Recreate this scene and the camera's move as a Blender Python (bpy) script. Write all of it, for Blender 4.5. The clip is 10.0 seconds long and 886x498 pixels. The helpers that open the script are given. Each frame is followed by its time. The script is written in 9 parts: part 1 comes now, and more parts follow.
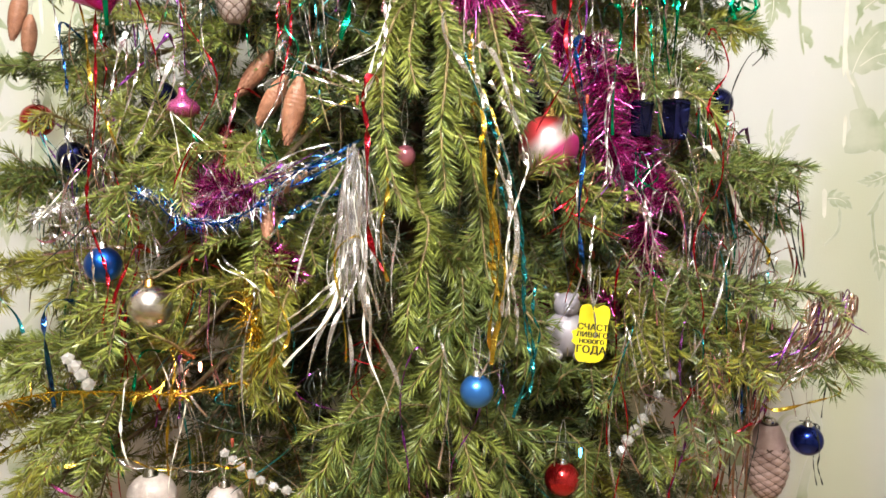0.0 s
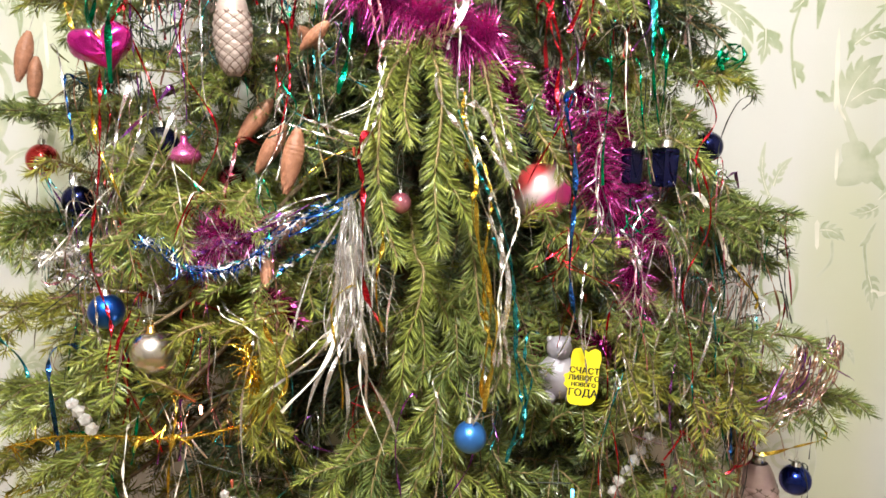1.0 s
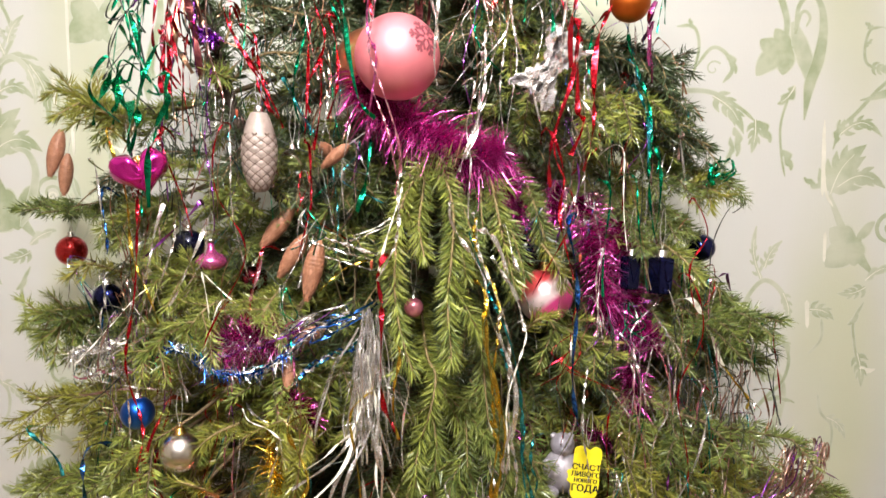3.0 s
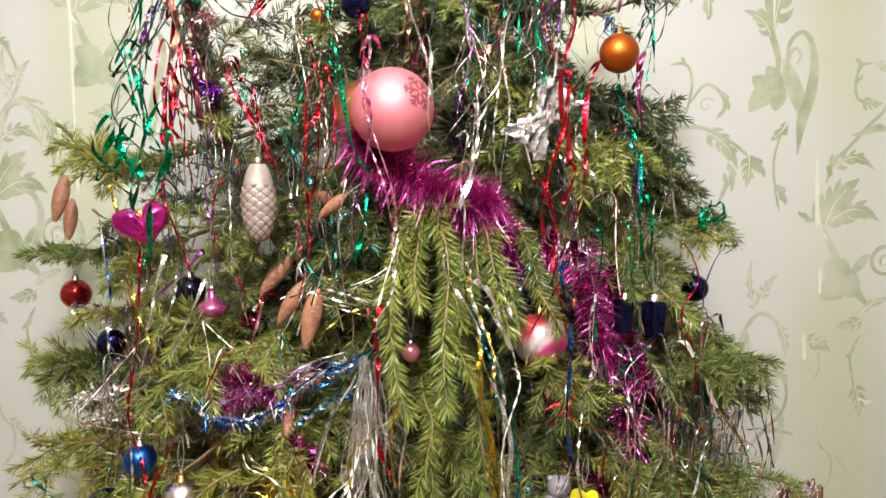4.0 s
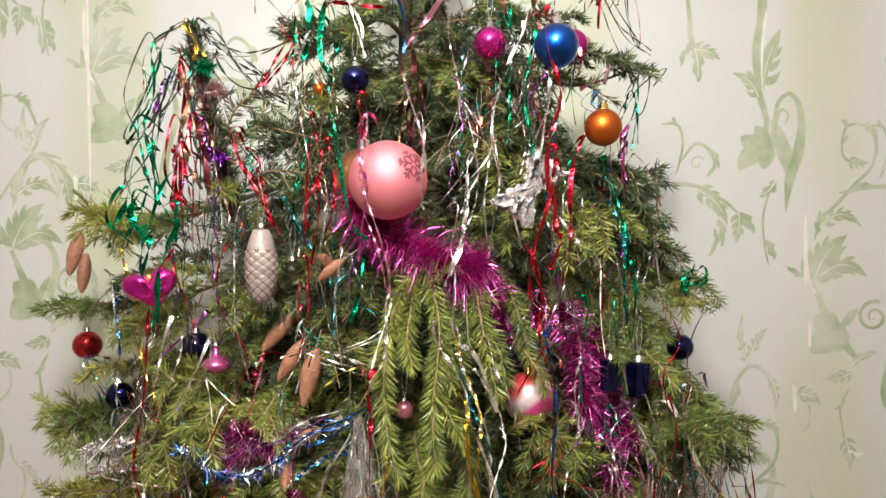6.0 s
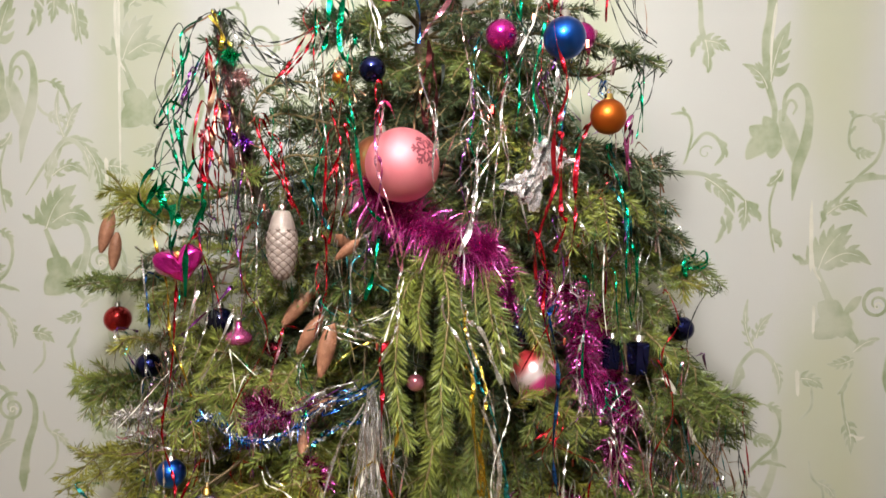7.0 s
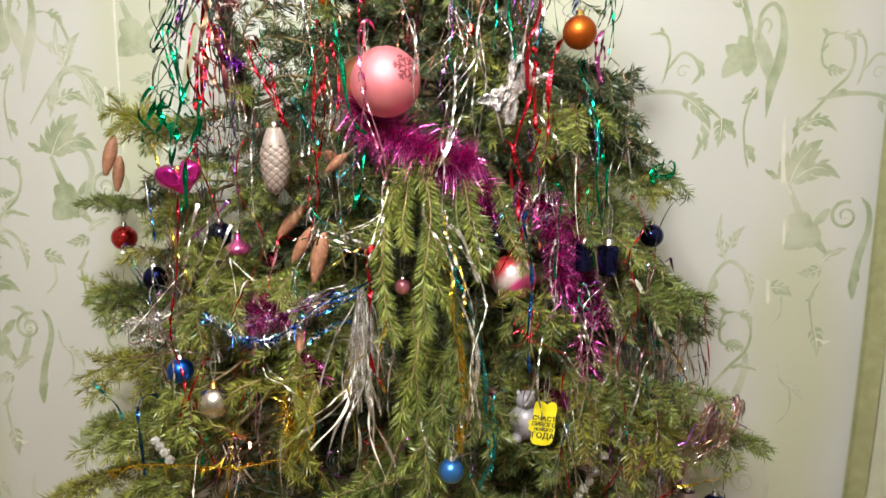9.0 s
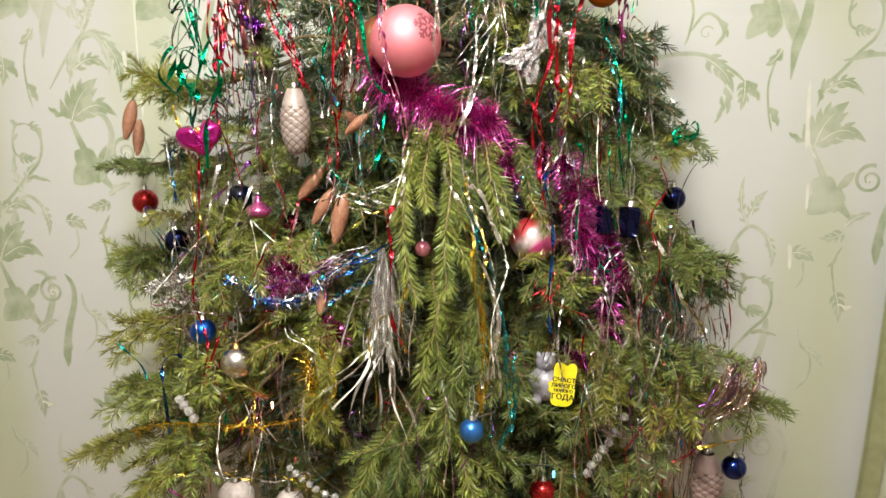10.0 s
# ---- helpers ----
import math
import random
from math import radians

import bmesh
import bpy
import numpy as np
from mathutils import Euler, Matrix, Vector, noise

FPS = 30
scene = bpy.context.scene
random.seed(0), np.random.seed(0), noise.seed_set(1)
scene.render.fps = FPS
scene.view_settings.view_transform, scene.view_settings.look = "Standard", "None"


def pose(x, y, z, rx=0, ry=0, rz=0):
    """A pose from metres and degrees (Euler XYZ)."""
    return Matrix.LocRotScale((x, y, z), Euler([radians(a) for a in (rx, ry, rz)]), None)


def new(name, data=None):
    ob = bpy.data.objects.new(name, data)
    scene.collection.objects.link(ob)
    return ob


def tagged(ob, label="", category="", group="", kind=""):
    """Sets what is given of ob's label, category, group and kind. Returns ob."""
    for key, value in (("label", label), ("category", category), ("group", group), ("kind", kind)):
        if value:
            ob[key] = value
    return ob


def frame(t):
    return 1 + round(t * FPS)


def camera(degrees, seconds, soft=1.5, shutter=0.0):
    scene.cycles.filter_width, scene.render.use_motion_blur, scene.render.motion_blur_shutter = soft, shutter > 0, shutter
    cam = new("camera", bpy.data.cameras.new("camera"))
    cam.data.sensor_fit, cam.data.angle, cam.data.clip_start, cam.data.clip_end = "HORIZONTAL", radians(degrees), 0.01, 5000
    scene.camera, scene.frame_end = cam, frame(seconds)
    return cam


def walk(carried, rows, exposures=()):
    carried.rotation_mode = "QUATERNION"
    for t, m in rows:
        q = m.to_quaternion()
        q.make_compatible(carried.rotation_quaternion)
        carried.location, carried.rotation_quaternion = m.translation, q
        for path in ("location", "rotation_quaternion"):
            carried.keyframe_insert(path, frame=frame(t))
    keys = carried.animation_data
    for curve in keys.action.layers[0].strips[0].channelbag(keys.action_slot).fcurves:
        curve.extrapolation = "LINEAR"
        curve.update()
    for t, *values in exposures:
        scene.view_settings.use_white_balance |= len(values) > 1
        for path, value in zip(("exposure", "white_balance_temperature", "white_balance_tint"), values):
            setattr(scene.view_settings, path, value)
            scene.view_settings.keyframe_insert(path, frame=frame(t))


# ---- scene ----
cam = camera(60.6, 10.0, shutter=0.5)
METRES, EYE, TILT, LEAN, TURN = 0.5, 1.35, -7.0, 0.0, 0.0
ROWS = [
    (0.0, 0.0, 0.0, 0.0, 0.0, 0.0, -0.0),
    (0.5, 0.0107, -0.0253, 0.0538, -0.03, 0.1, -0.22),
    (1.0, 0.02, -0.0455, 0.1015, 0.21, 0.4, 0.0),
    (1.5, 0.0049, -0.0765, 0.1515, 0.05, 0.92, -0.09),
    (2.0, -0.0134, -0.1096, 0.2101, -0.02, 1.72, 0.07),
    (2.5, -0.0175, -0.153, 0.2569, -0.11, 2.1, -0.31),
    (4.0, 0.0108, -0.2293, 0.3796, 0.43, 3.86, 0.32),
    (4.5, 0.0254, -0.2598, 0.417, 0.21, 4.4, 0.59),
    (5.0, 0.033, -0.2891, 0.4508, 0.33, 5.45, 0.23),
    (6.5, 0.0779, -0.3901, 0.4588, 1.94, 6.15, -0.47),
    (7.0, 0.0947, -0.4548, 0.4352, 2.65, 5.18, -1.0),
    (7.5, 0.1431, -0.5053, 0.4048, 2.78, 3.9, -1.07),
    (8.0, 0.1674, -0.5575, 0.3745, 3.12, 3.04, -1.5),
    (8.5, 0.1706, -0.6011, 0.3528, 2.96, 2.06, -0.74),
    (9.0, 0.1648, -0.6155, 0.3336, 2.86, 0.61, -0.16),
    (9.5, 0.1462, -0.6229, 0.3174, 3.73, -0.63, -0.02),
    (10.0, 0.1474, -0.6124, 0.2999, 4.0, -1.51, -0.18),
]
walk(cam, [(t, pose(0, 0, EYE, TILT, LEAN, TURN) @ pose(METRES * x, METRES * y, METRES * z, 90 + pitch, roll, yaw)) for t, x, y, z, yaw, pitch, roll in ROWS],
     exposures=[(0.0, 0.44, 6500, 6), (1.0, 0.44, 6500, 6), (1.5, 0.44, 6500, 8), (2.0, 0.37, 6500, 2), (2.5, 0.26, 6550, 10), (4.0, 0.02, 6500, 6), (5.0, -0.05, 6450, 4), (6.5, -0.2, 6500, 9), (7.5, -0.26, 6500, 6), (8.0, -0.11, 6500, 8), (8.5, -0.13, 6550, 4), (10.0, 0.03, 6600, 3)])


# ---- world, lamp and exposure ----
world = bpy.data.worlds.new("world")
scene.world = world
world.use_nodes = True
world.node_tree.nodes["Background"].inputs[0].default_value = (0.9, 0.92, 1.0, 1)
world.node_tree.nodes["Background"].inputs[1].default_value = 0.01

LAMP = Vector((-0.12, -0.20, 2.40))
bulb = bpy.data.lights.new("ceiling_bulb", "POINT")
bulb.energy, bulb.shadow_soft_size, bulb.color = 137.0, 0.12, (1.0, 0.955, 0.91)
bulb_ob = new("ceiling_bulb", bulb)
bulb_ob.matrix_world = Matrix.Translation(LAMP)
for spot in ((0.065, 0.985, 1.766), (-0.296, 0.885, 1.084)):
    fairy = bpy.data.lights.new("fairy_bulb", "POINT")
    fairy.energy, fairy.shadow_soft_size, fairy.color = 0.06, 0.004, (1.0, 0.13, 0.08)
    new("fairy_bulb", fairy).matrix_world = Matrix.Translation(spot)


# ---- materials ----
def nodes_of(name):
    m = bpy.data.materials.new(name)
    m.use_nodes = True
    t = m.node_tree
    return m, t, t.nodes["Principled BSDF"], t.nodes, t.links


def surface(name, a, b, scale=40.0, rough=0.5, metal=0.0, bump=0.0, bump_scale=None, coat=0.0, rough_var=0.0, islands=False):
    """Two colours mixed by noise (or piece by piece), with fine relief."""
    m, t, p, n, k = nodes_of(name)
    tc = n.new("ShaderNodeTexCoord")
    nz = n.new("ShaderNodeTexNoise")
    nz.inputs["Scale"].default_value, nz.inputs["Detail"].default_value = scale, 6.0
    k.new(tc.outputs["Object"], nz.inputs["Vector"])
    mix = n.new("ShaderNodeMix")
    mix.data_type = "RGBA"
    mix.inputs[6].default_value, mix.inputs[7].default_value = (*a, 1), (*b, 1)
    if islands:
        geo = n.new("ShaderNodeNewGeometry")
        add = n.new("ShaderNodeMath")
        add.operation = "MULTIPLY_ADD"
        k.new(geo.outputs["Random Per Island"], add.inputs[0])
        add.inputs[1].default_value = 0.7
        half = n.new("ShaderNodeMath")
        half.operation = "MULTIPLY_ADD"
        k.new(nz.outputs["Fac"], half.inputs[0])
        half.inputs[1].default_value, half.inputs[2].default_value = 1.2, -0.45
        k.new(half.outputs[0], add.inputs[2])
        add.use_clamp = True
        k.new(add.outputs[0], mix.inputs[0])
    else:
        ramp = n.new("ShaderNodeMapRange")
        ramp.inputs[1].default_value, ramp.inputs[2].default_value = 0.3, 0.7
        k.new(nz.outputs["Fac"], ramp.inputs[0])
        k.new(ramp.outputs[0], mix.inputs[0])
    k.new(mix.outputs[2], p.inputs["Base Color"])
    p.inputs["Roughness"].default_value, p.inputs["Metallic"].default_value = rough, metal
    p.inputs["Coat Weight"].default_value = coat
    p.inputs["Coat Roughness"].default_value = 0.08
    if rough_var:
        mr = n.new("ShaderNodeMapRange")
        mr.inputs[3].default_value, mr.inputs[4].default_value = max(0.02, rough - rough_var), rough + rough_var
        k.new(nz.outputs["Fac"], mr.inputs[0])
        k.new(mr.outputs[0], p.inputs["Roughness"])
    if bump:
        nb = n.new("ShaderNodeTexNoise")
        nb.inputs["Scale"].default_value, nb.inputs["Detail"].default_value = bump_scale or scale * 4, 4.0
        k.new(tc.outputs["Object"], nb.inputs["Vector"])
        bp = n.new("ShaderNodeBump")
        bp.inputs["Strength"].default_value, bp.inputs["Distance"].default_value = bump, 0.002
        k.new(nb.outputs["Fac"], bp.inputs["Height"])
        k.new(bp.outputs[0], p.inputs["Normal"])
    return m


def glass(name, tint, rough=0.03):
    m, t, p, n, k = nodes_of(name)
    p.inputs["Base Color"].default_value = (*tint, 1)
    p.inputs["Transmission Weight"].default_value, p.inputs["Roughness"].default_value, p.inputs["IOR"].default_value = 1.0, rough, 1.5
    return m


def glow(name, colour, strength):
    m, t, p, n, k = nodes_of(name)
    p.inputs["Base Color"].default_value = (*colour, 1)
    p.inputs["Emission Color"].default_value, p.inputs["Emission Strength"].default_value = (*colour, 1), strength
    return m


NEEDLE = surface("spruce_needle", (0.032, 0.066, 0.018), (0.225, 0.260, 0.060), 9, 0.36, islands=True)
NEEDLE_YOUNG = surface("spruce_needle_young", (0.056, 0.095, 0.022), (0.325, 0.350, 0.066), 9, 0.36, islands=True)
NEEDLE_YELLOW = surface("spruce_needle_yellowed", (0.090, 0.103, 0.015), (0.31, 0.29, 0.042), 9, 0.37, islands=True)
NEEDLE_BRIGHT = surface("spruce_needle_golden", (0.085, 0.098, 0.014), (0.32, 0.31, 0.045), 9, 0.34, islands=True)
# darker copy of the needles, with shade between the boughs in its colour
NEEDLE_SHADED = surface("spruce_needle_shaded", (0.015, 0.036, 0.014), (0.105, 0.135, 0.058), 9, 0.36, islands=True)
TWIG = surface("twig_bark", (0.17, 0.12, 0.06), (0.34, 0.25, 0.12), 120, 0.8, bump=0.5)
BOUGH_BARK = surface("bough_bark", (0.075, 0.05, 0.028), (0.18, 0.125, 0.065), 90, 0.85, bump=0.7)
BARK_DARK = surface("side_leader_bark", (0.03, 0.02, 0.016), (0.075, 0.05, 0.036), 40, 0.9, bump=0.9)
BARK = surface("trunk_bark", (0.06, 0.04, 0.025), (0.15, 0.10, 0.06), 30, 0.9, bump=0.9)
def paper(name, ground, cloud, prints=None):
    """Embossed wallpaper: soft upright clouds of a second tint that also hold greenish light on the wall, or a print
    worn back to the ground in places, with fine weave relief.
    """
    m, t, p, n, k = nodes_of(name)
    tc = n.new("ShaderNodeTexCoord")
    stretch = n.new("ShaderNodeMapping")
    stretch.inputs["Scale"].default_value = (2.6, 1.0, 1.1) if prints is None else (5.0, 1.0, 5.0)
    k.new(tc.outputs["Object"], stretch.inputs["Vector"])
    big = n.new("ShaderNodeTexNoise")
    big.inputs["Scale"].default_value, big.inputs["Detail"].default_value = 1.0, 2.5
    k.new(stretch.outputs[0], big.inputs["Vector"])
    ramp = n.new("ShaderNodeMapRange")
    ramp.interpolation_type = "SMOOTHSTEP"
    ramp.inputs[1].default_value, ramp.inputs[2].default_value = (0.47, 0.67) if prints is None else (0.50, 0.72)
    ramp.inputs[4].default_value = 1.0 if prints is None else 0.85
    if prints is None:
        # every roll, 0.51 m wide, has one greener band along its tall stem; its strength also paints in greenish light
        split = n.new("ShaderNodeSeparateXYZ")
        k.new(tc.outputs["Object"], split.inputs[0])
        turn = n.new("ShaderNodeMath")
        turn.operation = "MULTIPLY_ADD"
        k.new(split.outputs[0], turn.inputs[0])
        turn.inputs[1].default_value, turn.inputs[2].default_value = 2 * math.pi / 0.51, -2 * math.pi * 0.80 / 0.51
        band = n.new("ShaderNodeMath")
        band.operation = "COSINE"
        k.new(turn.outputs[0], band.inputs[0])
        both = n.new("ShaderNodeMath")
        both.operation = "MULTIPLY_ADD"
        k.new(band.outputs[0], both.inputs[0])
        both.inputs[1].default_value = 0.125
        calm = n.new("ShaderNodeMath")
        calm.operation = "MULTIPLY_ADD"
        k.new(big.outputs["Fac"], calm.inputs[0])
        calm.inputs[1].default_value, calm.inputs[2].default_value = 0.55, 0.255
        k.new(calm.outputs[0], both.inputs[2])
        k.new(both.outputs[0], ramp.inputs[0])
    else:
        k.new(big.outputs["Fac"], ramp.inputs[0])
    mix = n.new("ShaderNodeMix")
    mix.data_type = "RGBA"
    mix.inputs[6].default_value, mix.inputs[7].default_value = (*ground, 1), (*cloud, 1)
    if prints:
        fine = n.new("ShaderNodeTexNoise")
        fine.inputs["Scale"].default_value, fine.inputs["Detail"].default_value = 26.0, 3.0
        k.new(tc.outputs["Object"], fine.inputs["Vector"])
        tone = n.new("ShaderNodeMix")
        tone.data_type = "RGBA"
        tone.inputs[6].default_value, tone.inputs[7].default_value = (*prints[0], 1), (*prints[1], 1)
        spread = n.new("ShaderNodeMapRange")
        spread.inputs[1].default_value, spread.inputs[2].default_value = 0.35, 0.65
        k.new(fine.outputs["Fac"], spread.inputs[0])
        k.new(spread.outputs[0], tone.inputs[0])
        k.new(tone.outputs[2], mix.inputs[6])
    k.new(ramp.outputs[0], mix.inputs[0])
    k.new(mix.outputs[2], p.inputs["Base Color"])
    p.inputs["Roughness"].default_value = 0.36
    weave = n.new("ShaderNodeTexNoise")
    weave.inputs["Scale"].default_value, weave.inputs["Detail"].default_value = 480.0, 3.0
    k.new(tc.outputs["Object"], weave.inputs["Vector"])
    wave = n.new("ShaderNodeTexNoise")
    wave.inputs["Scale"].default_value, wave.inputs["Detail"].default_value = 7.0, 2.0
    k.new(tc.outputs["Object"], wave.inputs["Vector"])
    soft = n.new("ShaderNodeBump")
    soft.inputs["Strength"].default_value, soft.inputs["Distance"].default_value = 0.34, 0.006
    k.new(wave.outputs["Fac"], soft.inputs["Height"])
    bump = n.new("ShaderNodeBump")
    bump.inputs["Strength"].default_value, bump.inputs["Distance"].default_value = 0.24, 0.002
    k.new(weave.outputs["Fac"], bump.inputs["Height"])
    k.new(soft.outputs[0], bump.inputs["Normal"])
    k.new(bump.outputs[0], p.inputs["Normal"])
    return m


# the yellow-green second tint partly stands in for green light on the wall
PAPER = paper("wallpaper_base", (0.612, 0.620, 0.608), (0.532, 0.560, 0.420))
SAGE = paper("wallpaper_print_sage", (0, 0, 0), (0.56, 0.58, 0.50), ((0.31, 0.36, 0.225), (0.46, 0.50, 0.375)))
SAGE_PALE = paper("wallpaper_print_pale", (0, 0, 0), (0.585, 0.595, 0.535), ((0.40, 0.445, 0.325), (0.53, 0.56, 0.46)))
RIM = paper("wallpaper_print_rim", (0, 0, 0), (0.59, 0.603, 0.56), ((0.505, 0.535, 0.44), (0.555, 0.58, 0.505)))
PEARL = surface("wallpaper_print_pearl", (0.66, 0.66, 0.58), (0.80, 0.79, 0.72), 30, 0.2, bump=0.3, bump_scale=300)
UNSEEN_WALL_PAINT = surface("unseen_wall_beige", (0.27, 0.235, 0.19), (0.34, 0.30, 0.25), 3, 0.7, bump=0.1, bump_scale=300)
PLASTER = surface("ceiling_white", (0.76, 0.75, 0.72), (0.82, 0.81, 0.79), 5, 0.9, bump=0.1)
LAMINATE = surface("floor_laminate", (0.20, 0.11, 0.05), (0.32, 0.19, 0.09), 8, 0.4, bump=0.1)
CHROME = surface("silver_cap", (0.75, 0.73, 0.70), (0.9, 0.88, 0.85), 50, 0.18, 1.0)
GOLD = surface("gold_cap", (0.75, 0.48, 0.14), (0.9, 0.62, 0.22), 50, 0.22, 1.0)
THREAD = surface("thread", (0.35, 0.33, 0.30), (0.5, 0.48, 0.45), 200, 0.8)
WIRE = surface("garland_wire_dark", (0.012, 0.02, 0.012), (0.03, 0.04, 0.025), 60, 0.45)

FOIL = {}
for key, lo, hi in (
    ("silver", (0.76, 0.74, 0.75), (0.97, 0.95, 0.96)), ("red", (0.55, 0.01, 0.03), (0.85, 0.05, 0.08)),
    ("green", (0.0, 0.22, 0.10), (0.02, 0.55, 0.28)), ("blue", (0.02, 0.08, 0.45), (0.08, 0.30, 0.85)),
    ("gold", (0.62, 0.42, 0.04), (0.95, 0.72, 0.14)), ("purple", (0.28, 0.04, 0.50), (0.60, 0.20, 0.85)),
    ("magenta", (0.44, 0.01, 0.26), (0.98, 0.26, 0.72)), ("teal", (0.02, 0.28, 0.38), (0.10, 0.62, 0.70)),
    ("black", (0.006, 0.008, 0.007), (0.025, 0.032, 0.026)), ("pink", (0.75, 0.25, 0.40), (0.95, 0.50, 0.62)),
    ("white", (0.80, 0.76, 0.66), (0.95, 0.93, 0.86)), ("rose", (0.45, 0.22, 0.22), (0.80, 0.62, 0.60)),
):
    FOIL[key] = surface("foil_" + key, lo, hi, 90, {"magenta": 0.2, "silver": 0.25, "black": 0.5}.get(key, 0.17), {"white": 0.0, "black": 0.0, "silver": 0.93, "rose": 0.9, "pink": 0.9}.get(key, 1.0), bump=0.35, bump_scale=420, rough_var=0.08, islands=key == "magenta")
FOIL["maroon"] = surface("foil_maroon", (0.07, 0.015, 0.02), (0.20, 0.05, 0.05), 90, 0.35, 0.8, bump=0.5, bump_scale=260)
FOIL["brown"] = surface("foil_brown", (0.25, 0.13, 0.08), (0.5, 0.3, 0.2), 90, 0.3, 1.0, bump=0.5, bump_scale=260)


# ---- helpers for meshes ----
def part(name, bm, material, parent=None, label="", smooth=True):
    """Links a bmesh as one mesh object, under a thing or a part if one is given."""
    me = bpy.data.meshes.new(name)
    bm.to_mesh(me)
    bm.free()
    return mesh_part(name, me, material, parent, label, smooth)


def mesh_part(name, me, material, parent=None, label="", smooth=True):
    if not me.materials:
        me.materials.append(material)
    if len(me.polygons):
        me.polygons.foreach_set("use_smooth", np.full(len(me.polygons), smooth, dtype=bool))
    ob = new(name, me)
    ob.parent = parent
    if label:
        tagged(ob, label)
    return ob


def arrays(name, verts, faces):
    """A mesh from numpy arrays: verts (n, 3), faces (m, 3 or 4)."""
    me = bpy.data.meshes.new(name)
    verts, faces = np.ascontiguousarray(verts, dtype=np.float32), np.ascontiguousarray(faces, dtype=np.int32)
    m, w = faces.shape
    me.vertices.add(len(verts))
    me.vertices.foreach_set("co", verts.ravel())
    me.loops.add(m * w)
    me.loops.foreach_set("vertex_index", faces.ravel())
    me.polygons.add(m)
    me.polygons.foreach_set("loop_start", np.arange(m, dtype=np.int32) * w)
    me.update(calc_edges=True)
    return me


def empty(name, at=(0, 0, 0)):
    ob = new(name)
    ob.empty_display_size = 0.02
    ob.location = at
    return ob


def box(bm, sx, sy, sz, at=(0, 0, 0), bevel=0.0):
    r = bmesh.ops.create_cube(bm, size=1.0, matrix=Matrix.Translation(at) @ Matrix.Diagonal((sx, sy, sz, 1)))
    if bevel:
        es = list({e for v in r["verts"] for e in v.link_edges})
        bmesh.ops.bevel(bm, geom=es, offset=bevel, segments=2, affect="EDGES", profile=0.6)


def lathe(bm, profile, seg=28, at=(0, 0, 0), m=None):
    """A body of revolution round z from (radius, height) pairs."""
    rings = []
    m = m or Matrix.Identity(4)
    for r, z in profile:
        if r < 1e-6:
            rings.append([bm.verts.new(m @ (Vector(at) + Vector((0, 0, z))))])
        else:
            rings.append([bm.verts.new(m @ (Vector(at) + Vector((r * math.cos(2 * math.pi * i / seg), r * math.sin(2 * math.pi * i / seg), z)))) for i in range(seg)])
    for a, b in zip(rings, rings[1:]):
        for i in range(seg):
            j = (i + 1) % seg
            if len(a) == 1 and len(b) == 1:
                continue
            if len(a) == 1:
                bm.faces.new((a[0], b[i], b[j]))
            elif len(b) == 1:
                bm.faces.new((a[i], b[0], a[j]))
            else:
                bm.faces.new((a[i], b[i], b[j], a[j]))
    bmesh.ops.recalc_face_normals(bm, faces=bm.faces)


def smooth_line(points, n):
    """A smooth curve through a few points, as n samples."""
    p = np.array(points, dtype=float)
    if len(p) == 2:
        s = np.linspace(0, 1, n)[:, None]
        return p[0] * (1 - s) + p[1] * s
    q = np.vstack([2 * p[0] - p[1], p, 2 * p[-1] - p[-2]])
    u = np.linspace(0, len(p) - 1 - 1e-9, n)
    i = u.astype(int)
    f = (u - i)[:, None]
    a, b, c, d = q[i], q[i + 1], q[i + 2], q[i + 3]
    return 0.5 * (2 * b + (c - a) * f + (2 * a - 5 * b + 4 * c - d) * f ** 2 + (3 * b - a - 3 * c + d) * f ** 3)


def frames_along(line):
    t = np.gradient(line, axis=0)
    t /= np.linalg.norm(t, axis=1)[:, None] + 1e-12
    ref = np.where(np.abs(t[:, 2:3]) > 0.9, np.array([[0.0, 1.0, 0.0]]), np.array([[0.0, 0.0, 1.0]]))
    u = np.cross(t, ref)
    u /= np.linalg.norm(u, axis=1)[:, None] + 1e-12
    return t, u, np.cross(u, t)


def tube_arrays(line, radii, seg=6):
    t, u, v = frames_along(line)
    a = np.arange(seg) * 2 * np.pi / seg
    ring = u[:, None, :] * np.cos(a)[None, :, None] + v[:, None, :] * np.sin(a)[None, :, None]
    verts = (line[:, None, :] + ring * np.asarray(radii)[:, None, None]).reshape(-1, 3)
    n = len(line)
    i, j = np.meshgrid(np.arange(n - 1), np.arange(seg), indexing="ij")
    k = (j + 1) % seg
    faces = np.stack([i * seg + j, i * seg + k, (i + 1) * seg + k, (i + 1) * seg + j], axis=-1).reshape(-1, 4)
    return verts, faces


def tube(name, points, radius, material, parent=None, n=14, seg=6, label=""):
    line = smooth_line(points, n)
    v, f = tube_arrays(line, np.full(n, radius), seg)
    return mesh_part(name, arrays(name, v, f), material, parent, label)


# ---- the room ----
WALL_Y = 1.48


def slab(name, lo, hi, material, label, category):
    bm = bmesh.new()
    box(bm, hi[0] - lo[0], hi[1] - lo[1], hi[2] - lo[2], [(a + b) / 2 for a, b in zip(lo, hi)])
    return tagged(part(name, bm, material, smooth=False), label, category, kind="structure")


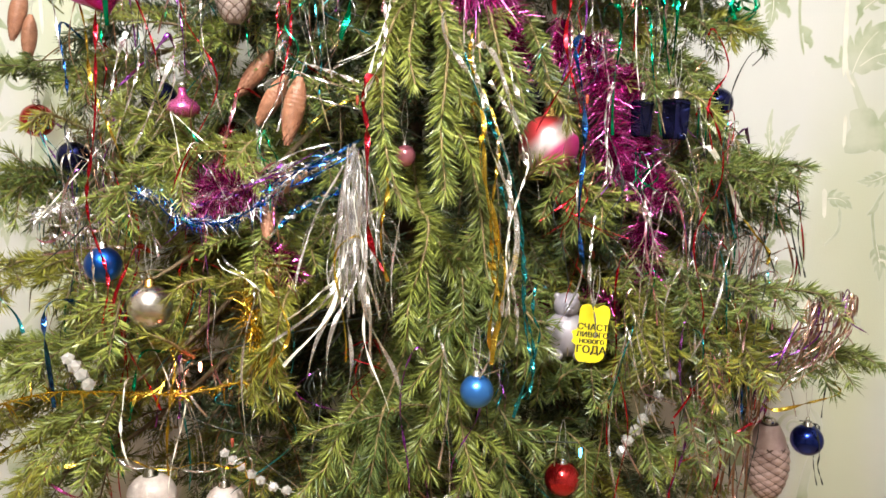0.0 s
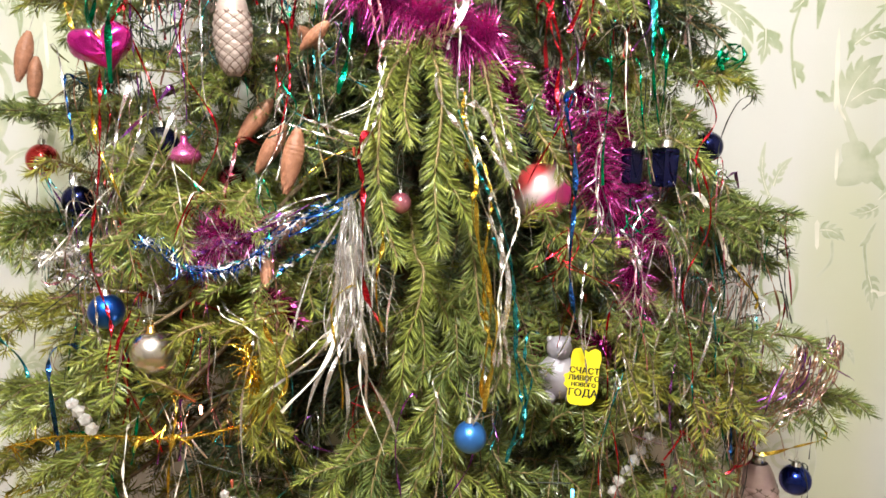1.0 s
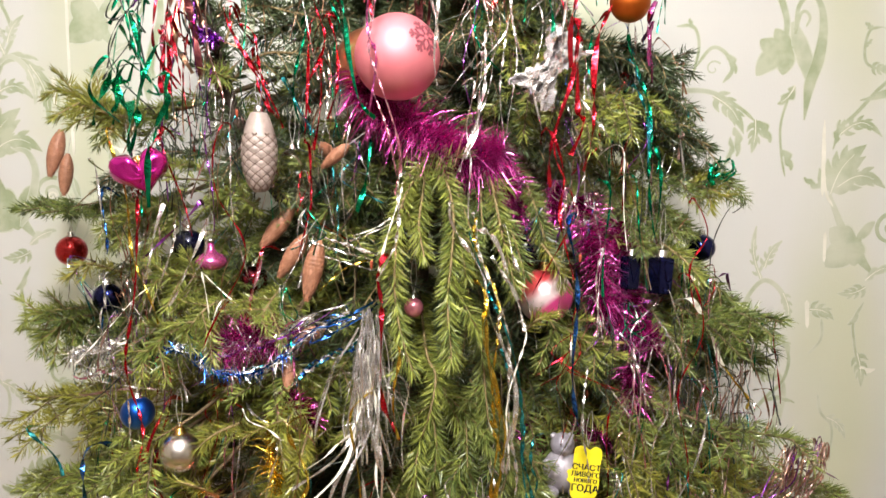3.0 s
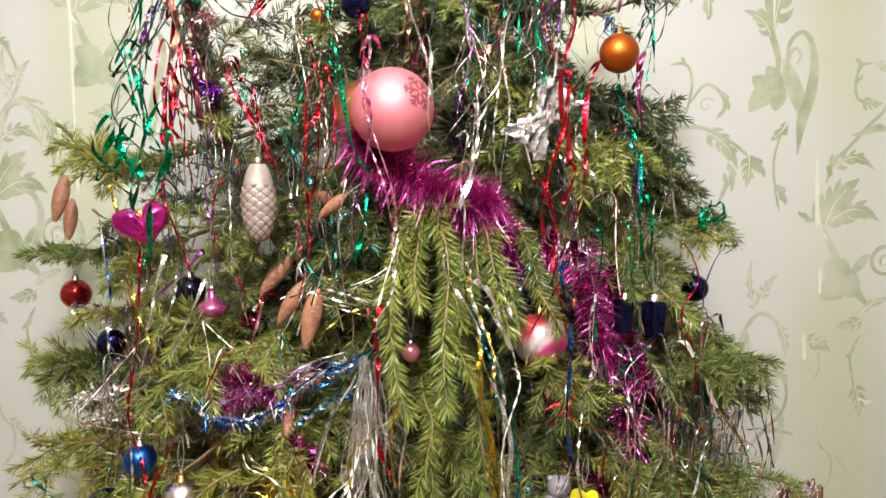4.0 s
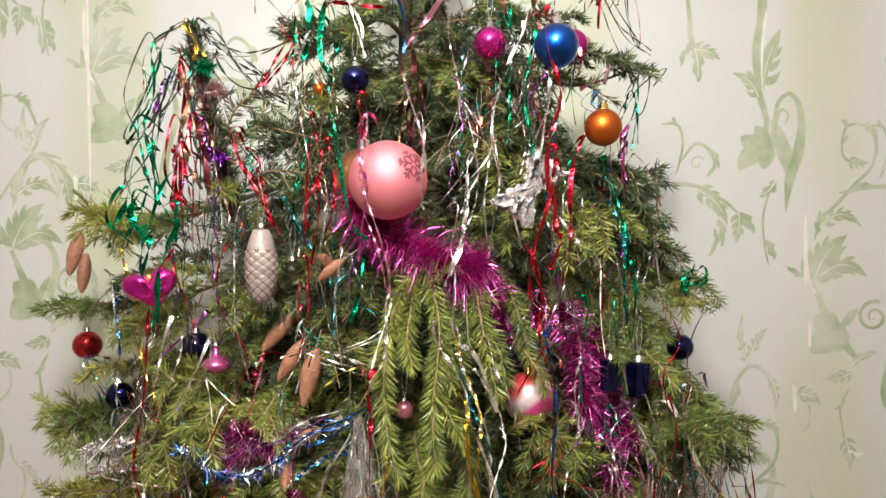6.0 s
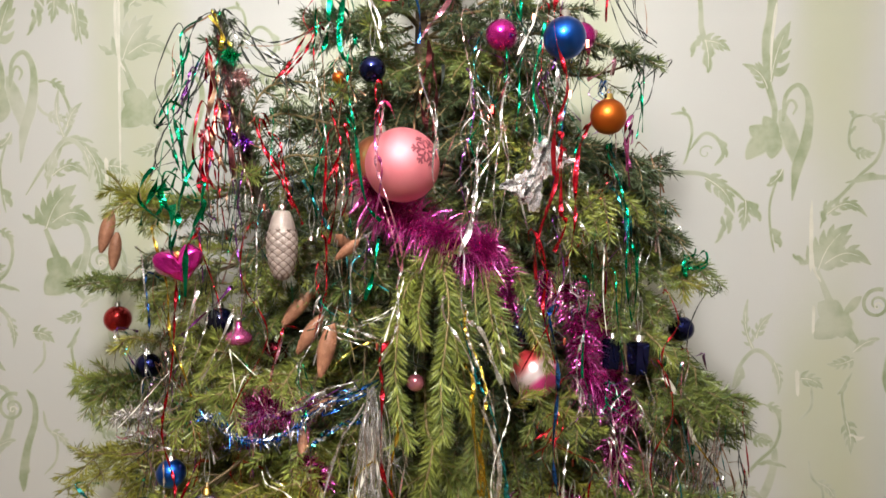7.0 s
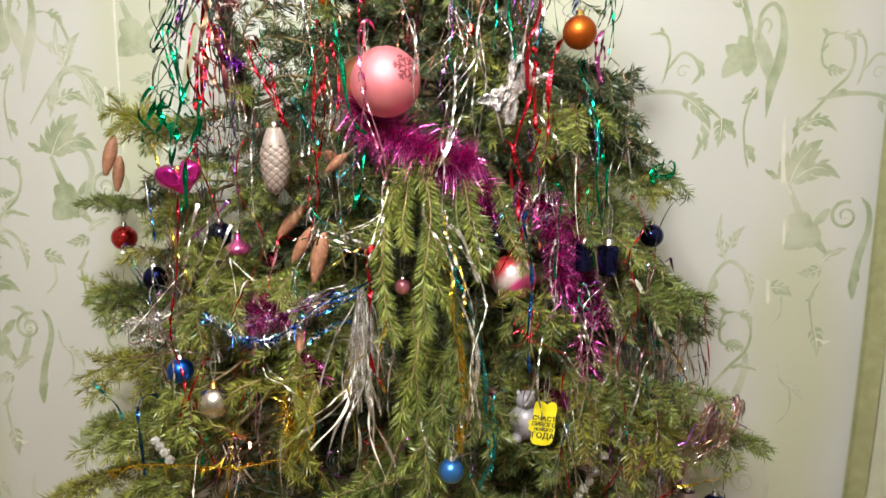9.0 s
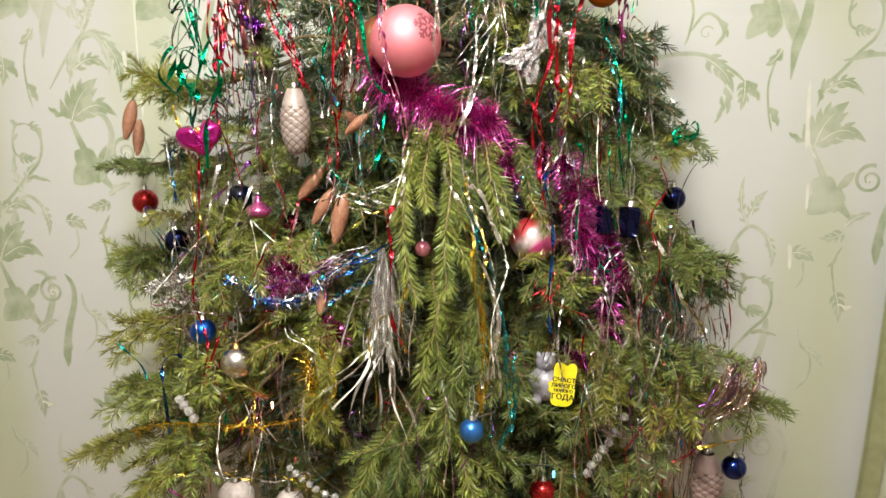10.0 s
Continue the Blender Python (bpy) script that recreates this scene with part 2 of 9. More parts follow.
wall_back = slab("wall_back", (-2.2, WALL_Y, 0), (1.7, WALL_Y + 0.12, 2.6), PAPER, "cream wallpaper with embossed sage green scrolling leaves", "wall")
# unseen walls close the room; their beige is set to lessen fill light
slab("wall_left", (-2.32, -3.0, 0), (-2.2, WALL_Y + 0.12, 2.6), UNSEEN_WALL_PAINT, "plain beige side wall, unseen, toned for less fill light", "wall")
slab("wall_right", (1.7, -3.0, 0), (1.82, WALL_Y + 0.12, 2.6), UNSEEN_WALL_PAINT, "plain beige side wall, unseen, toned for less fill light", "wall")
slab("wall_front", (-2.2, -3.12, 0), (1.7, -3.0, 2.6), UNSEEN_WALL_PAINT, "plain beige wall across the room, unseen, toned for less fill light", "wall")
slab("floor", (-2.2, -3.0, -0.1), (1.7, WALL_Y, 0), LAMINATE, "brown laminate floor", "floor")
slab("ceiling", (-2.2, -3.0, 2.6), (1.7, WALL_Y, 2.7), PLASTER, "plain white ceiling", "ceiling")


# ---- the print of the wallpaper, slightly raised ----
LAYER = [0]


def wall_mesh(name, outline_top, outline_bottom, material, lift):
    """A thin raised strip between two outlines in the wall's plane (x, z)."""
    n = len(outline_top)
    LAYER[0] = (LAYER[0] + 1) % 421
    lift = 0.10 * lift + 0.0000018 * LAYER[0]
    y0, y1 = WALL_Y - lift, WALL_Y + 0.0005
    a, b = np.array(outline_top), np.array(outline_bottom)
    front = np.vstack([np.c_[a[:, 0], np.full(n, y0), a[:, 1]], np.c_[b[:, 0], np.full(n, y0), b[:, 1]]])
    back = front.copy()
    back[:, 1] = y1
    v = np.vstack([front, back])
    f = []
    for i in range(n - 1):
        f += [(i, i + 1, n + i + 1, n + i), (i, 2 * n + i, 2 * n + i + 1, i + 1), (n + i, n + i + 1, 3 * n + i + 1, 3 * n + i)]
    return mesh_part(name, arrays(name, v, np.array(f)), material, wall_back, smooth=False)


def strips_mesh(name, strips, material, lift):
    """Several thin strips in one print, each a hair above the one before."""
    LAYER[0] = (LAYER[0] + 1) % 421
    verts, faces, first = [], [], 0
    for q, (a, b) in enumerate(strips):
        n = len(a)
        y0 = WALL_Y - 0.10 * lift - 0.0000018 * LAYER[0] - 0.0000012 * q
        front = np.vstack([np.c_[a[:, 0], np.full(n, y0), a[:, 1]], np.c_[b[:, 0], np.full(n, y0), b[:, 1]]])
        i = np.arange(n - 1)[:, None]
        faces.append(first + np.hstack([i, i + 1, n + i + 1, n + i]))
        verts.append(front)
        first += 2 * n
    return mesh_part(name, arrays(name, np.vstack(verts), np.vstack(faces)), material, wall_back, smooth=False)


def finger(points, widths, n=10, more=0.0):
    """The two edges of one curved, tapering lobe."""
    c = smooth_line(points, n)
    t = np.gradient(c, axis=0)
    t /= np.linalg.norm(t, axis=1)[:, None] + 1e-9
    nn = np.c_[-t[:, 1], t[:, 0]]
    w = np.interp(np.linspace(0, 1, n), np.linspace(0, 1, len(widths)), widths)[:, None] + more
    return c + nn * w / 2, c - nn * w / 2


def turned(v, a):
    return np.array([v[0] * math.cos(a) - v[1] * math.sin(a), v[0] * math.sin(a) + v[1] * math.cos(a)])


def stem_print(points, w0, w1, material=SAGE, lift=0.0025, n=36):
    c = smooth_line(points, n)
    t = np.gradient(c, axis=0)
    t /= np.linalg.norm(t, axis=1)[:, None] + 1e-9
    nn = np.c_[-t[:, 1], t[:, 0]]
    s = np.linspace(0, 1, n)
    w = (w0 + (w1 - w0) * s) * np.minimum(1, np.minimum(s, 1 - s) * 8 + 0.15)
    if material in (SAGE, SAGE_PALE):
        rim = (0.94 * w + 0.0022)[:, None] / 2
        wall_mesh("stem_rim_print", c + nn * rim, c - nn * rim, RIM, lift - 0.0012)
        w = 0.85 * w
    return wall_mesh("stem_print", c + nn * w[:, None] / 2, c - nn * w[:, None] / 2, material, lift)


def leaf_print(base, tip, width, bend=0.0, lobes=4, material=SAGE, lift=0.0032, rib=True):
    """A lobed leaf between base and tip; bend curves its rib. With three lobes or more it is cut into curved fingers."""
    if lobes >= 3:
        b, d = np.array(base, float), np.array(tip, float) - np.array(base, float)
        far = np.linalg.norm(d)
        side = np.array([-d[1], d[0]])
        rib_line = [tuple(b + d * q + side * bend * math.sin(math.pi * q)) for q in (0.0, 0.25, 0.5, 0.75, 1.0)]
        rails = smooth_line(rib_line, 21)
        way = np.gradient(rails, axis=0)
        way /= np.linalg.norm(way, axis=1)[:, None]
        shapes = [(rib_line[2:], (0.30 * width, 0.42 * width, 0.26 * width, 0.0005)), (rib_line[:4], (0.006, 0.20 * width, 0.34 * width, 0.16 * width))]
        for i in range(lobes):
            for sign in (1, -1):
                j = int(2 + 13 * (i + (0.3 if sign < 0 else 0.0)) / lobes)
                reach = min(0.62 * width, 0.45 * far) * (1.0 - 0.30 * i / lobes)
                a = sign * radians(66 - 30 * i / lobes)
                p = rails[j]
                shapes.append(([tuple(p), tuple(p + turned(way[j], 1.15 * a) * 0.5 * reach), tuple(p + turned(way[j], 0.80 * a) * reach * 1.08)], (0.34 * reach, 0.50 * reach, 0.34 * reach, 0.0006)))
        strips_mesh("leaf_rim_print", [finger(p, w, 10, 0.0024) for p, w in shapes], RIM, lift - 0.0012)
        ob = strips_mesh("leaf_print", [finger(p, w) for p, w in shapes], material, lift)
        if rib:
            strips_mesh("leaf_rib_print", [finger(rib_line[:4], (0.0022, 0.0016, 0.0006), 16)], PEARL, lift + 0.006)
        return ob
    n = 11 * lobes + 6
    b, t = np.array(base, float), np.array(tip, float)
    d = t - b
    side = np.array([-d[1], d[0]])
    s = np.linspace(0, 1, n)
    c = b + d * s[:, None] + side * (bend * np.sin(np.pi * s))[:, None]
    tt = np.gradient(c, axis=0)
    tt /= np.linalg.norm(tt, axis=1)[:, None]
    nn = np.c_[-tt[:, 1], tt[:, 0]]
    env = np.sin(np.pi * np.clip(s, 0, 1) ** 0.8) ** 0.7

    def lobed(shift):
        """Teeth that swell slowly and break off sharply towards the tip."""
        if lobes == 1:
            return np.ones(n)
        q = np.mod(s * (lobes - 0.15) + shift, 1.0)
        return 0.30 + 0.70 * np.where(q < 0.74, (q / 0.74) ** 0.75, np.clip((1 - q) / 0.26, 0, 1) ** 0.6)
    lean = 0.15 * width * env
    a, o = lobed(0.0), lobed(0.45)
    up = c + nn * (width / 2 * env * a)[:, None] + tt * (lean * a * (1 - s))[:, None]
    lo = c - nn * (width / 2 * env * o)[:, None] + tt * (lean * o * (1 - s))[:, None]
    wall_mesh("leaf_rim_print", c + (up - c) * 1.0 + nn * 0.0016, c + (lo - c) * 1.0 - nn * 0.0016, RIM, lift - 0.0012)
    up, lo = c + (up - c) * 0.93, c + (lo - c) * 0.93
    ob = wall_mesh("leaf_print", up, lo, material, lift)
    if rib:
        k = c[: int(n * 0.86)]
        nk = nn[: len(k)]
        w = np.linspace(0.0025, 0.0008, len(k))
        wall_mesh("leaf_rib_print", k + nk * w[:, None] / 2, k - nk * w[:, None] / 2, PEARL, lift + 0.006)
    return ob


def taper_print(points, widths, material=SAGE, lift=0.003, n=60):
    """A scroll whose breadth follows a list of widths along it."""
    c = smooth_line(points, n)
    t = np.gradient(c, axis=0)
    t /= np.linalg.norm(t, axis=1)[:, None] + 1e-9
    nn = np.c_[-t[:, 1], t[:, 0]]
    w = np.interp(np.linspace(0, 1, n), np.linspace(0, 1, len(widths)), widths)
    rim = (0.96 * w + 0.002)[:, None] / 2
    wall_mesh("scroll_rim_print", c + nn * rim, c - nn * rim, RIM, lift - 0.0012)
    w = 0.88 * w
    return wall_mesh("scroll_print", c + nn * w[:, None] / 2, c - nn * w[:, None] / 2, material, lift)


def curl_print(centre, radius, turns, start, w0, w1, flip=1, material=SAGE, lift=0.003):
    n = 48
    s = np.linspace(0, 1, n)
    a = start + flip * s * turns * 2 * np.pi
    r = radius * (1 - 0.86 * s)
    c = np.c_[centre[0] + r * np.cos(a), centre[1] + r * np.sin(a)]
    t = np.gradient(c, axis=0)
    t /= np.linalg.norm(t, axis=1)[:, None]
    nn = np.c_[-t[:, 1], t[:, 0]]
    w = w0 + (w1 - w0) * s
    return wall_mesh("curl_print", c + nn * w[:, None] / 2, c - nn * w[:, None] / 2, material, lift)


def motif(x, z, seam=False, lean=0.0):
    """One repeat of the scrolling pattern, round its star-shaped leaf; seam: with the pearl strips of a roll's edge; lean: how far its top is swept aside."""
    def at(u, v):
        return (x + u + lean * min(1.0, max(0.0, (v - 0.24) / 0.18)), z + v)
    # star-shaped leaf, its stem and the fan leaf
    leaf_print(at(0.040, 0.012), at(-0.018, 0.046), 0.058, 0.05, 1, rib=False)
    leaf_print(at(0.042, 0.016), at(-0.024, -0.034), 0.062, -0.05, 1, rib=False)
    leaf_print(at(0.026, 0.030), at(0.036, -0.032), 0.054, 0.0, 1, rib=False)
    taper_print([at(-0.022, 0.115), at(-0.009, 0.084), at(0.006, 0.049), at(0.033, -0.004), at(0.075, -0.050)], (0.009, 0.013, 0.018, 0.022, 0.004))
    taper_print([at(0.072, 0.058), at(0.050, 0.040), at(0.042, 0.018), at(0.050, -0.012), at(0.075, -0.048)], (0.003, 0.012, 0.014, 0.014, 0.004))
    leaf_print(at(0.050, 0.024), at(0.074, 0.060), 0.020, 0.1, 1, rib=False)
    leaf_print(at(-0.020, 0.116), at(0.050, 0.216), 0.074, 0.1, 4)
    leaf_print(at(-0.006, 0.130), at(0.092, 0.128), 0.055, 0.25, 3)
    leaf_print(at(-0.018, 0.126), at(-0.002, 0.188), 0.027, 0.1, 2, rib=False)
    leaf_print(at(-0.036, 0.130), at(-0.075, 0.150), 0.018, 0.1, 2, rib=False)
    if seam:
        stem_print([at(-0.037, 0.266), at(-0.037, 0.191), at(-0.029, 0.120), at(-0.013, 0.090)], 0.007, 0.005, PEARL, 0.0045)
        stem_print([at(-0.027, 0.038), at(-0.027, -0.024)], 0.007, 0.006, PEARL, 0.006)
    # drooping leaf and the curled flourish above
    stem_print([at(-0.018, 0.206), at(-0.005, 0.248), at(0.026, 0.279), at(0.065, 0.323), at(0.098, 0.357), at(0.110, 0.400), at(0.099, 0.436), at(0.072, 0.451)], 0.009, 0.006)
    leaf_print(at(-0.005, 0.237), at(0.081, 0.232), 0.034, 0.3, 4)
    leaf_print(at(-0.013, 0.218), at(-0.006, 0.267), 0.018, 0, 2, rib=False)
    leaf_print(at(0.061, 0.318), at(0.126, 0.311), 0.013, 0.1, 2, rib=False)
    leaf_print(at(0.081, 0.448), at(0.111, 0.415), 0.021, 0.2, 3, rib=False)
    stem_print([at(0.072, 0.451), at(0.047, 0.444), at(0.038, 0.410), at(0.041, 0.382), at(0.056, 0.370)], 0.006, 0.007)
    leaf_print(at(0.051, 0.373), at(0.095, 0.370), 0.025, -0.1, 3, rib=False)
    leaf_print(at(0.054, 0.448), at(0.037, 0.461), 0.015, 0.1, 2, rib=False)
    leaf_print(at(0.039, 0.410), at(0.053, 0.426), 0.013, 0.1, 2, rib=False)
    # spiral and teardrop beside it
    curl_print(at(0.107, 0.043), 0.034, 1.6, 1.2, 0.009, 0.004, 1)
    curl_print(at(0.108, 0.038), 0.010, 1, 0, 0.004, 0.002, 1, PEARL)
    stem_print([at(0.141, 0.086), at(0.159, 0.058), at(0.160, 0.012), at(0.144, -0.042), at(0.134, -0.097), at(0.131, -0.147)], 0.009, 0.024)
    leaf_print(at(0.138, -0.066), at(0.132, -0.151), 0.025, 0, 2, rib=False)
    leaf_print(at(0.059, -0.062), at(0.115, -0.032), 0.022, 0.1, 2, SAGE_PALE)
    # lower sprigs
    leaf_print(at(0.060, -0.076), at(0.003, -0.089), 0.030, 0.1, 3)
    stem_print([at(0.058, -0.107), at(0.039, -0.148), at(0.043, -0.193), at(0.052, -0.240)], 0.007, 0.005)
    leaf_print(at(0.049, -0.213), at(0.060, -0.285), 0.034, 0.05, 3)
    leaf_print(at(0.054, -0.240), at(0.090, -0.246), 0.012, -0.2, 1, PEARL, rib=False)
    leaf_print(at(0.048, -0.130), at(0.027, -0.155), 0.010, 0.1, 1, rib=False)
    if seam:
        stem_print([at(-0.059, -0.103), at(-0.056, -0.161)], 0.010, 0.007, PEARL, 0.0045)
    leaf_print(at(-0.053, -0.122), at(-0.002, -0.144), 0.033, 0.15, 3)
    stem_print([at(-0.027, -0.141), at(-0.027, -0.184), at(-0.053, -0.216)], 0.006, 0.004, SAGE_PALE)
    # pale arching spray and broad teardrop below
    stem_print([at(-0.197, -0.146), at(-0.180, -0.094), at(-0.148, -0.062), at(-0.113, -0.085), at(-0.097, -0.135)], 0.007, 0.010, SAGE_PALE)
    leaf_print(at(-0.155, -0.058), at(-0.168, 0.050), 0.022, 0.1, 3, SAGE_PALE)
    leaf_print(at(-0.149, -0.035), at(-0.114, 0.020), 0.025, 0.1, 3, SAGE_PALE)
    leaf_print(at(-0.109, -0.088), at(-0.098, -0.158), 0.021, 0.1, 3, SAGE_PALE)
    leaf_print(at(-0.177, -0.098), at(-0.193, -0.146), 0.016, 0.1, 2, SAGE_PALE, rib=False)
    stem_print([at(-0.147, -0.247), at(-0.118, -0.254), at(-0.102, -0.293), at(-0.112, -0.349), at(-0.136, -0.406)], 0.007, 0.022, SAGE_PALE)
    stem_print([at(-0.029, -0.302), at(-0.021, -0.339), at(0.002, -0.368), at(-0.000, -0.416), at(-0.027, -0.449)], 0.006, 0.004, SAGE_PALE)
    leaf_print(at(-0.009, -0.349), at(0.032, -0.395), 0.022, 0.15, 3, SAGE_PALE)


def tall_motif(x, z):
    """The other repeat: a tall stem with a large teardrop, drooping leaves and a thin tail."""
    def at(u, v):
        return (x + u, z + v)
    # stem, its two leaves and the star-shaped leaf
    stem_print([at(0.019, 0.45), at(0.016, 0.313), at(0.005, 0.247), at(0.011, 0.161), at(0.027, 0.100), at(0.023, 0.045)], 0.024, 0.010)
    stem_print([at(0.026, 0.33), at(0.018, 0.25), at(0.017, 0.17)], 0.008, 0.003, PEARL, 0.006)
    leaf_print(at(0.017, 0.160), at(0.056, 0.290), 0.062, 0.05, 3)
    leaf_print(at(0.011, 0.145), at(-0.044, 0.198), 0.036, -0.15, 3)
    leaf_print(at(0.040, 0.042), at(-0.026, 0.064), 0.046, 0.1, 1, rib=False)
    leaf_print(at(0.042, 0.050), at(-0.031, -0.008), 0.046, -0.1, 1, rib=False)
    leaf_print(at(0.034, 0.040), at(0.004, 0.086), 0.034, 0.0, 1, rib=False)
    leaf_print(at(0.030, 0.055), at(0.022, -0.006), 0.040, 0.0, 1, rib=False)
    # teardrop scroll, curled in at its head, with its point below
    taper_print([at(0.040, 0.100), at(0.052, 0.062), at(0.068, 0.020), at(0.075, -0.020)], (0.010, 0.034, 0.034, 0.010), SAGE_PALE, 0.002)
    taper_print([at(0.066, 0.090), at(0.073, 0.107), at(0.064, 0.120), at(0.053, 0.113), at(0.045, 0.083)], (0.003, 0.006, 0.006, 0.007, 0.009))
    taper_print([at(0.045, 0.075), at(0.050, 0.130), at(0.075, 0.153), at(0.095, 0.130), at(0.101, 0.083), at(0.093, 0.024), at(0.077, -0.026), at(0.069, -0.096)], (0.006, 0.009, 0.010, 0.013, 0.019, 0.026, 0.024, 0.002))
    leaf_print(at(0.048, -0.027), at(0.014, -0.064), 0.026, 0.1, 2)
    stem_print([at(0.040, -0.036), at(0.022, -0.103), at(0.025, -0.165), at(0.034, -0.21)], 0.005, 0.004)
    leaf_print(at(0.023, -0.155), at(0.046, -0.198), 0.024, 0.1, 2, rib=False)
    # small curls and the drooping spray beside it
    stem_print([at(-0.165, -0.02), at(-0.157, 0.001), at(-0.148, 0.052), at(-0.160, 0.089), at(-0.194, 0.090)], 0.004, 0.007)
    leaf_print(at(-0.160, 0.085), at(-0.168, 0.106), 0.012, 0.1, 2, rib=False)
    stem_print([at(-0.154, 0.009), at(-0.123, 0.047), at(-0.095, 0.038), at(-0.080, 0.005), at(-0.098, -0.022)], 0.006, 0.009)
    curl_print(at(-0.118, 0.006), 0.017, 1.0, 0.6, 0.004, 0.002, 1, SAGE_PALE)
    leaf_print(at(-0.092, 0.036), at(-0.073, -0.004), 0.018, 0.1, 2, rib=False)
    stem_print([at(-0.25, -0.05), at(-0.181, -0.038), at(-0.117, -0.042), at(-0.061, -0.073), at(-0.029, -0.100)], 0.012, 0.006)
    leaf_print(at(-0.117, -0.048), at(-0.053, -0.124), 0.042, 0.12, 4)
    leaf_print(at(-0.073, -0.110), at(-0.066, -0.170), 0.020, 0.1, 2, rib=False)
    leaf_print(at(-0.080, -0.130), at(-0.093, -0.190), 0.014, 0.15, 2, rib=False)
    leaf_print(at(-0.030, -0.095), at(-0.036, -0.163), 0.034, 0.05, 3)
    leaf_print(at(-0.030, -0.098), at(0.002, -0.142), 0.026, 0.1, 2, rib=False)
    # three-part leaf hanging above
    stem_print([at(-0.145, 0.42), at(-0.135, 0.314), at(-0.133, 0.278), at(-0.122, 0.235)], 0.008, 0.014)
    leaf_print(at(-0.124, 0.250), at(-0.117, 0.178), 0.030, 0.05, 2)
    leaf_print(at(-0.126, 0.248), at(-0.070, 0.226), 0.034, 0.1, 3)
    leaf_print(at(-0.127, 0.262), at(-0.153, 0.212), 0.018, -0.1, 2, rib=False)


def arching_spray(x, z):
    """An arching stem with drooping leaves and a hanging leaf above it."""
    def at(u, v):
        return (x + u, z + v)
    stem_print([at(-0.06, -0.10), at(0.0, -0.01), at(0.048, 0.022), at(0.094, 0.004), at(0.129, -0.049)], 0.006, 0.010)
    leaf_print(at(0.080, 0.012), at(0.113, -0.11), 0.034, 0.12, 4)
    leaf_print(at(0.115, -0.02), at(0.135, -0.075), 0.022, 0.1, 2, rib=False)
    leaf_print(at(0.048, 0.334), at(0.058, 0.247), 0.026, 0.05, 2)
    leaf_print(at(0.050, 0.322), at(0.084, 0.283), 0.024, 0.1, 2, rib=False)


for mx, mz in ((0.802, 1.390), (-0.916, 1.459), (-0.738, 1.840), (-1.125, 1.120), (0.60, 0.76), (-0.86, 0.74), (0.10, 1.78), (-0.25, 1.42), (1.15, 1.0), (-0.42, 1.0), (1.22, 1.78)):
    motif(mx, mz, mx in (0.802, -0.738), -0.09 if mx == -0.916 else 0.0)
for mx, mz in ((0.654, 1.751), (-0.33, 1.98), (-1.064, 1.820), (-0.886, 2.20), (-1.273, 1.481), (1.084, 1.745)):
    tall_motif(mx, mz)
arching_spray(-0.924, 1.750)

# long pearl strips at the joins of the rolls
stem_print([(-0.768, 2.14), (-0.766, 1.92), (-0.763, 1.70)], 0.006, 0.005, PEARL, 0.010)
stem_print([(-0.762, 1.67), (-0.760, 1.58)], 0.008, 0.006, PEARL, 0.010)
stem_print([(0.765, 1.62), (0.766, 1.50)], 0.009, 0.007, PEARL, 0.010)


# ---- the spruce ----
UP = np.array([0.0, 0.0, 1.0])
rng = np.random.default_rng(7)


def unit(v):
    v = np.asarray(v, float)
    return v / (np.linalg.norm(v) + 1e-12)


ROOM_MIDDLE = np.array([0.0, -0.3, 1.5])
# ornaments that hang clear of the needles (x, y, z, radius), and hollows between boughs
CLEAR = [(0.389, 1.09, 1.424, 0.02), (-0.513, 1.06, 1.348, 0.022), (-0.403, 0.89, 1.222, 0.018), (0.474, 0.95, 0.983, 0.03), (0.038, 0.828, 1.087, 0.024), (-0.118, 0.95, 1.828, 0.022),
         (0.171, 0.95, 1.875, 0.036), (0.078, 1.0, 1.892, 0.026), (0.236, 0.94, 1.757, 0.03), (-0.646, 1.22, 1.406, 0.025), (-0.347, 0.875, 1.172, 0.026), (0.156, 0.95, 0.93, 0.022),
         (0.136, 0.985, 1.363, 0.036), (-0.067, 0.915, 1.681, 0.06), (-0.383, 0.95, 0.905, 0.03), (-0.287, 0.95, 0.895, 0.025), (0.439, 0.985, 0.94, 0.035), (-0.252, 0.94, 1.56, 0.03)]
CLEAR += [(0.286, 0.93, 1.075, 0.012), (0.268, 0.93, 1.041, 0.012), (0.25, 0.93, 1.01, 0.014), (0.233, 0.93, 0.984, 0.012), (-0.386, 0.876, 1.532, 0.034), (-0.338, 0.995, 1.407, 0.024), (0.29, 0.965, 1.395, 0.03), (0.258, 0.985, 1.396, 0.02), (0.158, 0.935, 1.124, 0.045), (0.186, 0.925, 1.13, 0.04),
          (-0.667, 1.24, 1.555, 0.035), (-0.24, 1.03, 1.43, 0.03), (-0.217, 0.99, 1.402, 0.03), (-0.182, 0.93, 1.385, 0.035), (0.28, 1.0, 1.0, 0.035), (0.31, 1.0, 1.05, 0.02), (-0.425, 0.868, 1.096, 0.025),
          (-0.03, 0.94, 1.59, 0.04), (-0.09, 0.95, 1.63, 0.03), (0.21, 0.995, 1.42, 0.045), (0.25, 1.01, 1.33, 0.025), (0.266, 0.97, 1.228, 0.036), (0.133, 0.935, 1.672, 0.040), (-0.098, 0.86, 1.25, 0.04)]
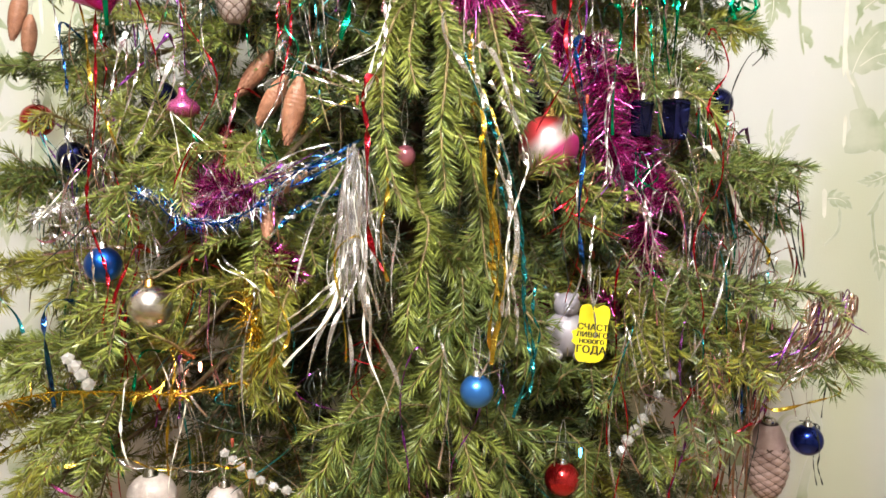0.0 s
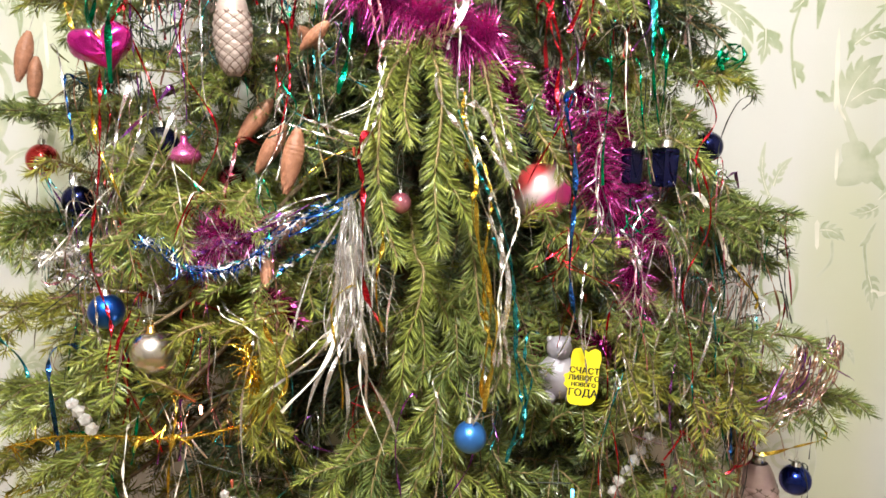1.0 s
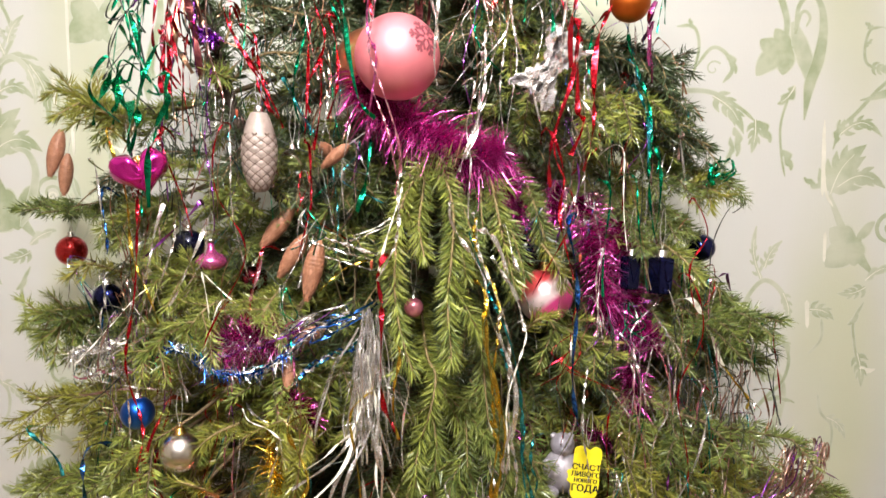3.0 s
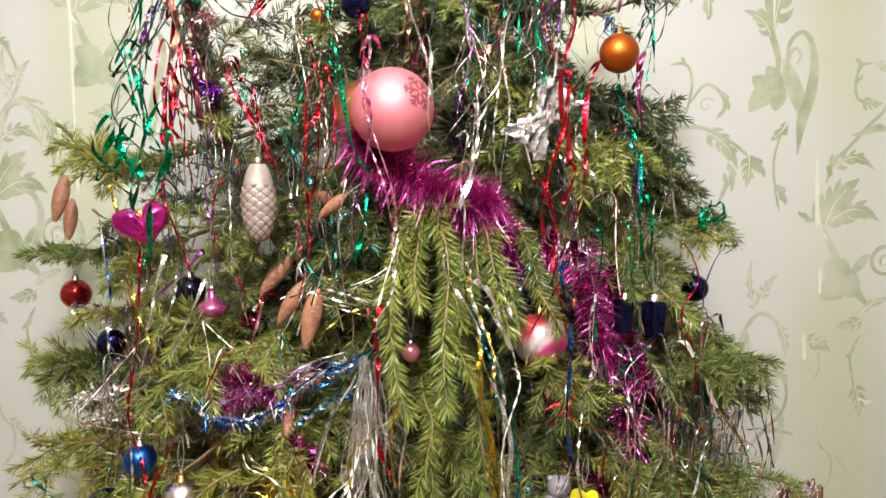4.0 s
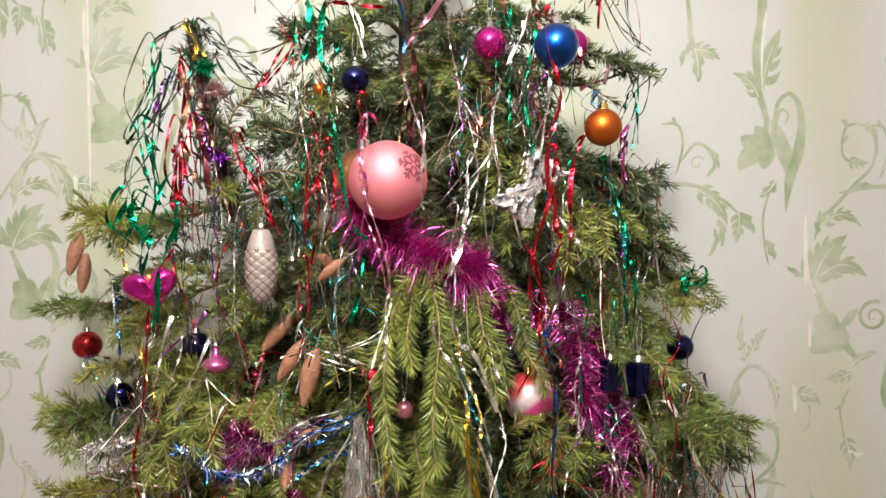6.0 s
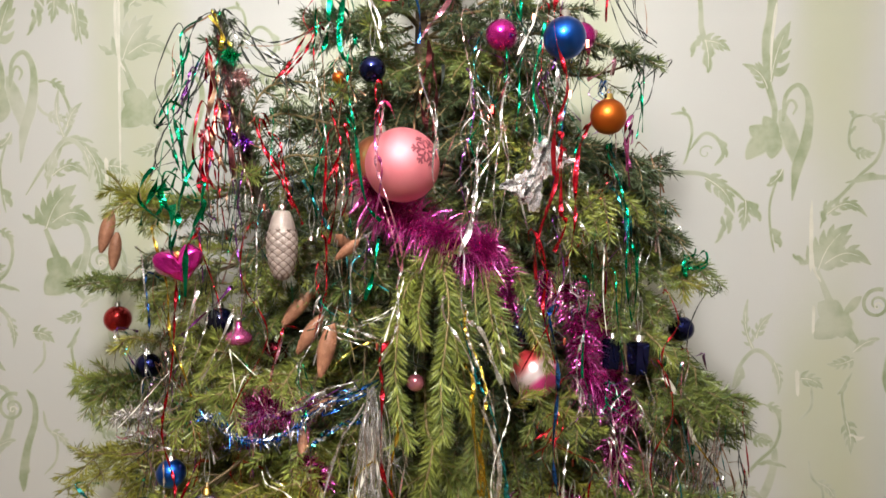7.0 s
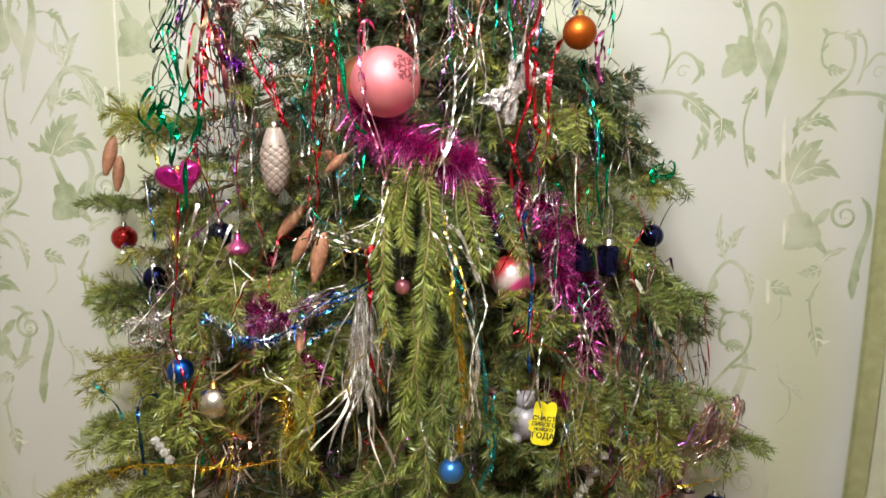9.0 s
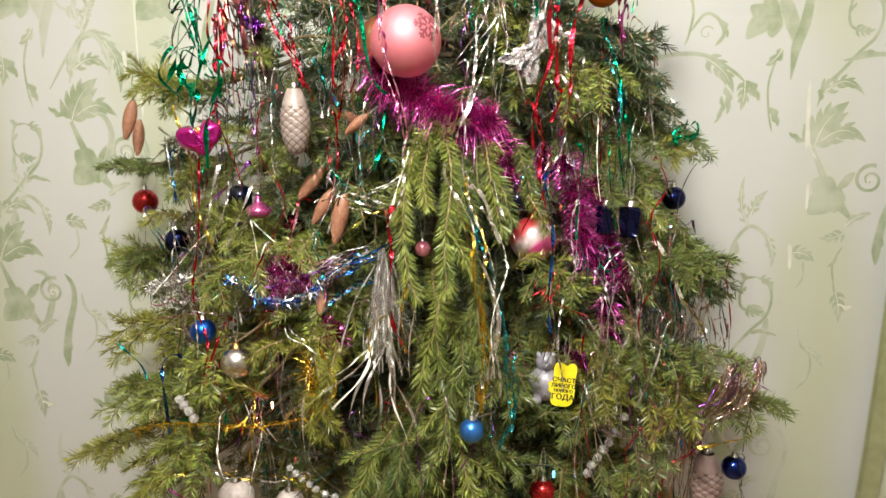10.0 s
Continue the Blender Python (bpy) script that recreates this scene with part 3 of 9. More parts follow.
CLEAR += [(-0.348, 1.06, 1.053, 0.042), (-0.410, 1.06, 0.941, 0.040), (-0.342, 1.02, 0.925, 0.032), (-0.165, 1.05, 1.085, 0.040), (-0.160, 1.06, 1.02, 0.036), (-0.38, 1.04, 1.188, 0.03), (0.122, 1.06, 1.386, 0.035), (-0.125, 1.03, 1.375, 0.035), (0.101, 1.06, 1.438, 0.04), (0.102, 1.00, 1.258, 0.030)]
CLEAR += [(-0.035, 1.10, 1.87, 0.030), (-0.045, 1.10, 1.81, 0.034), (-0.03, 1.10, 1.76, 0.026)]
CLEAR += [(-0.345, 1.03, 1.037, 0.036), (-0.349, 1.03, 0.926, 0.040), (-0.296, 1.03, 0.982, 0.030), (-0.173, 1.06, 1.033, 0.030), (-0.158, 1.06, 0.985, 0.028), (-0.150, 1.06, 1.093, 0.036), (-0.10, 1.06, 1.10, 0.032), (-0.077, 1.06, 1.015, 0.026), (0.255, 1.0, 1.332, 0.034), (0.263, 1.0, 1.27, 0.026)]
# gaps through which the wall shows
THROUGH = [(0.032, 1.12, 1.979, 0.028), (0.237, 1.12, 1.827, 0.024), (0.308, 1.12, 1.959, 0.03), (-0.407, 1.12, 1.616, 0.026), (-0.435, 1.12, 1.732, 0.035), (-0.329, 1.12, 1.673, 0.020), (-0.256, 1.12, 1.730, 0.020), (0.323, 1.12, 1.788, 0.030), (0.287, 1.12, 1.858, 0.022),
           (-0.396, 1.12, 1.513, 0.022), (-0.574, 1.12, 1.501, 0.020), (-0.287, 1.12, 1.502, 0.016), (-0.244, 1.12, 1.827, 0.022), (-0.336, 1.12, 1.817, 0.026)]
CLEAR += [(-0.11, 0.89, 1.16, 0.045), (-0.27, 0.95, 1.30, 0.035), (0.088, 0.98, 1.50, 0.025), (-0.14, 0.90, 1.20, 0.04), (-0.30, 0.92, 1.28, 0.03), (-0.20, 0.90, 1.30, 0.03),
          (0.11, 1.04, 1.43, 0.04), (-0.02, 1.0, 1.40, 0.028), (-0.06, 1.0, 1.14, 0.035), (-0.28, 1.0, 1.12, 0.04), (-0.33, 0.98, 1.0, 0.045), (0.10, 1.0, 0.95, 0.04), (0.08, 1.02, 1.22, 0.035)]


def in_the_clear(p):
    """True where a point lies on the room's side of an ornament or a hollow."""
    hit = np.zeros(len(p), dtype=bool)
    for i, (x, y, z, r) in enumerate(CLEAR + THROUGH):
        c = np.array([x, y, z])
        d = ROOM_MIDDLE - c
        far = np.linalg.norm(d)
        d = d / far
        w = p - c
        along = w @ d
        off = np.linalg.norm(w - along[:, None] * d, axis=1)
        hit |= ((along > -0.3 * r) | (i >= len(CLEAR))) & (off < r)
    return hit


class Spray:
    """Collects the wood and the needles of one branch."""

    def __init__(self, trim=True):
        self.trim = trim
        self.wv, self.wf, self.nw = [], [], 0
        self.needles = []

    def twig(self, line, r0, r1, density=1150.0, length=0.0235, bare=0.0, comb=0.55, keep_wood=False, splay=54):
        n = len(line)
        shut = in_the_clear(line)
        if self.trim and shut.mean() > 0.34 and not keep_wood:
            return False
        v, f = tube_arrays(line, np.linspace(r0, r1, n), 4)
        if self.wv:
            # grow the new twig out of the nearest ring of the wood
            old = np.vstack(self.wv)
            near = int(np.argmin(np.sum((old - line[0]) ** 2, axis=1)))
            beside = near // 4 * 4 + (near % 4 + 1) % 4
            f = np.vstack([f, [[near - self.nw, beside - self.nw, 1, 0]]])
        self.wv.append(v)
        self.wf.append(f + self.nw)
        self.nw += len(v)
        seg = np.linalg.norm(np.diff(line, axis=0), axis=1)
        cum = np.r_[0, np.cumsum(seg)]
        m = int(cum[-1] * (1 - bare) * density)
        if m < 4 or density <= 0:
            return True
        s = cum[-1] * (bare + (1 - bare) * (np.arange(m) + rng.uniform(0, 1, m)) / m)
        base = np.stack([np.interp(s, cum, line[:, i]) for i in range(3)], axis=1)
        t, u, w = frames_along(line)
        tt, uu, ww = (np.stack([np.interp(s, cum, q[:, i]) for i in range(3)], axis=1) for q in (t, u, w))
        # most needles stand out to both sides like a comb, some above, few below
        phi = np.where(rng.random(m) < comb, np.pi * (np.arange(m) % 2) + rng.normal(0, 0.40, m), rng.uniform(0, 2 * np.pi, m))
        ang = np.radians(rng.normal(splay, 7, m)) - 0.5 * np.clip((s - cum[-1] + 0.02) / 0.02, 0, 1)
        d = tt * np.cos(ang)[:, None] + (uu * np.cos(phi)[:, None] + ww * np.sin(phi)[:, None]) * np.sin(ang)[:, None]
        d[:, 2] += 0.10 * (1 - np.abs(tt[:, 2]))
        d /= np.linalg.norm(d, axis=1)[:, None]
        ln = length * rng.uniform(0.72, 1.12, m) * (0.75 + 0.25 * np.clip((cum[-1] - s) / 0.015, 0, 1))
        if self.trim:
            keep = ~in_the_clear(base + d * (0.6 * ln)[:, None]) | (rng.random(m) < 0.06)
            base, d, ln = base[keep], d[keep], ln[keep]
        self.needles.append((base, d, ln))
        return True

    def finish(self, parent, material, width=0.00112, bark=None):
        if not self.wv:
            return None
        v, f = np.vstack(self.wv), np.vstack(self.wf)
        wood = mesh_part("branch", arrays("branch", v, f), bark or TWIG, parent)
        if self.needles:
            base = np.vstack([a[0] for a in self.needles])
            d = np.vstack([a[1] for a in self.needles])
            ln = np.hstack([a[2] for a in self.needles])
            m = len(base)
            ref = rng.normal(size=(m, 3))
            a = np.cross(d, ref)
            a /= np.linalg.norm(a, axis=1)[:, None] + 1e-9
            b = np.cross(d, a)
            # a slim lozenge with a raised back: foot, two shoulders, tip
            mid = base + d * (ln * 0.42)[:, None]
            verts = np.stack([base, mid + a * width + b * 0.35 * width, mid - a * width + b * 0.35 * width, base + d * ln[:, None]], axis=1)
            k = np.arange(m)[:, None] * 4
            faces = np.stack([k + [[0, 1, 2]], k + [[1, 3, 2]], k + [[0, 3, 1]], k + [[0, 2, 3]]], axis=1).reshape(-1, 3)
            ob = mesh_part("needles", arrays("needles", verts.reshape(-1, 3), faces), material, wood, smooth=False)
            ob["kind"] = "stuff"
        return wood


def sagged(start, direction, length, droop, n=8):
    """A twig from start that sets out in a direction and bends down."""
    s = np.linspace(0, 1, n)[:, None]
    p = np.asarray(start) + np.asarray(direction) * length * s
    p[:, 2] -= (droop * length * s[:, 0] ** 1.8)
    wob = rng.normal(0, 0.012 * length, (3,))
    return p + np.sin(np.pi * s) * wob


def fan(spray, line, reach, count, droop, first=0.2, density=1100, twigs=True, nl=0.023, plane=None, comb=0.55):
    """Side twigs left and right along a branch, longest at its middle, with small twigs of their own."""
    n = len(line)
    t = np.gradient(line, axis=0)
    for i in range(count):
        s = first + (0.985 - first) * (i + rng.uniform(-0.25, 0.25)) / max(1, count - 1)
        s = min(max(s, first), 0.985)
        j = s * (n - 1)
        a = int(min(j, n - 2))
        p = line[a] + (line[a + 1] - line[a]) * (j - a)
        ax = unit(t[min(n - 1, a)])
        side = unit(np.cross(ax, UP)) if plane is None else unit(np.cross(ax, plane))
        side = side * (1 if i % 2 else -1)
        nrm = np.cross(ax, side)
        ang = np.radians(rng.uniform(42, 62))
        d = unit(ax * np.cos(ang) + side * np.sin(ang) + nrm * rng.normal(0, 0.18))
        ln = reach * (0.30 + 0.80 * np.sin(np.pi * min(1, 0.92 * (1 - s)) ** 0.75)) * rng.uniform(0.75, 1.15)
        tw = sagged(p, d, ln, droop * rng.uniform(0.6, 1.3), 7)
        grown = spray.twig(tw, 0.0015, 0.0007, density, nl, bare=0.04, comb=comb)
        if grown and twigs and ln > 0.07:
            c = max(2, int(ln / 0.038))
            dt = np.gradient(tw, axis=0)
            for q in range(c):
                f = 0.25 + 0.6 * q / c
                jj = f * 6
                aa = int(min(jj, 5))
                pp = tw[aa] + (tw[aa + 1] - tw[aa]) * (jj - aa)
                a2 = unit(dt[aa])
                s2 = unit(np.cross(a2, UP if plane is None else plane)) * (1 if q % 2 else -1)
                d2 = unit(a2 * 0.62 + s2 * 0.78 + rng.normal(0, 0.12, 3))
                l2 = ln * (1 - f) * rng.uniform(0.5, 0.75) + 0.018
                spray.twig(sagged(pp, d2, l2, droop * 0.5, 5), 0.0011, 0.0006, density, nl * 0.95, bare=0.05)


AX, AY = -0.05, 1.17
tree = empty("christmas_tree", (0, 0, 0))
tagged(tree, "natural green spruce dressed with tinsel and glass ornaments", "christmas tree")
trunk_line = np.array([(AX + 0.012 * math.sin(z * 2.3), AY + 0.01 * math.cos(z * 3.1), z) for z in np.linspace(0.0, 2.42, 26)])
tv, tf = tube_arrays(trunk_line, np.linspace(0.038, 0.006, 26) * (1 + 0.06 * np.sin(np.arange(26) * 2.1)), 12)
mesh_part("trunk", arrays("trunk", tv, tf), BARK, tree)
top_spray = Spray()
top_spray.twig(trunk_line[-5:], 0.005, 0.002, 900)
top_spray.finish(tree, NEEDLE)


def bough(tip, rise=0.10, sag=0.10, reach=0.15, count=14, droop=0.35, material=NEEDLE, root=None, density=1050, first=0.25, cut=True):
    """A bough from the trunk to its tip: it rises off the trunk, sags and lifts at the end."""
    tip = np.array(tip, float)
    if root is None:
        h = math.hypot(tip[0] - AX, tip[1] - AY)
        root = np.array([AX, AY, min(2.36, tip[2] + rise * h / 0.5)])
    root = np.array(root, float)
    tip = tip - unit(tip - root) * 0.03
    mid1 = root + (tip - root) * 0.33 + UP * sag * 0.35
    mid2 = root + (tip - root) * 0.72 - UP * sag * 0.15
    line = smooth_line([root, mid1, mid2, tip], 22)
    shut = in_the_clear(line)
    if cut and shut.any():
        first_shut = int(np.argmax(shut))
        if first_shut < 9:
            return None
        line = smooth_line([tuple(p) for p in line[:first_shut]], 22)
    sp = Spray()
    sp.twig(line, 0.0065, 0.0012, density, bare=0.3, keep_wood=True)
    fan(sp, line, reach, count, droop, first, density)
    return sp.finish(tree, material, bark=BOUGH_BARK)


# boughs whose ends stand out from the outline
for tip, rise, reach, count, drp in (
    ((-0.706, 1.20, 1.486), 0.04, 0.12, 16, 0.15), ((-0.62, 1.13, 1.64), 0.03, 0.11, 16, 0.2), ((-0.663, 1.10, 1.311), 0.05, 0.12, 16, 0.15),
    ((-0.63, 1.0, 1.20), 0.10, 0.13, 16, 0.25), ((-0.60, 0.95, 1.09), 0.16, 0.14, 18, 0.3), ((-0.65, 0.93, 0.99), 0.2, 0.14, 18, 0.3),
    ((-0.58, 0.92, 0.90), 0.25, 0.14, 16, 0.3), ((-0.47, 0.86, 1.02), 0.3, 0.14, 16, 0.4), ((-0.42, 0.85, 1.16), 0.3, 0.13, 16, 0.4),
    ((0.442, 1.04, 1.524), 0.16, 0.11, 15, 0.4), ((0.464, 0.96, 1.33), 0.12, 0.13, 16, 0.3), ((0.50, 1.06, 1.28), 0.15, 0.13, 16, 0.3),
    ((0.55, 0.91, 1.09), 0.2, 0.13, 16, 0.3), ((0.48, 0.88, 1.18), 0.1, 0.10, 14, 0.25), ((0.42, 0.93, 1.12), 0.2, 0.14, 16, 0.35),
    ((0.44, 1.10, 1.09), 0.2, 0.14, 16, 0.3), ((0.36, 0.90, 1.02), 0.3, 0.14, 16, 0.4), ((0.367, 1.05, 1.70), 0.08, 0.10, 14, 0.35),
    ((0.345, 1.05, 1.87), -0.03, 0.09, 14, 0.2), ((0.30, 0.97, 1.62), 0.25, 0.12, 14, 0.6), ((0.36, 1.02, 1.46), 0.3, 0.12, 14, 0.6),
    ((-0.215, 1.0, 1.93), 0.0, 0.10, 14, 0.3), ((-0.30, 1.08, 1.78), -0.05, 0.11, 14, 0.15), ((-0.42, 1.02, 1.52), 0.1, 0.12, 14, 0.3),
):
    green = (NEEDLE_YELLOW if tip[2] < 1.25 and rng.random() < 0.4 else NEEDLE_SHADED if tip[2] > 1.68 and rng.random() < 0.6 else NEEDLE_YOUNG if rng.random() < 0.4 else NEEDLE)
    bough(tip, rise=rise, reach=reach, count=count, droop=drp, material=NEEDLE_SHADED if tip[2] > 1.9 else NEEDLE if tip[0] > 0.3 and green is NEEDLE_YOUNG else green, cut=False)

# a side bough that turns upright like a second leader
lead = Spray()
lead_line = smooth_line([(AX, AY, 1.42), (-0.20, 1.10, 1.45), (-0.30, 1.06, 1.58), (-0.345, 1.05, 1.75), (-0.388, 1.05, 1.93)], 24)
lead.twig(lead_line, 0.014, 0.006, 3000, bare=0.15)
fan(lead, lead_line, 0.062, 18, 0.1, 0.30, plane=np.array([0.3, -1.0, 0.0]))
fan(lead, lead_line, 0.06, 12, 0.1, 0.45, plane=np.array([-1.0, -0.2, 0.0]))
lead.finish(tree, NEEDLE_SHADED, bark=BARK_DARK)

# thin dark boughs that reach across from the upright one
for pts in (
    [(-0.345, 1.06, 1.76), (-0.306, 1.04, 1.815), (-0.242, 1.03, 1.824), (-0.20, 1.02, 1.81)],
    [(-0.340, 1.06, 1.70), (-0.294, 1.03, 1.768), (-0.22, 1.02, 1.761), (-0.17, 1.01, 1.745)],
    [(-0.33, 1.06, 1.66), (-0.27, 1.02, 1.70), (-0.21, 1.0, 1.70), (-0.17, 1.0, 1.69)],
):
    sp = Spray(False)
    line = smooth_line(pts, 18)
    sp.twig(line, 0.0026, 0.001, 1200, 0.0235)
    fan(sp, line, 0.05, 9, 0.2, 0.2, 1050, False, 0.022, plane=np.array([0.1, -1.0, 0.3]))
    sp.finish(tree, NEEDLE_SHADED)

# whorls all round, thinner towards the top and against the wall
for level, z in enumerate(np.arange(0.62, 2.30, 0.105)):
    rx = float(np.interp(z, [0.6, 0.9, 1.1, 1.3, 1.5, 1.7, 1.9, 2.1, 2.35], [0.54, 0.50, 0.45, 0.39, 0.33, 0.27, 0.22, 0.16, 0.06]))
    number = 9 if z < 1.6 else 6
    for i in range(number):
        a = 2 * math.pi * (i + 0.5 * (level % 2)) / number + rng.normal(0, 0.12)
        back = math.sin(a) > 0
        ry = min(rx, 0.24) if back else min(rx * 0.6, 0.20)
        if z > 1.55 and math.cos(a) < -0.75 or (z > 1.58 and math.cos(a) < -0.2 and rng.random() < 0.65):
            continue
        if rng.random() < (0.35 if back else 0.15 if z > 1.6 else 0.0):
            continue
        k = rng.uniform(0.78, 0.98)
        # most whorls carry the dark copy: inner shade coloured into the needles
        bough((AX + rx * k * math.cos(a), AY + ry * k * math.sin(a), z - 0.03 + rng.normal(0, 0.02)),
              rise=0.12 if z < 1.6 else 0.0, reach=0.12 if z < 1.6 else 0.10, count=9, droop=0.55 if z < 1.6 else 0.25, density=850, material=NEEDLE_SHADED if rng.random() < 0.8 else NEEDLE)


# inner twigs that hang about the trunk high up, shade put into their needle colour
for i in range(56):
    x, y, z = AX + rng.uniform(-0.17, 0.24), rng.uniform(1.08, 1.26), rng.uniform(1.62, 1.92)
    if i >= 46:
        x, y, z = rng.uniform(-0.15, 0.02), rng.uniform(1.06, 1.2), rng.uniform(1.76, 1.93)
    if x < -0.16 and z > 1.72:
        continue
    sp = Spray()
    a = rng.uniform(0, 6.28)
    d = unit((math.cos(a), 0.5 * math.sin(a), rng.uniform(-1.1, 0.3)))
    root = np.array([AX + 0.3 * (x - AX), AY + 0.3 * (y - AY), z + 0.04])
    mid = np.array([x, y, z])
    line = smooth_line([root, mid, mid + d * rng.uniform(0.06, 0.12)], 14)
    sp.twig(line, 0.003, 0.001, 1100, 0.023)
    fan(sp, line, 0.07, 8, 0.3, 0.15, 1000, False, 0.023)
    sp.finish(tree, NEEDLE_SHADED if z < 1.83 else NEEDLE)


def hanging(points, reach=0.0, count=0, droop=0.25, material=NEEDLE_YOUNG, thick=0.0026, first=0.3, plane=(0.15, -1.0, 0.1), length=0.0255, density=2700, trim=False):
    """A bough end that hangs down on the room's side, its needles combed to both sides like a feather."""
    sp = Spray(trim)
    line = smooth_line(points, 24)
    sp.twig(line, thick * 0.9, 0.0011, density, length, comb=0.62, splay=47)
    if count:
        fan(sp, line, reach, count, droop, first, 1500, False, length * 0.92, plane=np.array(plane), comb=0.72)
    return sp.finish(tree, material, 0.00092)


# the drooping bough in front: its stem and the ends that hang from it
hanging([(AX, AY, 1.60), (-0.04, 1.03, 1.595), (-0.02, 0.94, 1.562), (-0.005, 0.91, 1.545)], 0.05, 6)
hanging([(-0.016, 0.93, 1.552), (-0.05, 0.9, 1.516), (-0.063, 0.875, 1.474), (-0.067, 0.845, 1.397), (-0.058, 0.82, 1.342), (-0.043, 0.806, 1.298)], 0.035, 2)
hanging([(-0.03, 0.93, 1.545), (-0.035, 0.9, 1.501), (-0.038, 0.875, 1.465), (-0.031, 0.86, 1.429)])
hanging([(-0.040, 0.92, 1.535), (-0.07, 0.885, 1.463), (-0.079, 0.875, 1.415)])
hanging([(-0.009, 0.92, 1.545), (0.005, 0.88, 1.484), (0.003, 0.85, 1.431), (-0.002, 0.82, 1.38), (0.003, 0.80, 1.308)], 0.03, 2)
hanging([(0.0, 0.90, 1.50), (0.016, 0.86, 1.43), (0.022, 0.85, 1.403)])
hanging([(0.003, 0.845, 1.40), (0.025, 0.83, 1.36), (0.037, 0.825, 1.335)])
hanging([(-0.005, 0.95, 1.545), (0.027, 0.90, 1.463), (0.036, 0.89, 1.40)], material=NEEDLE)
hanging([(0.03, 1.02, 1.575), (0.053, 0.95, 1.534), (0.063, 0.91, 1.482), (0.069, 0.885, 1.446), (0.084, 0.865, 1.385)], 0.03, 2)
hanging([(0.045, 0.97, 1.55), (0.042, 0.93, 1.50), (0.045, 0.92, 1.455)], material=NEEDLE)
hanging([(0.06, 0.93, 1.50), (0.084, 0.91, 1.45), (0.098, 0.90, 1.40)], material=NEEDLE)
hanging([(0.085, 1.04, 1.56), (0.106, 0.99, 1.523), (0.121, 0.96, 1.478), (0.137, 0.95, 1.42)], material=NEEDLE)
hanging([(0.025, 0.93, 1.38), (0.042, 0.885, 1.30), (0.047, 0.87, 1.249), (0.052, 0.865, 1.205)], 0.04, 4, material=NEEDLE)
hanging([(0.10, 1.0, 1.40), (0.13, 0.96, 1.35), (0.155, 0.94, 1.30), (0.165, 0.93, 1.26)], 0.04, 4, material=NEEDLE)
hanging([(0.14, 1.02, 1.33), (0.18, 0.96, 1.31), (0.215, 0.945, 1.285)], 0.045, 5)
# the next bough below: feathers that part from one stem
for line, reach, count, green in (
    ([(-0.045, 1.10, 1.36), (-0.03, 0.95, 1.29), (-0.017, 0.90, 1.269), (-0.024, 0.875, 1.228), (-0.039, 0.855, 1.184), (-0.041, 0.845, 1.140)], 0.035, 3, NEEDLE_YOUNG),
    ([(-0.022, 0.95, 1.278), (-0.003, 0.89, 1.246), (0.021, 0.87, 1.189), (0.004, 0.85, 1.146), (-0.003, 0.84, 1.101), (-0.003, 0.835, 1.06)], 0.045, 6, NEEDLE_YOUNG),
    ([(-0.014, 0.95, 1.261), (0.003, 0.89, 1.242), (0.033, 0.87, 1.217), (0.059, 0.855, 1.178)], 0.045, 4, NEEDLE),
    ([(0.030, 0.96, 1.25), (0.068, 0.89, 1.185), (0.084, 0.87, 1.149), (0.103, 0.86, 1.119)], 0.045, 4, NEEDLE),
    ([(-0.025, 0.90, 1.24), (-0.016, 0.87, 1.189), (-0.018, 0.86, 1.148)], 0.0, 0, NEEDLE_YOUNG),
    ([(0.0, 0.91, 1.235), (0.043, 0.885, 1.227), (0.070, 0.88, 1.205)], 0.0, 0, NEEDLE),
    ([(0.013, 0.87, 1.175), (0.031, 0.86, 1.143), (0.038, 0.855, 1.105)], 0.0, 0, NEEDLE),
    ([(-0.06, 1.05, 1.09), (-0.094, 0.92, 1.056), (-0.119, 0.87, 1.03), (-0.132, 0.855, 1.003), (-0.148, 0.85, 0.952)], 0.05, 5, NEEDLE_YOUNG),
    ([(-0.05, 1.05, 1.09), (-0.065, 0.93, 1.057), (-0.074, 0.88, 1.039), (-0.08, 0.86, 1.005), (-0.09, 0.85, 0.952)], 0.05, 5, NEEDLE),
    ([(-0.03, 1.05, 1.09), (-0.009, 0.92, 1.056), (-0.017, 0.88, 1.048), (-0.028, 0.865, 1.011), (-0.043, 0.86, 0.975)], 0.045, 4, NEEDLE_YOUNG),
    ([(0.0, 1.03, 1.10), (0.012, 0.92, 1.069), (0.019, 0.87, 1.051), (0.027, 0.85, 1.009), (0.044, 0.84, 0.964)], 0.05, 5, NEEDLE_YOUNG),
    ([(0.03, 1.05, 1.07), (0.06, 0.94, 1.05), (0.069, 0.89, 1.044), (0.084, 0.875, 1.026), (0.11, 0.87, 1.002)], 0.04, 4, NEEDLE),
    ([(-0.06, 1.0, 1.05), (-0.115, 0.92, 1.034), (-0.104, 0.89, 1.01), (-0.116, 0.88, 0.955)], 0.045, 4, NEEDLE),
    ([(0.03, 1.0, 1.02), (0.071, 0.92, 0.999), (0.076, 0.89, 0.976), (0.069, 0.88, 0.93)], 0.045, 4, NEEDLE),
    ([(0.0, 1.0, 1.0), (-0.039, 0.92, 0.99), (-0.042, 0.88, 0.971), (-0.062, 0.87, 0.935)], 0.045, 4, NEEDLE_YOUNG),
):
    hanging(line, reach, count, material=green)
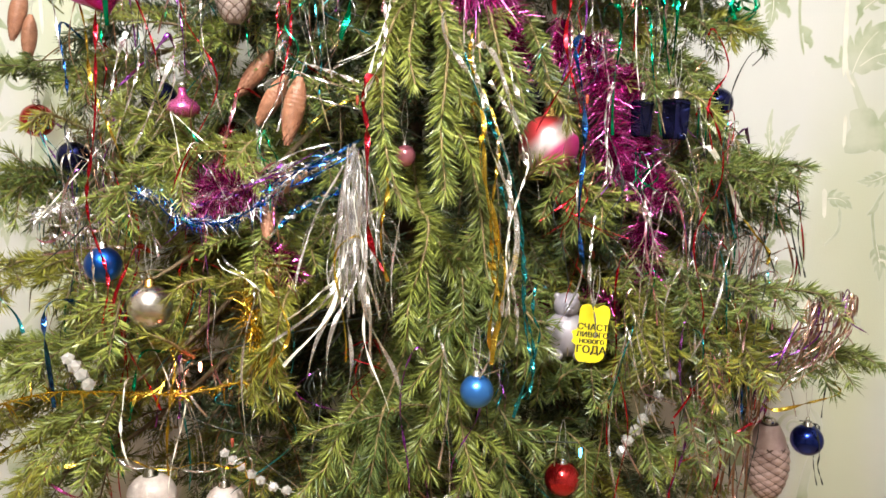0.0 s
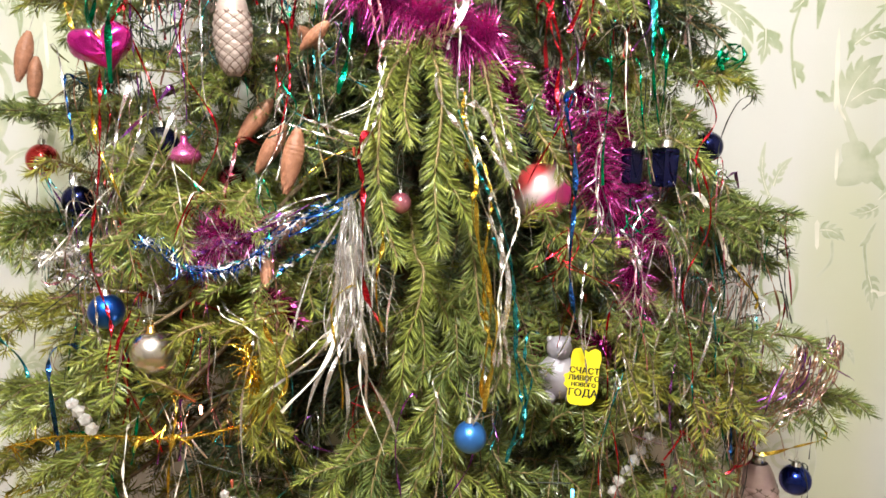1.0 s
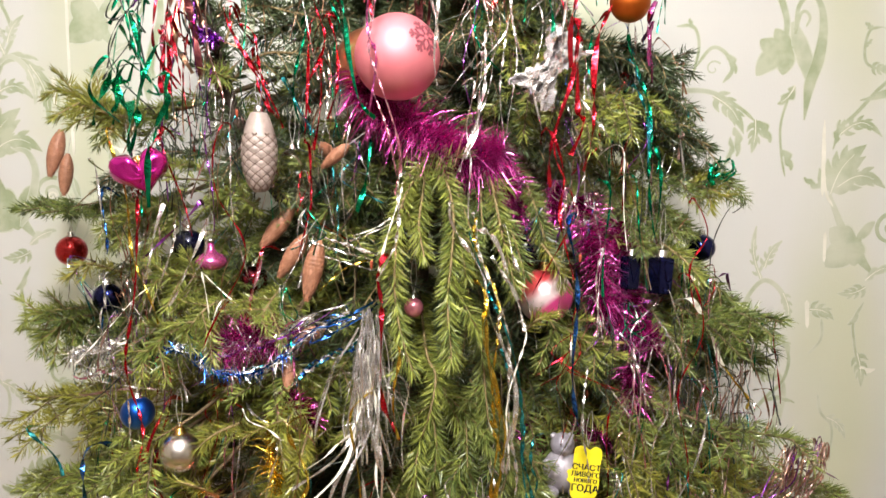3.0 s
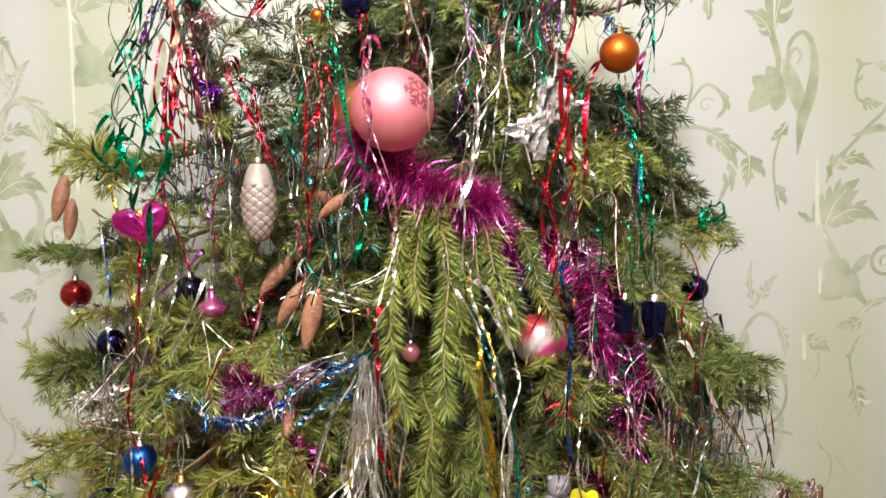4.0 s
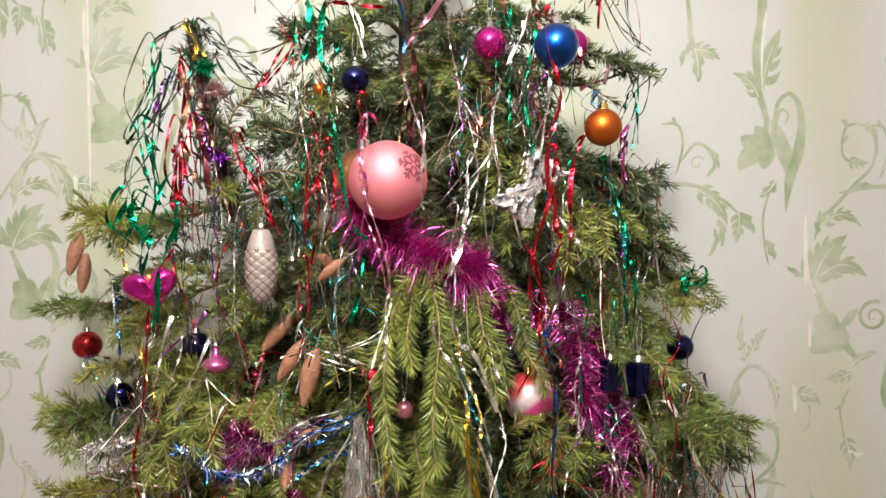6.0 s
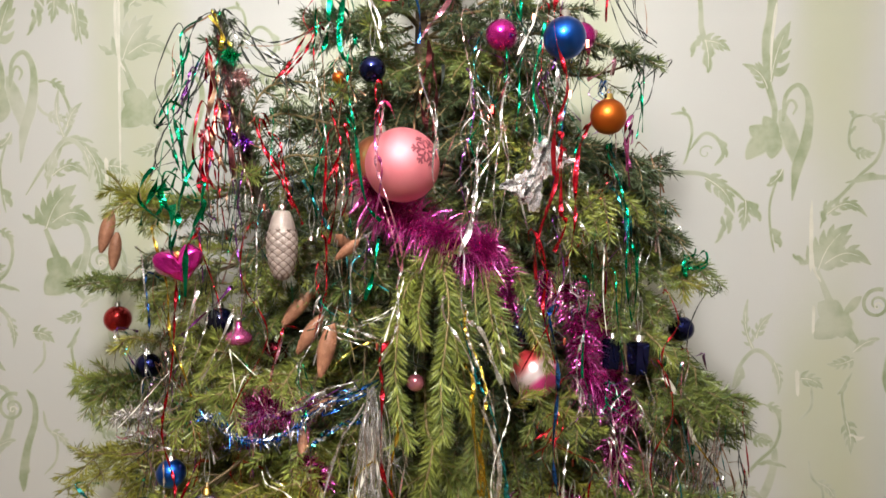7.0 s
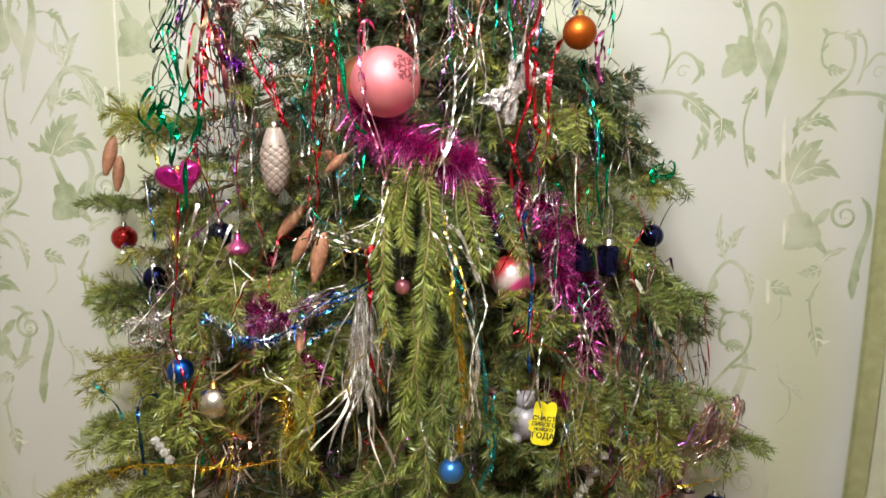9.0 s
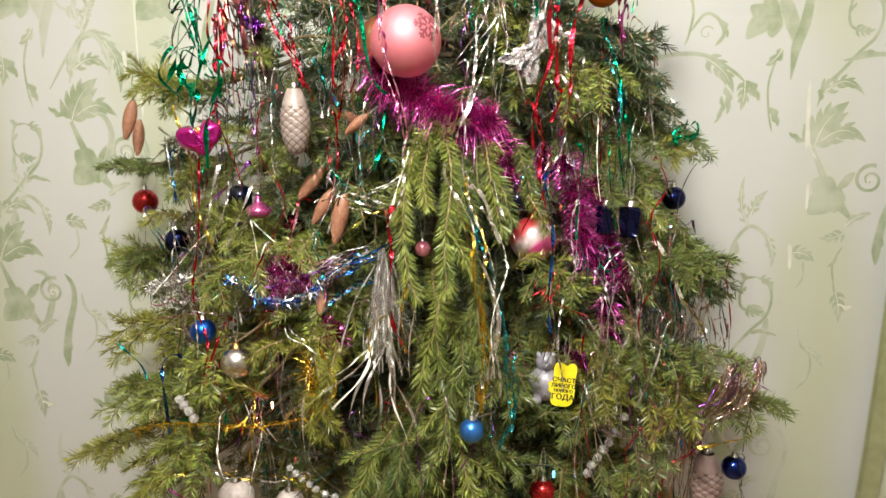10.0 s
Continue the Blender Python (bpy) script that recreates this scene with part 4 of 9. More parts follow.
# golden yellow bough ends beside the tassel
for line in (
    [(-0.20, 1.0, 1.22), (-0.225, 0.90, 1.205), (-0.245, 0.865, 1.175), (-0.262, 0.855, 1.14)],
    [(-0.18, 1.0, 1.20), (-0.185, 0.90, 1.19), (-0.19, 0.86, 1.155), (-0.20, 0.85, 1.10)],
    [(-0.19, 1.0, 1.17), (-0.215, 0.90, 1.15), (-0.225, 0.87, 1.11), (-0.22, 0.86, 1.065)],
    [(-0.16, 1.0, 1.16), (-0.165, 0.91, 1.14), (-0.165, 0.88, 1.10), (-0.175, 0.87, 1.06)],
    [(-0.20, 1.0, 1.24), (-0.20, 0.91, 1.225), (-0.215, 0.875, 1.20), (-0.21, 0.865, 1.165)],
):
    hanging(line, 0.05, 5, material=NEEDLE_BRIGHT, trim=True)


# bough ends over the whole front, drooping towards the room
def reach_at(z, side):
    """Half the tree's breadth at a height, on either side."""
    if side < 0:
        return float(np.interp(z, [0.8, 1.1, 1.3, 1.5, 1.60, 1.72, 1.9, 2.1], [0.60, 0.58, 0.58, 0.60, 0.52, 0.30, 0.2, 0.15]))
    return float(np.interp(z, [0.8, 1.1, 1.3, 1.5, 1.7, 1.9, 2.1], [0.55, 0.55, 0.49, 0.42, 0.35, 0.30, 0.2]))


def front_depth(x, z):
    """How far the tree's front reaches towards the room at this place."""
    q = min(1.0, abs(x - AX) / reach_at(z, x - AX))
    near = float(np.interp(z, [0.8, 1.3, 1.6, 1.9, 2.1], [0.87, 0.91, 0.95, 1.0, 1.05]))
    edge = 1.20 if x < AX else 1.05
    return near + (edge - near) * q ** 2.0, q


for row, z in enumerate(np.arange(0.88, 2.02, 0.09)):
    step = 0.115 if z < 1.6 else 0.13
    for x in np.arange(-0.66, 0.60, step):
        x = x + rng.normal(0, 0.02) + (row % 2) * step / 2
        zz = z + rng.normal(0, 0.02)
        if -0.13 < x < 0.14 and 1.12 < zz < 1.62:
            continue
        y, q = front_depth(x, zz)
        if q > 0.97 or (z > 1.58 and x < -0.2 and rng.random() < 0.6) or rng.random() < (0.12 if z < 1.58 else 0.4):
            continue
        y += 0.03 + abs(rng.normal(0, 0.025))
        out = unit((x - AX, (y - AY) * 1.1, 0))
        ln = rng.uniform(0.12, 0.18) * (1.0 if z < 1.6 else 0.85)
        down = rng.uniform(0.30, 0.8) if z < 1.6 else rng.uniform(0.0, 0.4)
        end = np.array([x, y, zz])
        start = end - out * ln * 0.9 + UP * ln * down * 0.55
        mid = (start + end) / 2 + UP * 0.018
        sp = Spray()
        line = smooth_line([start, mid, end], 16)
        grown = sp.twig(line, 0.0024, 0.0009, 1400, 0.0235)
        if not grown:
            continue
        fan(sp, line, 0.07, 7, 0.45, 0.1, 1150, False, 0.023)
        yellow = (x < -0.2 and zz < 1.2) or x > 0.22
        # darker or lighter needles by place: light and shade held in the colour
        green = (NEEDLE_SHADED if (zz > 1.50 and rng.random() < 0.75) or (x > 0.12 and 1.08 < zz < 1.36 and rng.random() < 0.4) else NEEDLE_YELLOW if yellow and rng.random() < (0.7 if zz < 1.2 else 0.4) else NEEDLE_YOUNG if rng.random() < (0.75 if yellow else 0.2) else NEEDLE)
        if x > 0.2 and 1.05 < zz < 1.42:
            green = {NEEDLE_YOUNG: NEEDLE, NEEDLE: NEEDLE_SHADED}.get(green, green)
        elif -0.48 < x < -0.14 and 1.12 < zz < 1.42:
            green = {NEEDLE_SHADED: NEEDLE, NEEDLE: NEEDLE_YOUNG}.get(green, green)
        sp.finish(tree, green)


# boughs that end high up, about the large blue ball
for line, reach, count in (
    ([(AX, AY, 1.93), (0.155, 1.08, 1.915), (0.215, 1.05, 1.895), (0.262, 1.03, 1.877), (0.302, 1.02, 1.862)], 0.045, 9),
    ([(AX, AY, 1.95), (0.03, 1.10, 1.955), (0.09, 1.06, 1.945), (0.14, 1.05, 1.935)], 0.05, 7),
    ([(AX, AY, 1.96), (0.06, 1.12, 1.965), (0.15, 1.07, 1.952), (0.22, 1.05, 1.945)], 0.045, 7),
    ([(AX, AY, 1.93), (0.0, 1.06, 1.925), (0.045, 1.02, 1.905)], 0.04, 5),
):
    sp = Spray(False)
    bent = smooth_line(line, 20)
    sp.twig(bent, 0.0035, 0.0012, 1900, 0.022, bare=0.25, comb=0.4)
    fan(sp, bent, reach, count, 0.25, 0.4, 1300, False, 0.021)
    sp.finish(tree, NEEDLE_SHADED)

# twigs that end along the steep flank beside the orange ball
for i in range(12):
    z = rng.uniform(1.53, 1.74)
    x = float(np.interp(z, [1.53, 1.62, 1.74], [0.38, 0.35, 0.305])) - abs(rng.normal(0, 0.03))
    end = np.array([x, rng.uniform(0.99, 1.08), z])
    start = end - np.array([0.12, rng.uniform(-0.06, 0.0), rng.uniform(-0.05, -0.01)])
    sp = Spray()
    line = smooth_line([start, (start + end) / 2 + UP * 0.01, end], 14)
    if not sp.twig(line, 0.0022, 0.0009, 1150, 0.0225):
        continue
    fan(sp, line, 0.055, 7, 0.4, 0.1, 1000, False, 0.022)
    sp.finish(tree, NEEDLE_SHADED)

# loose sprays that fill the flanks
for i in range(124):
    left = i < 48
    low = i >= 104
    z = rng.uniform(1.0, 1.62) if left else rng.uniform(0.98, 1.85)
    lim = reach_at(z, -1 if left else 1)
    x = AX + (-1 if left else 1) * lim * rng.uniform(0.50, 0.98 if left else 0.88)
    y = rng.uniform(1.06, 1.28) if left else rng.uniform(1.0, 1.25)
    if low:
        x, y, z = rng.uniform(0.32, 0.415), rng.uniform(0.98, 1.10), rng.uniform(1.26, 1.36)
    if not left and z > 1.45 and rng.random() < 0.6:
        continue
    out = unit((x - AX, (y - AY) - 0.12, rng.uniform(-0.7, 0.1)))
    ln = rng.uniform(0.10, 0.16)
    end = np.array([x, y, z])
    start = end - out * ln
    sp = Spray()
    line = smooth_line([start, (start + end) / 2 + UP * 0.012, end], 14)
    if not sp.twig(line, 0.0022, 0.0009, 1300, 0.0235):
        continue
    fan(sp, line, 0.06, 7, 0.4, 0.1, 1150, False, 0.023)
    sp.finish(tree, NEEDLE_SHADED if not left and rng.random() < 0.35 else NEEDLE_YELLOW if z < 1.3 and rng.random() < 0.35 else NEEDLE_YOUNG if rng.random() < 0.45 else NEEDLE)


# ---- glass and plastic ornaments ----
def hung(name, at, label, category, top, lift=0.05, thread=THREAD, group=""):
    """The base of a hanging ornament with its loop of thread; top is the height of its eyelet over its middle."""
    root = empty(name, at)
    tagged(root, label, category, group)
    tube("thread", [(0, 0, top), (0.004, 0.001, top + lift * 0.5), (0.001, 0.002, top + lift), (-0.004, 0.001, top + lift * 0.5), (0, 0, top)], 0.00035, thread, root, 16, 4)
    return root


def capped(root, r, metal, neck=0.24):
    bm = bmesh.new()
    k = r * neck
    lathe(bm, [(k * 1.25, -k * 0.3), (k * 1.3, 0), (k * 1.05, k * 0.2), (k, k * 1.1), (k * 0.8, k * 1.3), (0, k * 1.35)], 24, (0, 0, r * 0.965))
    for i, v in enumerate(bm.verts):
        if v.co.z < r * 0.97 + k * 0.3:
            v.co.x *= 1 + 0.06 * (i % 2)
            v.co.y *= 1 + 0.06 * (i % 2)
    cap = part("cap", bm, metal, root, "crimped metal cap")
    z = r * 0.965 + k * 1.3
    k = k * 0.8
    ring = [(k * 0.6 * math.sin(a), 0, z + k * 0.6 - k * 0.6 * math.cos(a)) for a in np.linspace(0, 2 * math.pi, 9)]
    tube("loop", ring, 0.0005, metal, cap, 16, 5)
    return z + k * 1.2


def ball(at, d, material, label, metal=CHROME, name="christmas_ball", lift=0.05, tip=0.0):
    r = d / 2
    root = hung(name, at, label, "christmas ball", r * 1.3, lift, group="glass balls on the tree")
    bm = bmesh.new()
    bmesh.ops.create_uvsphere(bm, u_segments=40, v_segments=24, radius=r)
    part("ball", bm, material, root)
    capped(root, r, metal)
    for ob in root.children:
        if tip and not ob.name.startswith("ball"):
            ob.rotation_euler = (radians(tip), 0, 0)
    return root


def paint(name, lo, hi, rough, metal=1.0, coat=0.5, scale=20):
    return surface(name, lo, hi, scale, rough, metal, coat=coat, rough_var=0.03, bump=0.03, bump_scale=300)


NAVY = paint("ball_navy", (0.006, 0.010, 0.10), (0.012, 0.02, 0.16), 0.12)
BLUE = paint("ball_blue", (0.008, 0.075, 0.48), (0.012, 0.12, 0.60), 0.34)
DEEPBLUE = paint("ball_deep_blue", (0.008, 0.025, 0.26), (0.012, 0.04, 0.36), 0.16)
SNOW = surface("frosted_snow_white", (0.50, 0.42, 0.39), (0.72, 0.64, 0.60), 90, 0.5, 0.05, bump=0.6, bump_scale=260, coat=0.2)
SKY = paint("ball_sky_blue", (0.03, 0.16, 0.55), (0.05, 0.22, 0.65), 0.34, 0.7)
ORANGE = paint("ball_orange", (0.48, 0.095, 0.012), (0.58, 0.14, 0.018), 0.42, 0.9, 0.1)
RED = paint("ball_red", (0.50, 0.012, 0.02), (0.62, 0.03, 0.03), 0.14, 0.8)
PINK = paint("ball_pearl_pink", (0.74, 0.215, 0.265), (0.82, 0.28, 0.325), 0.60, 0.6, 0.0)
MAGENTA = paint("ball_magenta", (0.54, 0.01, 0.26), (0.68, 0.02, 0.34), 0.18, 0.85)
SILVER = paint("ball_silver", (0.80, 0.77, 0.75), (0.90, 0.87, 0.84), 0.26)
ROSE = paint("ball_rose", (0.80, 0.16, 0.28), (0.88, 0.34, 0.42), 0.2, 0.6)
COPPER = paint("ball_copper", (0.45, 0.16, 0.08), (0.58, 0.24, 0.12), 0.3, 0.8, 0.3)
HOLLOW_MAROON = paint("ball_maroon", (0.14, 0.004, 0.02), (0.22, 0.01, 0.03), 0.12)
BLACKBLUE = paint("ball_black_blue", (0.003, 0.004, 0.02), (0.006, 0.008, 0.04), 0.1, 0.6)
CLEARGLASS = glass("clear_glass_grey", (0.85, 0.88, 0.86))
def shine(material, weight, rough):
    """A clear coat whose broad highlight is as soft as roughened lacquer."""
    p = material.node_tree.nodes["Principled BSDF"]
    p.inputs["Coat Weight"].default_value, p.inputs["Coat Roughness"].default_value = weight, rough


def belted(name, top, belt, foot, r):
    """Lacquer in three tones that melt into one another along a leaning axis."""
    m, t, p, n, k = nodes_of(name)
    tc = n.new("ShaderNodeTexCoord")
    along = n.new("ShaderNodeVectorMath")
    along.operation = "DOT_PRODUCT"
    along.inputs[1].default_value = (-0.62, 0.1, 0.78)
    k.new(tc.outputs["Object"], along.inputs[0])
    run = n.new("ShaderNodeMapRange")
    run.inputs[1].default_value, run.inputs[2].default_value = -r, r
    k.new(along.outputs["Value"], run.inputs[0])
    ramp = n.new("ShaderNodeValToRGB")
    ramp.color_ramp.elements[0].position, ramp.color_ramp.elements[0].color = 0.36, (*foot, 1)
    ramp.color_ramp.elements[1].position, ramp.color_ramp.elements[1].color = 0.76, (*top, 1)
    for place in (0.46, 0.60):
        ramp.color_ramp.elements.new(place).color = (*belt, 1)
    k.new(run.outputs[0], ramp.inputs[0])
    k.new(ramp.outputs[0], p.inputs["Base Color"])
    p.inputs["Roughness"].default_value, p.inputs["Metallic"].default_value = 0.36, 0.35
    return m


TWOTONE = belted("ball_red_white_and_pink", (0.74, 0.05, 0.06), (0.92, 0.74, 0.78), (0.74, 0.03, 0.27), 0.039)
shine(TWOTONE, 1.0, 0.30)
TWOTONE.node_tree.nodes["Principled BSDF"].inputs["Coat IOR"].default_value = 2.1
shine(PINK, 0.1, 0.6)
FROST = surface("frosted_glass_white", (0.26, 0.205, 0.185), (0.42, 0.345, 0.315), 60, 0.5, 0.1, bump=0.3, coat=0.15)
CONE_BROWN = surface("cone_scale_brown", (0.27, 0.115, 0.065), (0.40, 0.185, 0.11), 60, 0.5, islands=True, bump=0.2)
NET_BROWN = surface("net_brown", (0.09, 0.055, 0.042), (0.17, 0.11, 0.085), 80, 0.5, bump=0.2)
CONE_PINK = surface("cone_glass_pink", (0.36, 0.245, 0.23), (0.52, 0.385, 0.36), 40, 0.42, 0.1, bump=0.2, coat=0.2)
FLAKE = surface("snowflake_print", (0.19, 0.03, 0.05), (0.26, 0.06, 0.08), 80, 0.6)

ball((0.389, 1.09, 1.424), 0.043, NAVY, "small shiny navy blue glass ball on a thread")
ball((-0.513, 1.06, 1.348), 0.044, NAVY, "small shiny navy blue glass ball among needles")
ball((-0.386, 1.05, 1.428), 0.048, BLACKBLUE, "small dark blue glass ball deep in the branches")
ball((-0.403, 0.89, 1.222), 0.043, BLUE, "small blue ball behind a red tinsel strip")
ball((0.474, 0.95, 0.983), 0.041, DEEPBLUE, "small shiny navy blue ball hanging clear of a bough", lift=0.09)
ball((0.038, 0.828, 1.087), 0.038, SKY, "small satin sky blue ball under the drooping bough")
ball((-0.118, 0.95, 1.828), 0.041, NAVY, "small dark navy ball with silver cap near the treetop")
ball((0.171, 0.95, 1.875), 0.064, BLUE, "large glossy blue ball high on the tree")
ball((0.078, 1.0, 1.892), 0.050, MAGENTA, "magenta ball beside the large blue ball")
ball((0.236, 0.94, 1.757), 0.053, ORANGE, "matt orange ball with a gold cap", GOLD, lift=0.07)
ball((-0.644, 1.22, 1.406), 0.052, RED, "small red glass ball at the edge of the tree")
ball((-0.345, 0.878, 1.174), 0.052, SILVER, "silver glass ball with a gold cap", GOLD)
ball((0.156, 0.95, 0.930), 0.046, RED, "small red ball low on the tree")
ball((0.136, 0.985, 1.363), 0.078, TWOTONE, "red and pink glass ball with a pearly white belt", GOLD)
pink = ball((-0.067, 0.915, 1.681), 0.110, PINK, "big pearly pink ball with a dark pink snowflake print", CHROME, tip=-65)
ball((-0.383, 0.95, 0.905), 0.064, SNOW, "frosted white ball low on the tree")
ball((-0.287, 0.95, 0.895), 0.052, SNOW, "frosted white ball low on the tree")
ball((-0.110, 1.0, 1.688), 0.096, COPPER, "large copper brown ball half hidden behind the pink ball")
ball((0.202, 1.0, 1.889), 0.045, MAGENTA, "magenta ball half hidden behind the large blue ball")
ball((0.111, 1.01, 1.425), 0.052, BLACKBLUE, "almost black blue ball in the shade of the boughs")
# no ornament hangs here: this dark ball stands in for a shaded hollow
ball((-0.292, 1.06, 1.377), 0.042, HOLLOW_MAROON, "dark wine red ball added for the shade of a hollow")
ball((-0.048, 0.96, 1.35), 0.028, ROSE, "small rose ball between hanging twigs")
ball((-0.216, 0.98, 1.549), 0.038, CLEARGLASS, "clear greyish glass ball beside the white cone")
ball((0.063, 1.05, 1.78), 0.017, RED, "tiny red berry ball deep among needles")
ball((-0.178, 1.0, 1.825), 0.022, ORANGE, "tiny orange berry ball among needles")


def snowflake(root, r, facing, size):
    """A six-armed print laid on the ball's skin."""
    bm = bmesh.new()
    f = Vector(facing).normalized()
    s = f.cross(Vector((0, 0, 1))).normalized()
    u = s.cross(f)

    def lay(x, y):
        return (f + s * (x / r) + u * (y / r)).normalized() * (r + 0.0006)

    def bar(x0, y0, x1, y1, w):
        dx, dy = x1 - x0, y1 - y0
        ln = math.hypot(dx, dy)
        px, py = -dy / ln * w / 2, dx / ln * w / 2
        prev = None
        for i in range(6):
            q = i / 5
            a, b = bm.verts.new(lay(x0 + dx * q + px, y0 + dy * q + py)), bm.verts.new(lay(x0 + dx * q - px, y0 + dy * q - py))
            if prev:
                bm.faces.new((prev[0], prev[1], b, a))
            prev = (a, b)
    for k in range(6):
        a = math.radians(60 * k + 12)
        c, n = math.cos(a), math.sin(a)
        bar(size * 0.12 * c, size * 0.12 * n, size * c, size * n, 0.0034)
        for q, l in ((0.42, 0.36), (0.72, 0.28)):
            for sg in (-1, 1):
                b = a + sg * math.radians(55)
                bar(size * q * c, size * q * n, size * (q * c + l * math.cos(b)), size * (q * n + l * math.sin(b)), 0.0038)
    part("snowflake_print", bm, FLAKE, root, "dark pink printed snowflake")


snowflake(pink, 0.055, (0.68, -0.65, 0.33), 0.026)


def spindle(radius, s):
    return radius * math.sin(math.pi * min(1, max(0, s)) ** 0.8) ** 0.75


def spruce_cone(at, length, radius, lean, turn, label="closed light brown spruce cone tied to a twig"):
    """A closed cone: a spindle with rows of overlapping rounded scales."""
    root = empty("spruce_cone", at)
    tagged(root, label, "spruce cone", "natural cones on the tree")
    root.rotation_euler = (radians(lean[0]), radians(lean[1]), radians(turn))
    bm = bmesh.new()
    lathe(bm, [(0.0001 if i in (0, 12) else spindle(radius * 0.93, i / 12), length * (0.5 - i / 12)) for i in range(13)], 16)
    part("core", bm, CONE_BROWN, root)
    bm = bmesh.new()
    rows = 15
    for i in range(rows):
        s = 0.05 + 0.88 * i / (rows - 1)
        r = spindle(radius, s)
        m = 9 if r > radius * 0.6 else 6
        for j in range(m):
            a = 2 * math.pi * (j + 0.5 * (i % 2)) / m
            w = 1.25 * math.pi * r / m
            h = length * 0.115
            ca, sa = math.cos(a), math.sin(a)
            z = length * (0.5 - s)
            vs = []
            for du, dv, lift in ((-0.8, 0.6, -0.0012), (0.8, 0.6, -0.0012), (1.0, -0.1, 0.0004), (0.5, -0.6, 0.0005), (0, -0.75, 0.0006), (-0.5, -0.6, 0.0005), (-1.0, -0.1, 0.0004)):
                rr = r + lift
                vs.append(bm.verts.new((rr * ca - du * w * sa, rr * sa + du * w * ca, z + dv * h)))
            c = bm.verts.new(((r + 0.0012) * ca, (r + 0.0012) * sa, z))
            for q in range(7):
                bm.faces.new((c, vs[q], vs[(q + 1) % 7]))
    part("scale_coat", bm, CONE_BROWN, root, "overlapping brown scales", smooth=False)
    tube("thread", [(0, 0, length * 0.48), (0.002, 0, length * 0.48 + 0.03)], 0.0005, THREAD, root, 4, 4)
    return root


for at, ln, lean, turn in (
    ((-0.676, 1.24, 1.572), 0.082, (0, 14), 20), ((-0.657, 1.235, 1.535), 0.072, (6, 4), 60), ((-0.246, 1.01, 1.456), 0.074, (-6, 38), 0),
    ((-0.217, 0.975, 1.419), 0.072, (4, 33), 0), ((-0.181, 0.93, 1.403), 0.082, (-4, 12), 0), ((-0.190, 0.925, 1.316), 0.060, (20, 62), 10),
    ((-0.212, 0.915, 1.272), 0.055, (10, 20), 120), ((-0.168, 1.01, 1.562), 0.060, (30, -60), 30), ((-0.15, 0.93, 1.555), 0.05, (40, 40), 30),
):
    spruce_cone(at, ln, ln * 0.15, lean, turn)


def glass_cone(at, length, radius, material, label, turn=0):
    """A blown glass cone with a raised diamond net."""
    root = hung("glass_cone", at, label, "glass ornament", length * 0.56, 0.05, group="glass cones")
    root.rotation_euler = (0, 0, radians(turn))
    seg, rows = 48, 56
    g = np.empty((rows + 1, seg, 3))
    for i in range(rows + 1):
        s = i / rows
        r0 = max(0.0004, radius * math.sin(math.pi * min(1, 0.06 + 0.92 * s) ** 1.05) ** 0.42)
        for j in range(seg):
            a = 2 * math.pi * j / seg
            net = abs(math.sin(4 * a + 8.5 * math.pi * s)) * abs(math.sin(4 * a - 8.5 * math.pi * s))
            r = r0 * (1 + 0.17 * net ** 0.7 * (0.30 < s < 0.97) * 0.6)
            g[i, j] = (r * math.cos(a), r * math.sin(a), length * (0.5 - s))
    i, j = np.meshgrid(np.arange(rows), np.arange(seg), indexing="ij")
    k = (j + 1) % seg
    f = np.stack([i * seg + j, (i + 1) * seg + j, (i + 1) * seg + k, i * seg + k], axis=-1).reshape(-1, 4)
    mesh_part("cone", arrays("cone", g.reshape(-1, 3), f), material, root)
    bm = bmesh.new()
    for k in range(8):
        for way in (1, -1):
            s = np.linspace(0.27, 0.97, 40)
            a = (k * math.pi - way * 8.5 * math.pi * s) / 4 * 1.0
            r0 = radius * np.sin(math.pi * np.minimum(1, 0.06 + 0.92 * s) ** 1.05) ** 0.42
            line = np.c_[r0 * np.cos(a), r0 * np.sin(a), length * (0.5 - s)]
            v, f = tube_arrays(line, np.full(40, 0.0012), 4)
            vs = [bm.verts.new(p) for p in v]
            for q in f:
                bm.faces.new([vs[int(i)] for i in q])
    part("net", bm, NET_BROWN, root, "thin brown diamond net")
    bm = bmesh.new()
    lathe(bm, [(radius * 0.30, 0), (radius * 0.30, 0.008), (radius * 0.2, 0.011), (0, 0.0115)], 16, (0, 0, length * 0.49))
    part("cap", bm, CHROME, root, "silver metal cap")
    return root


glass_cone((-0.252, 0.94, 1.560), 0.105, 0.0225, FROST, "frosted white glass cone with a diamond net", 20)
glass_cone((0.439, 0.985, 0.940), 0.105, 0.027, CONE_PINK, "pale pink glass cone with a diamond net", 50)


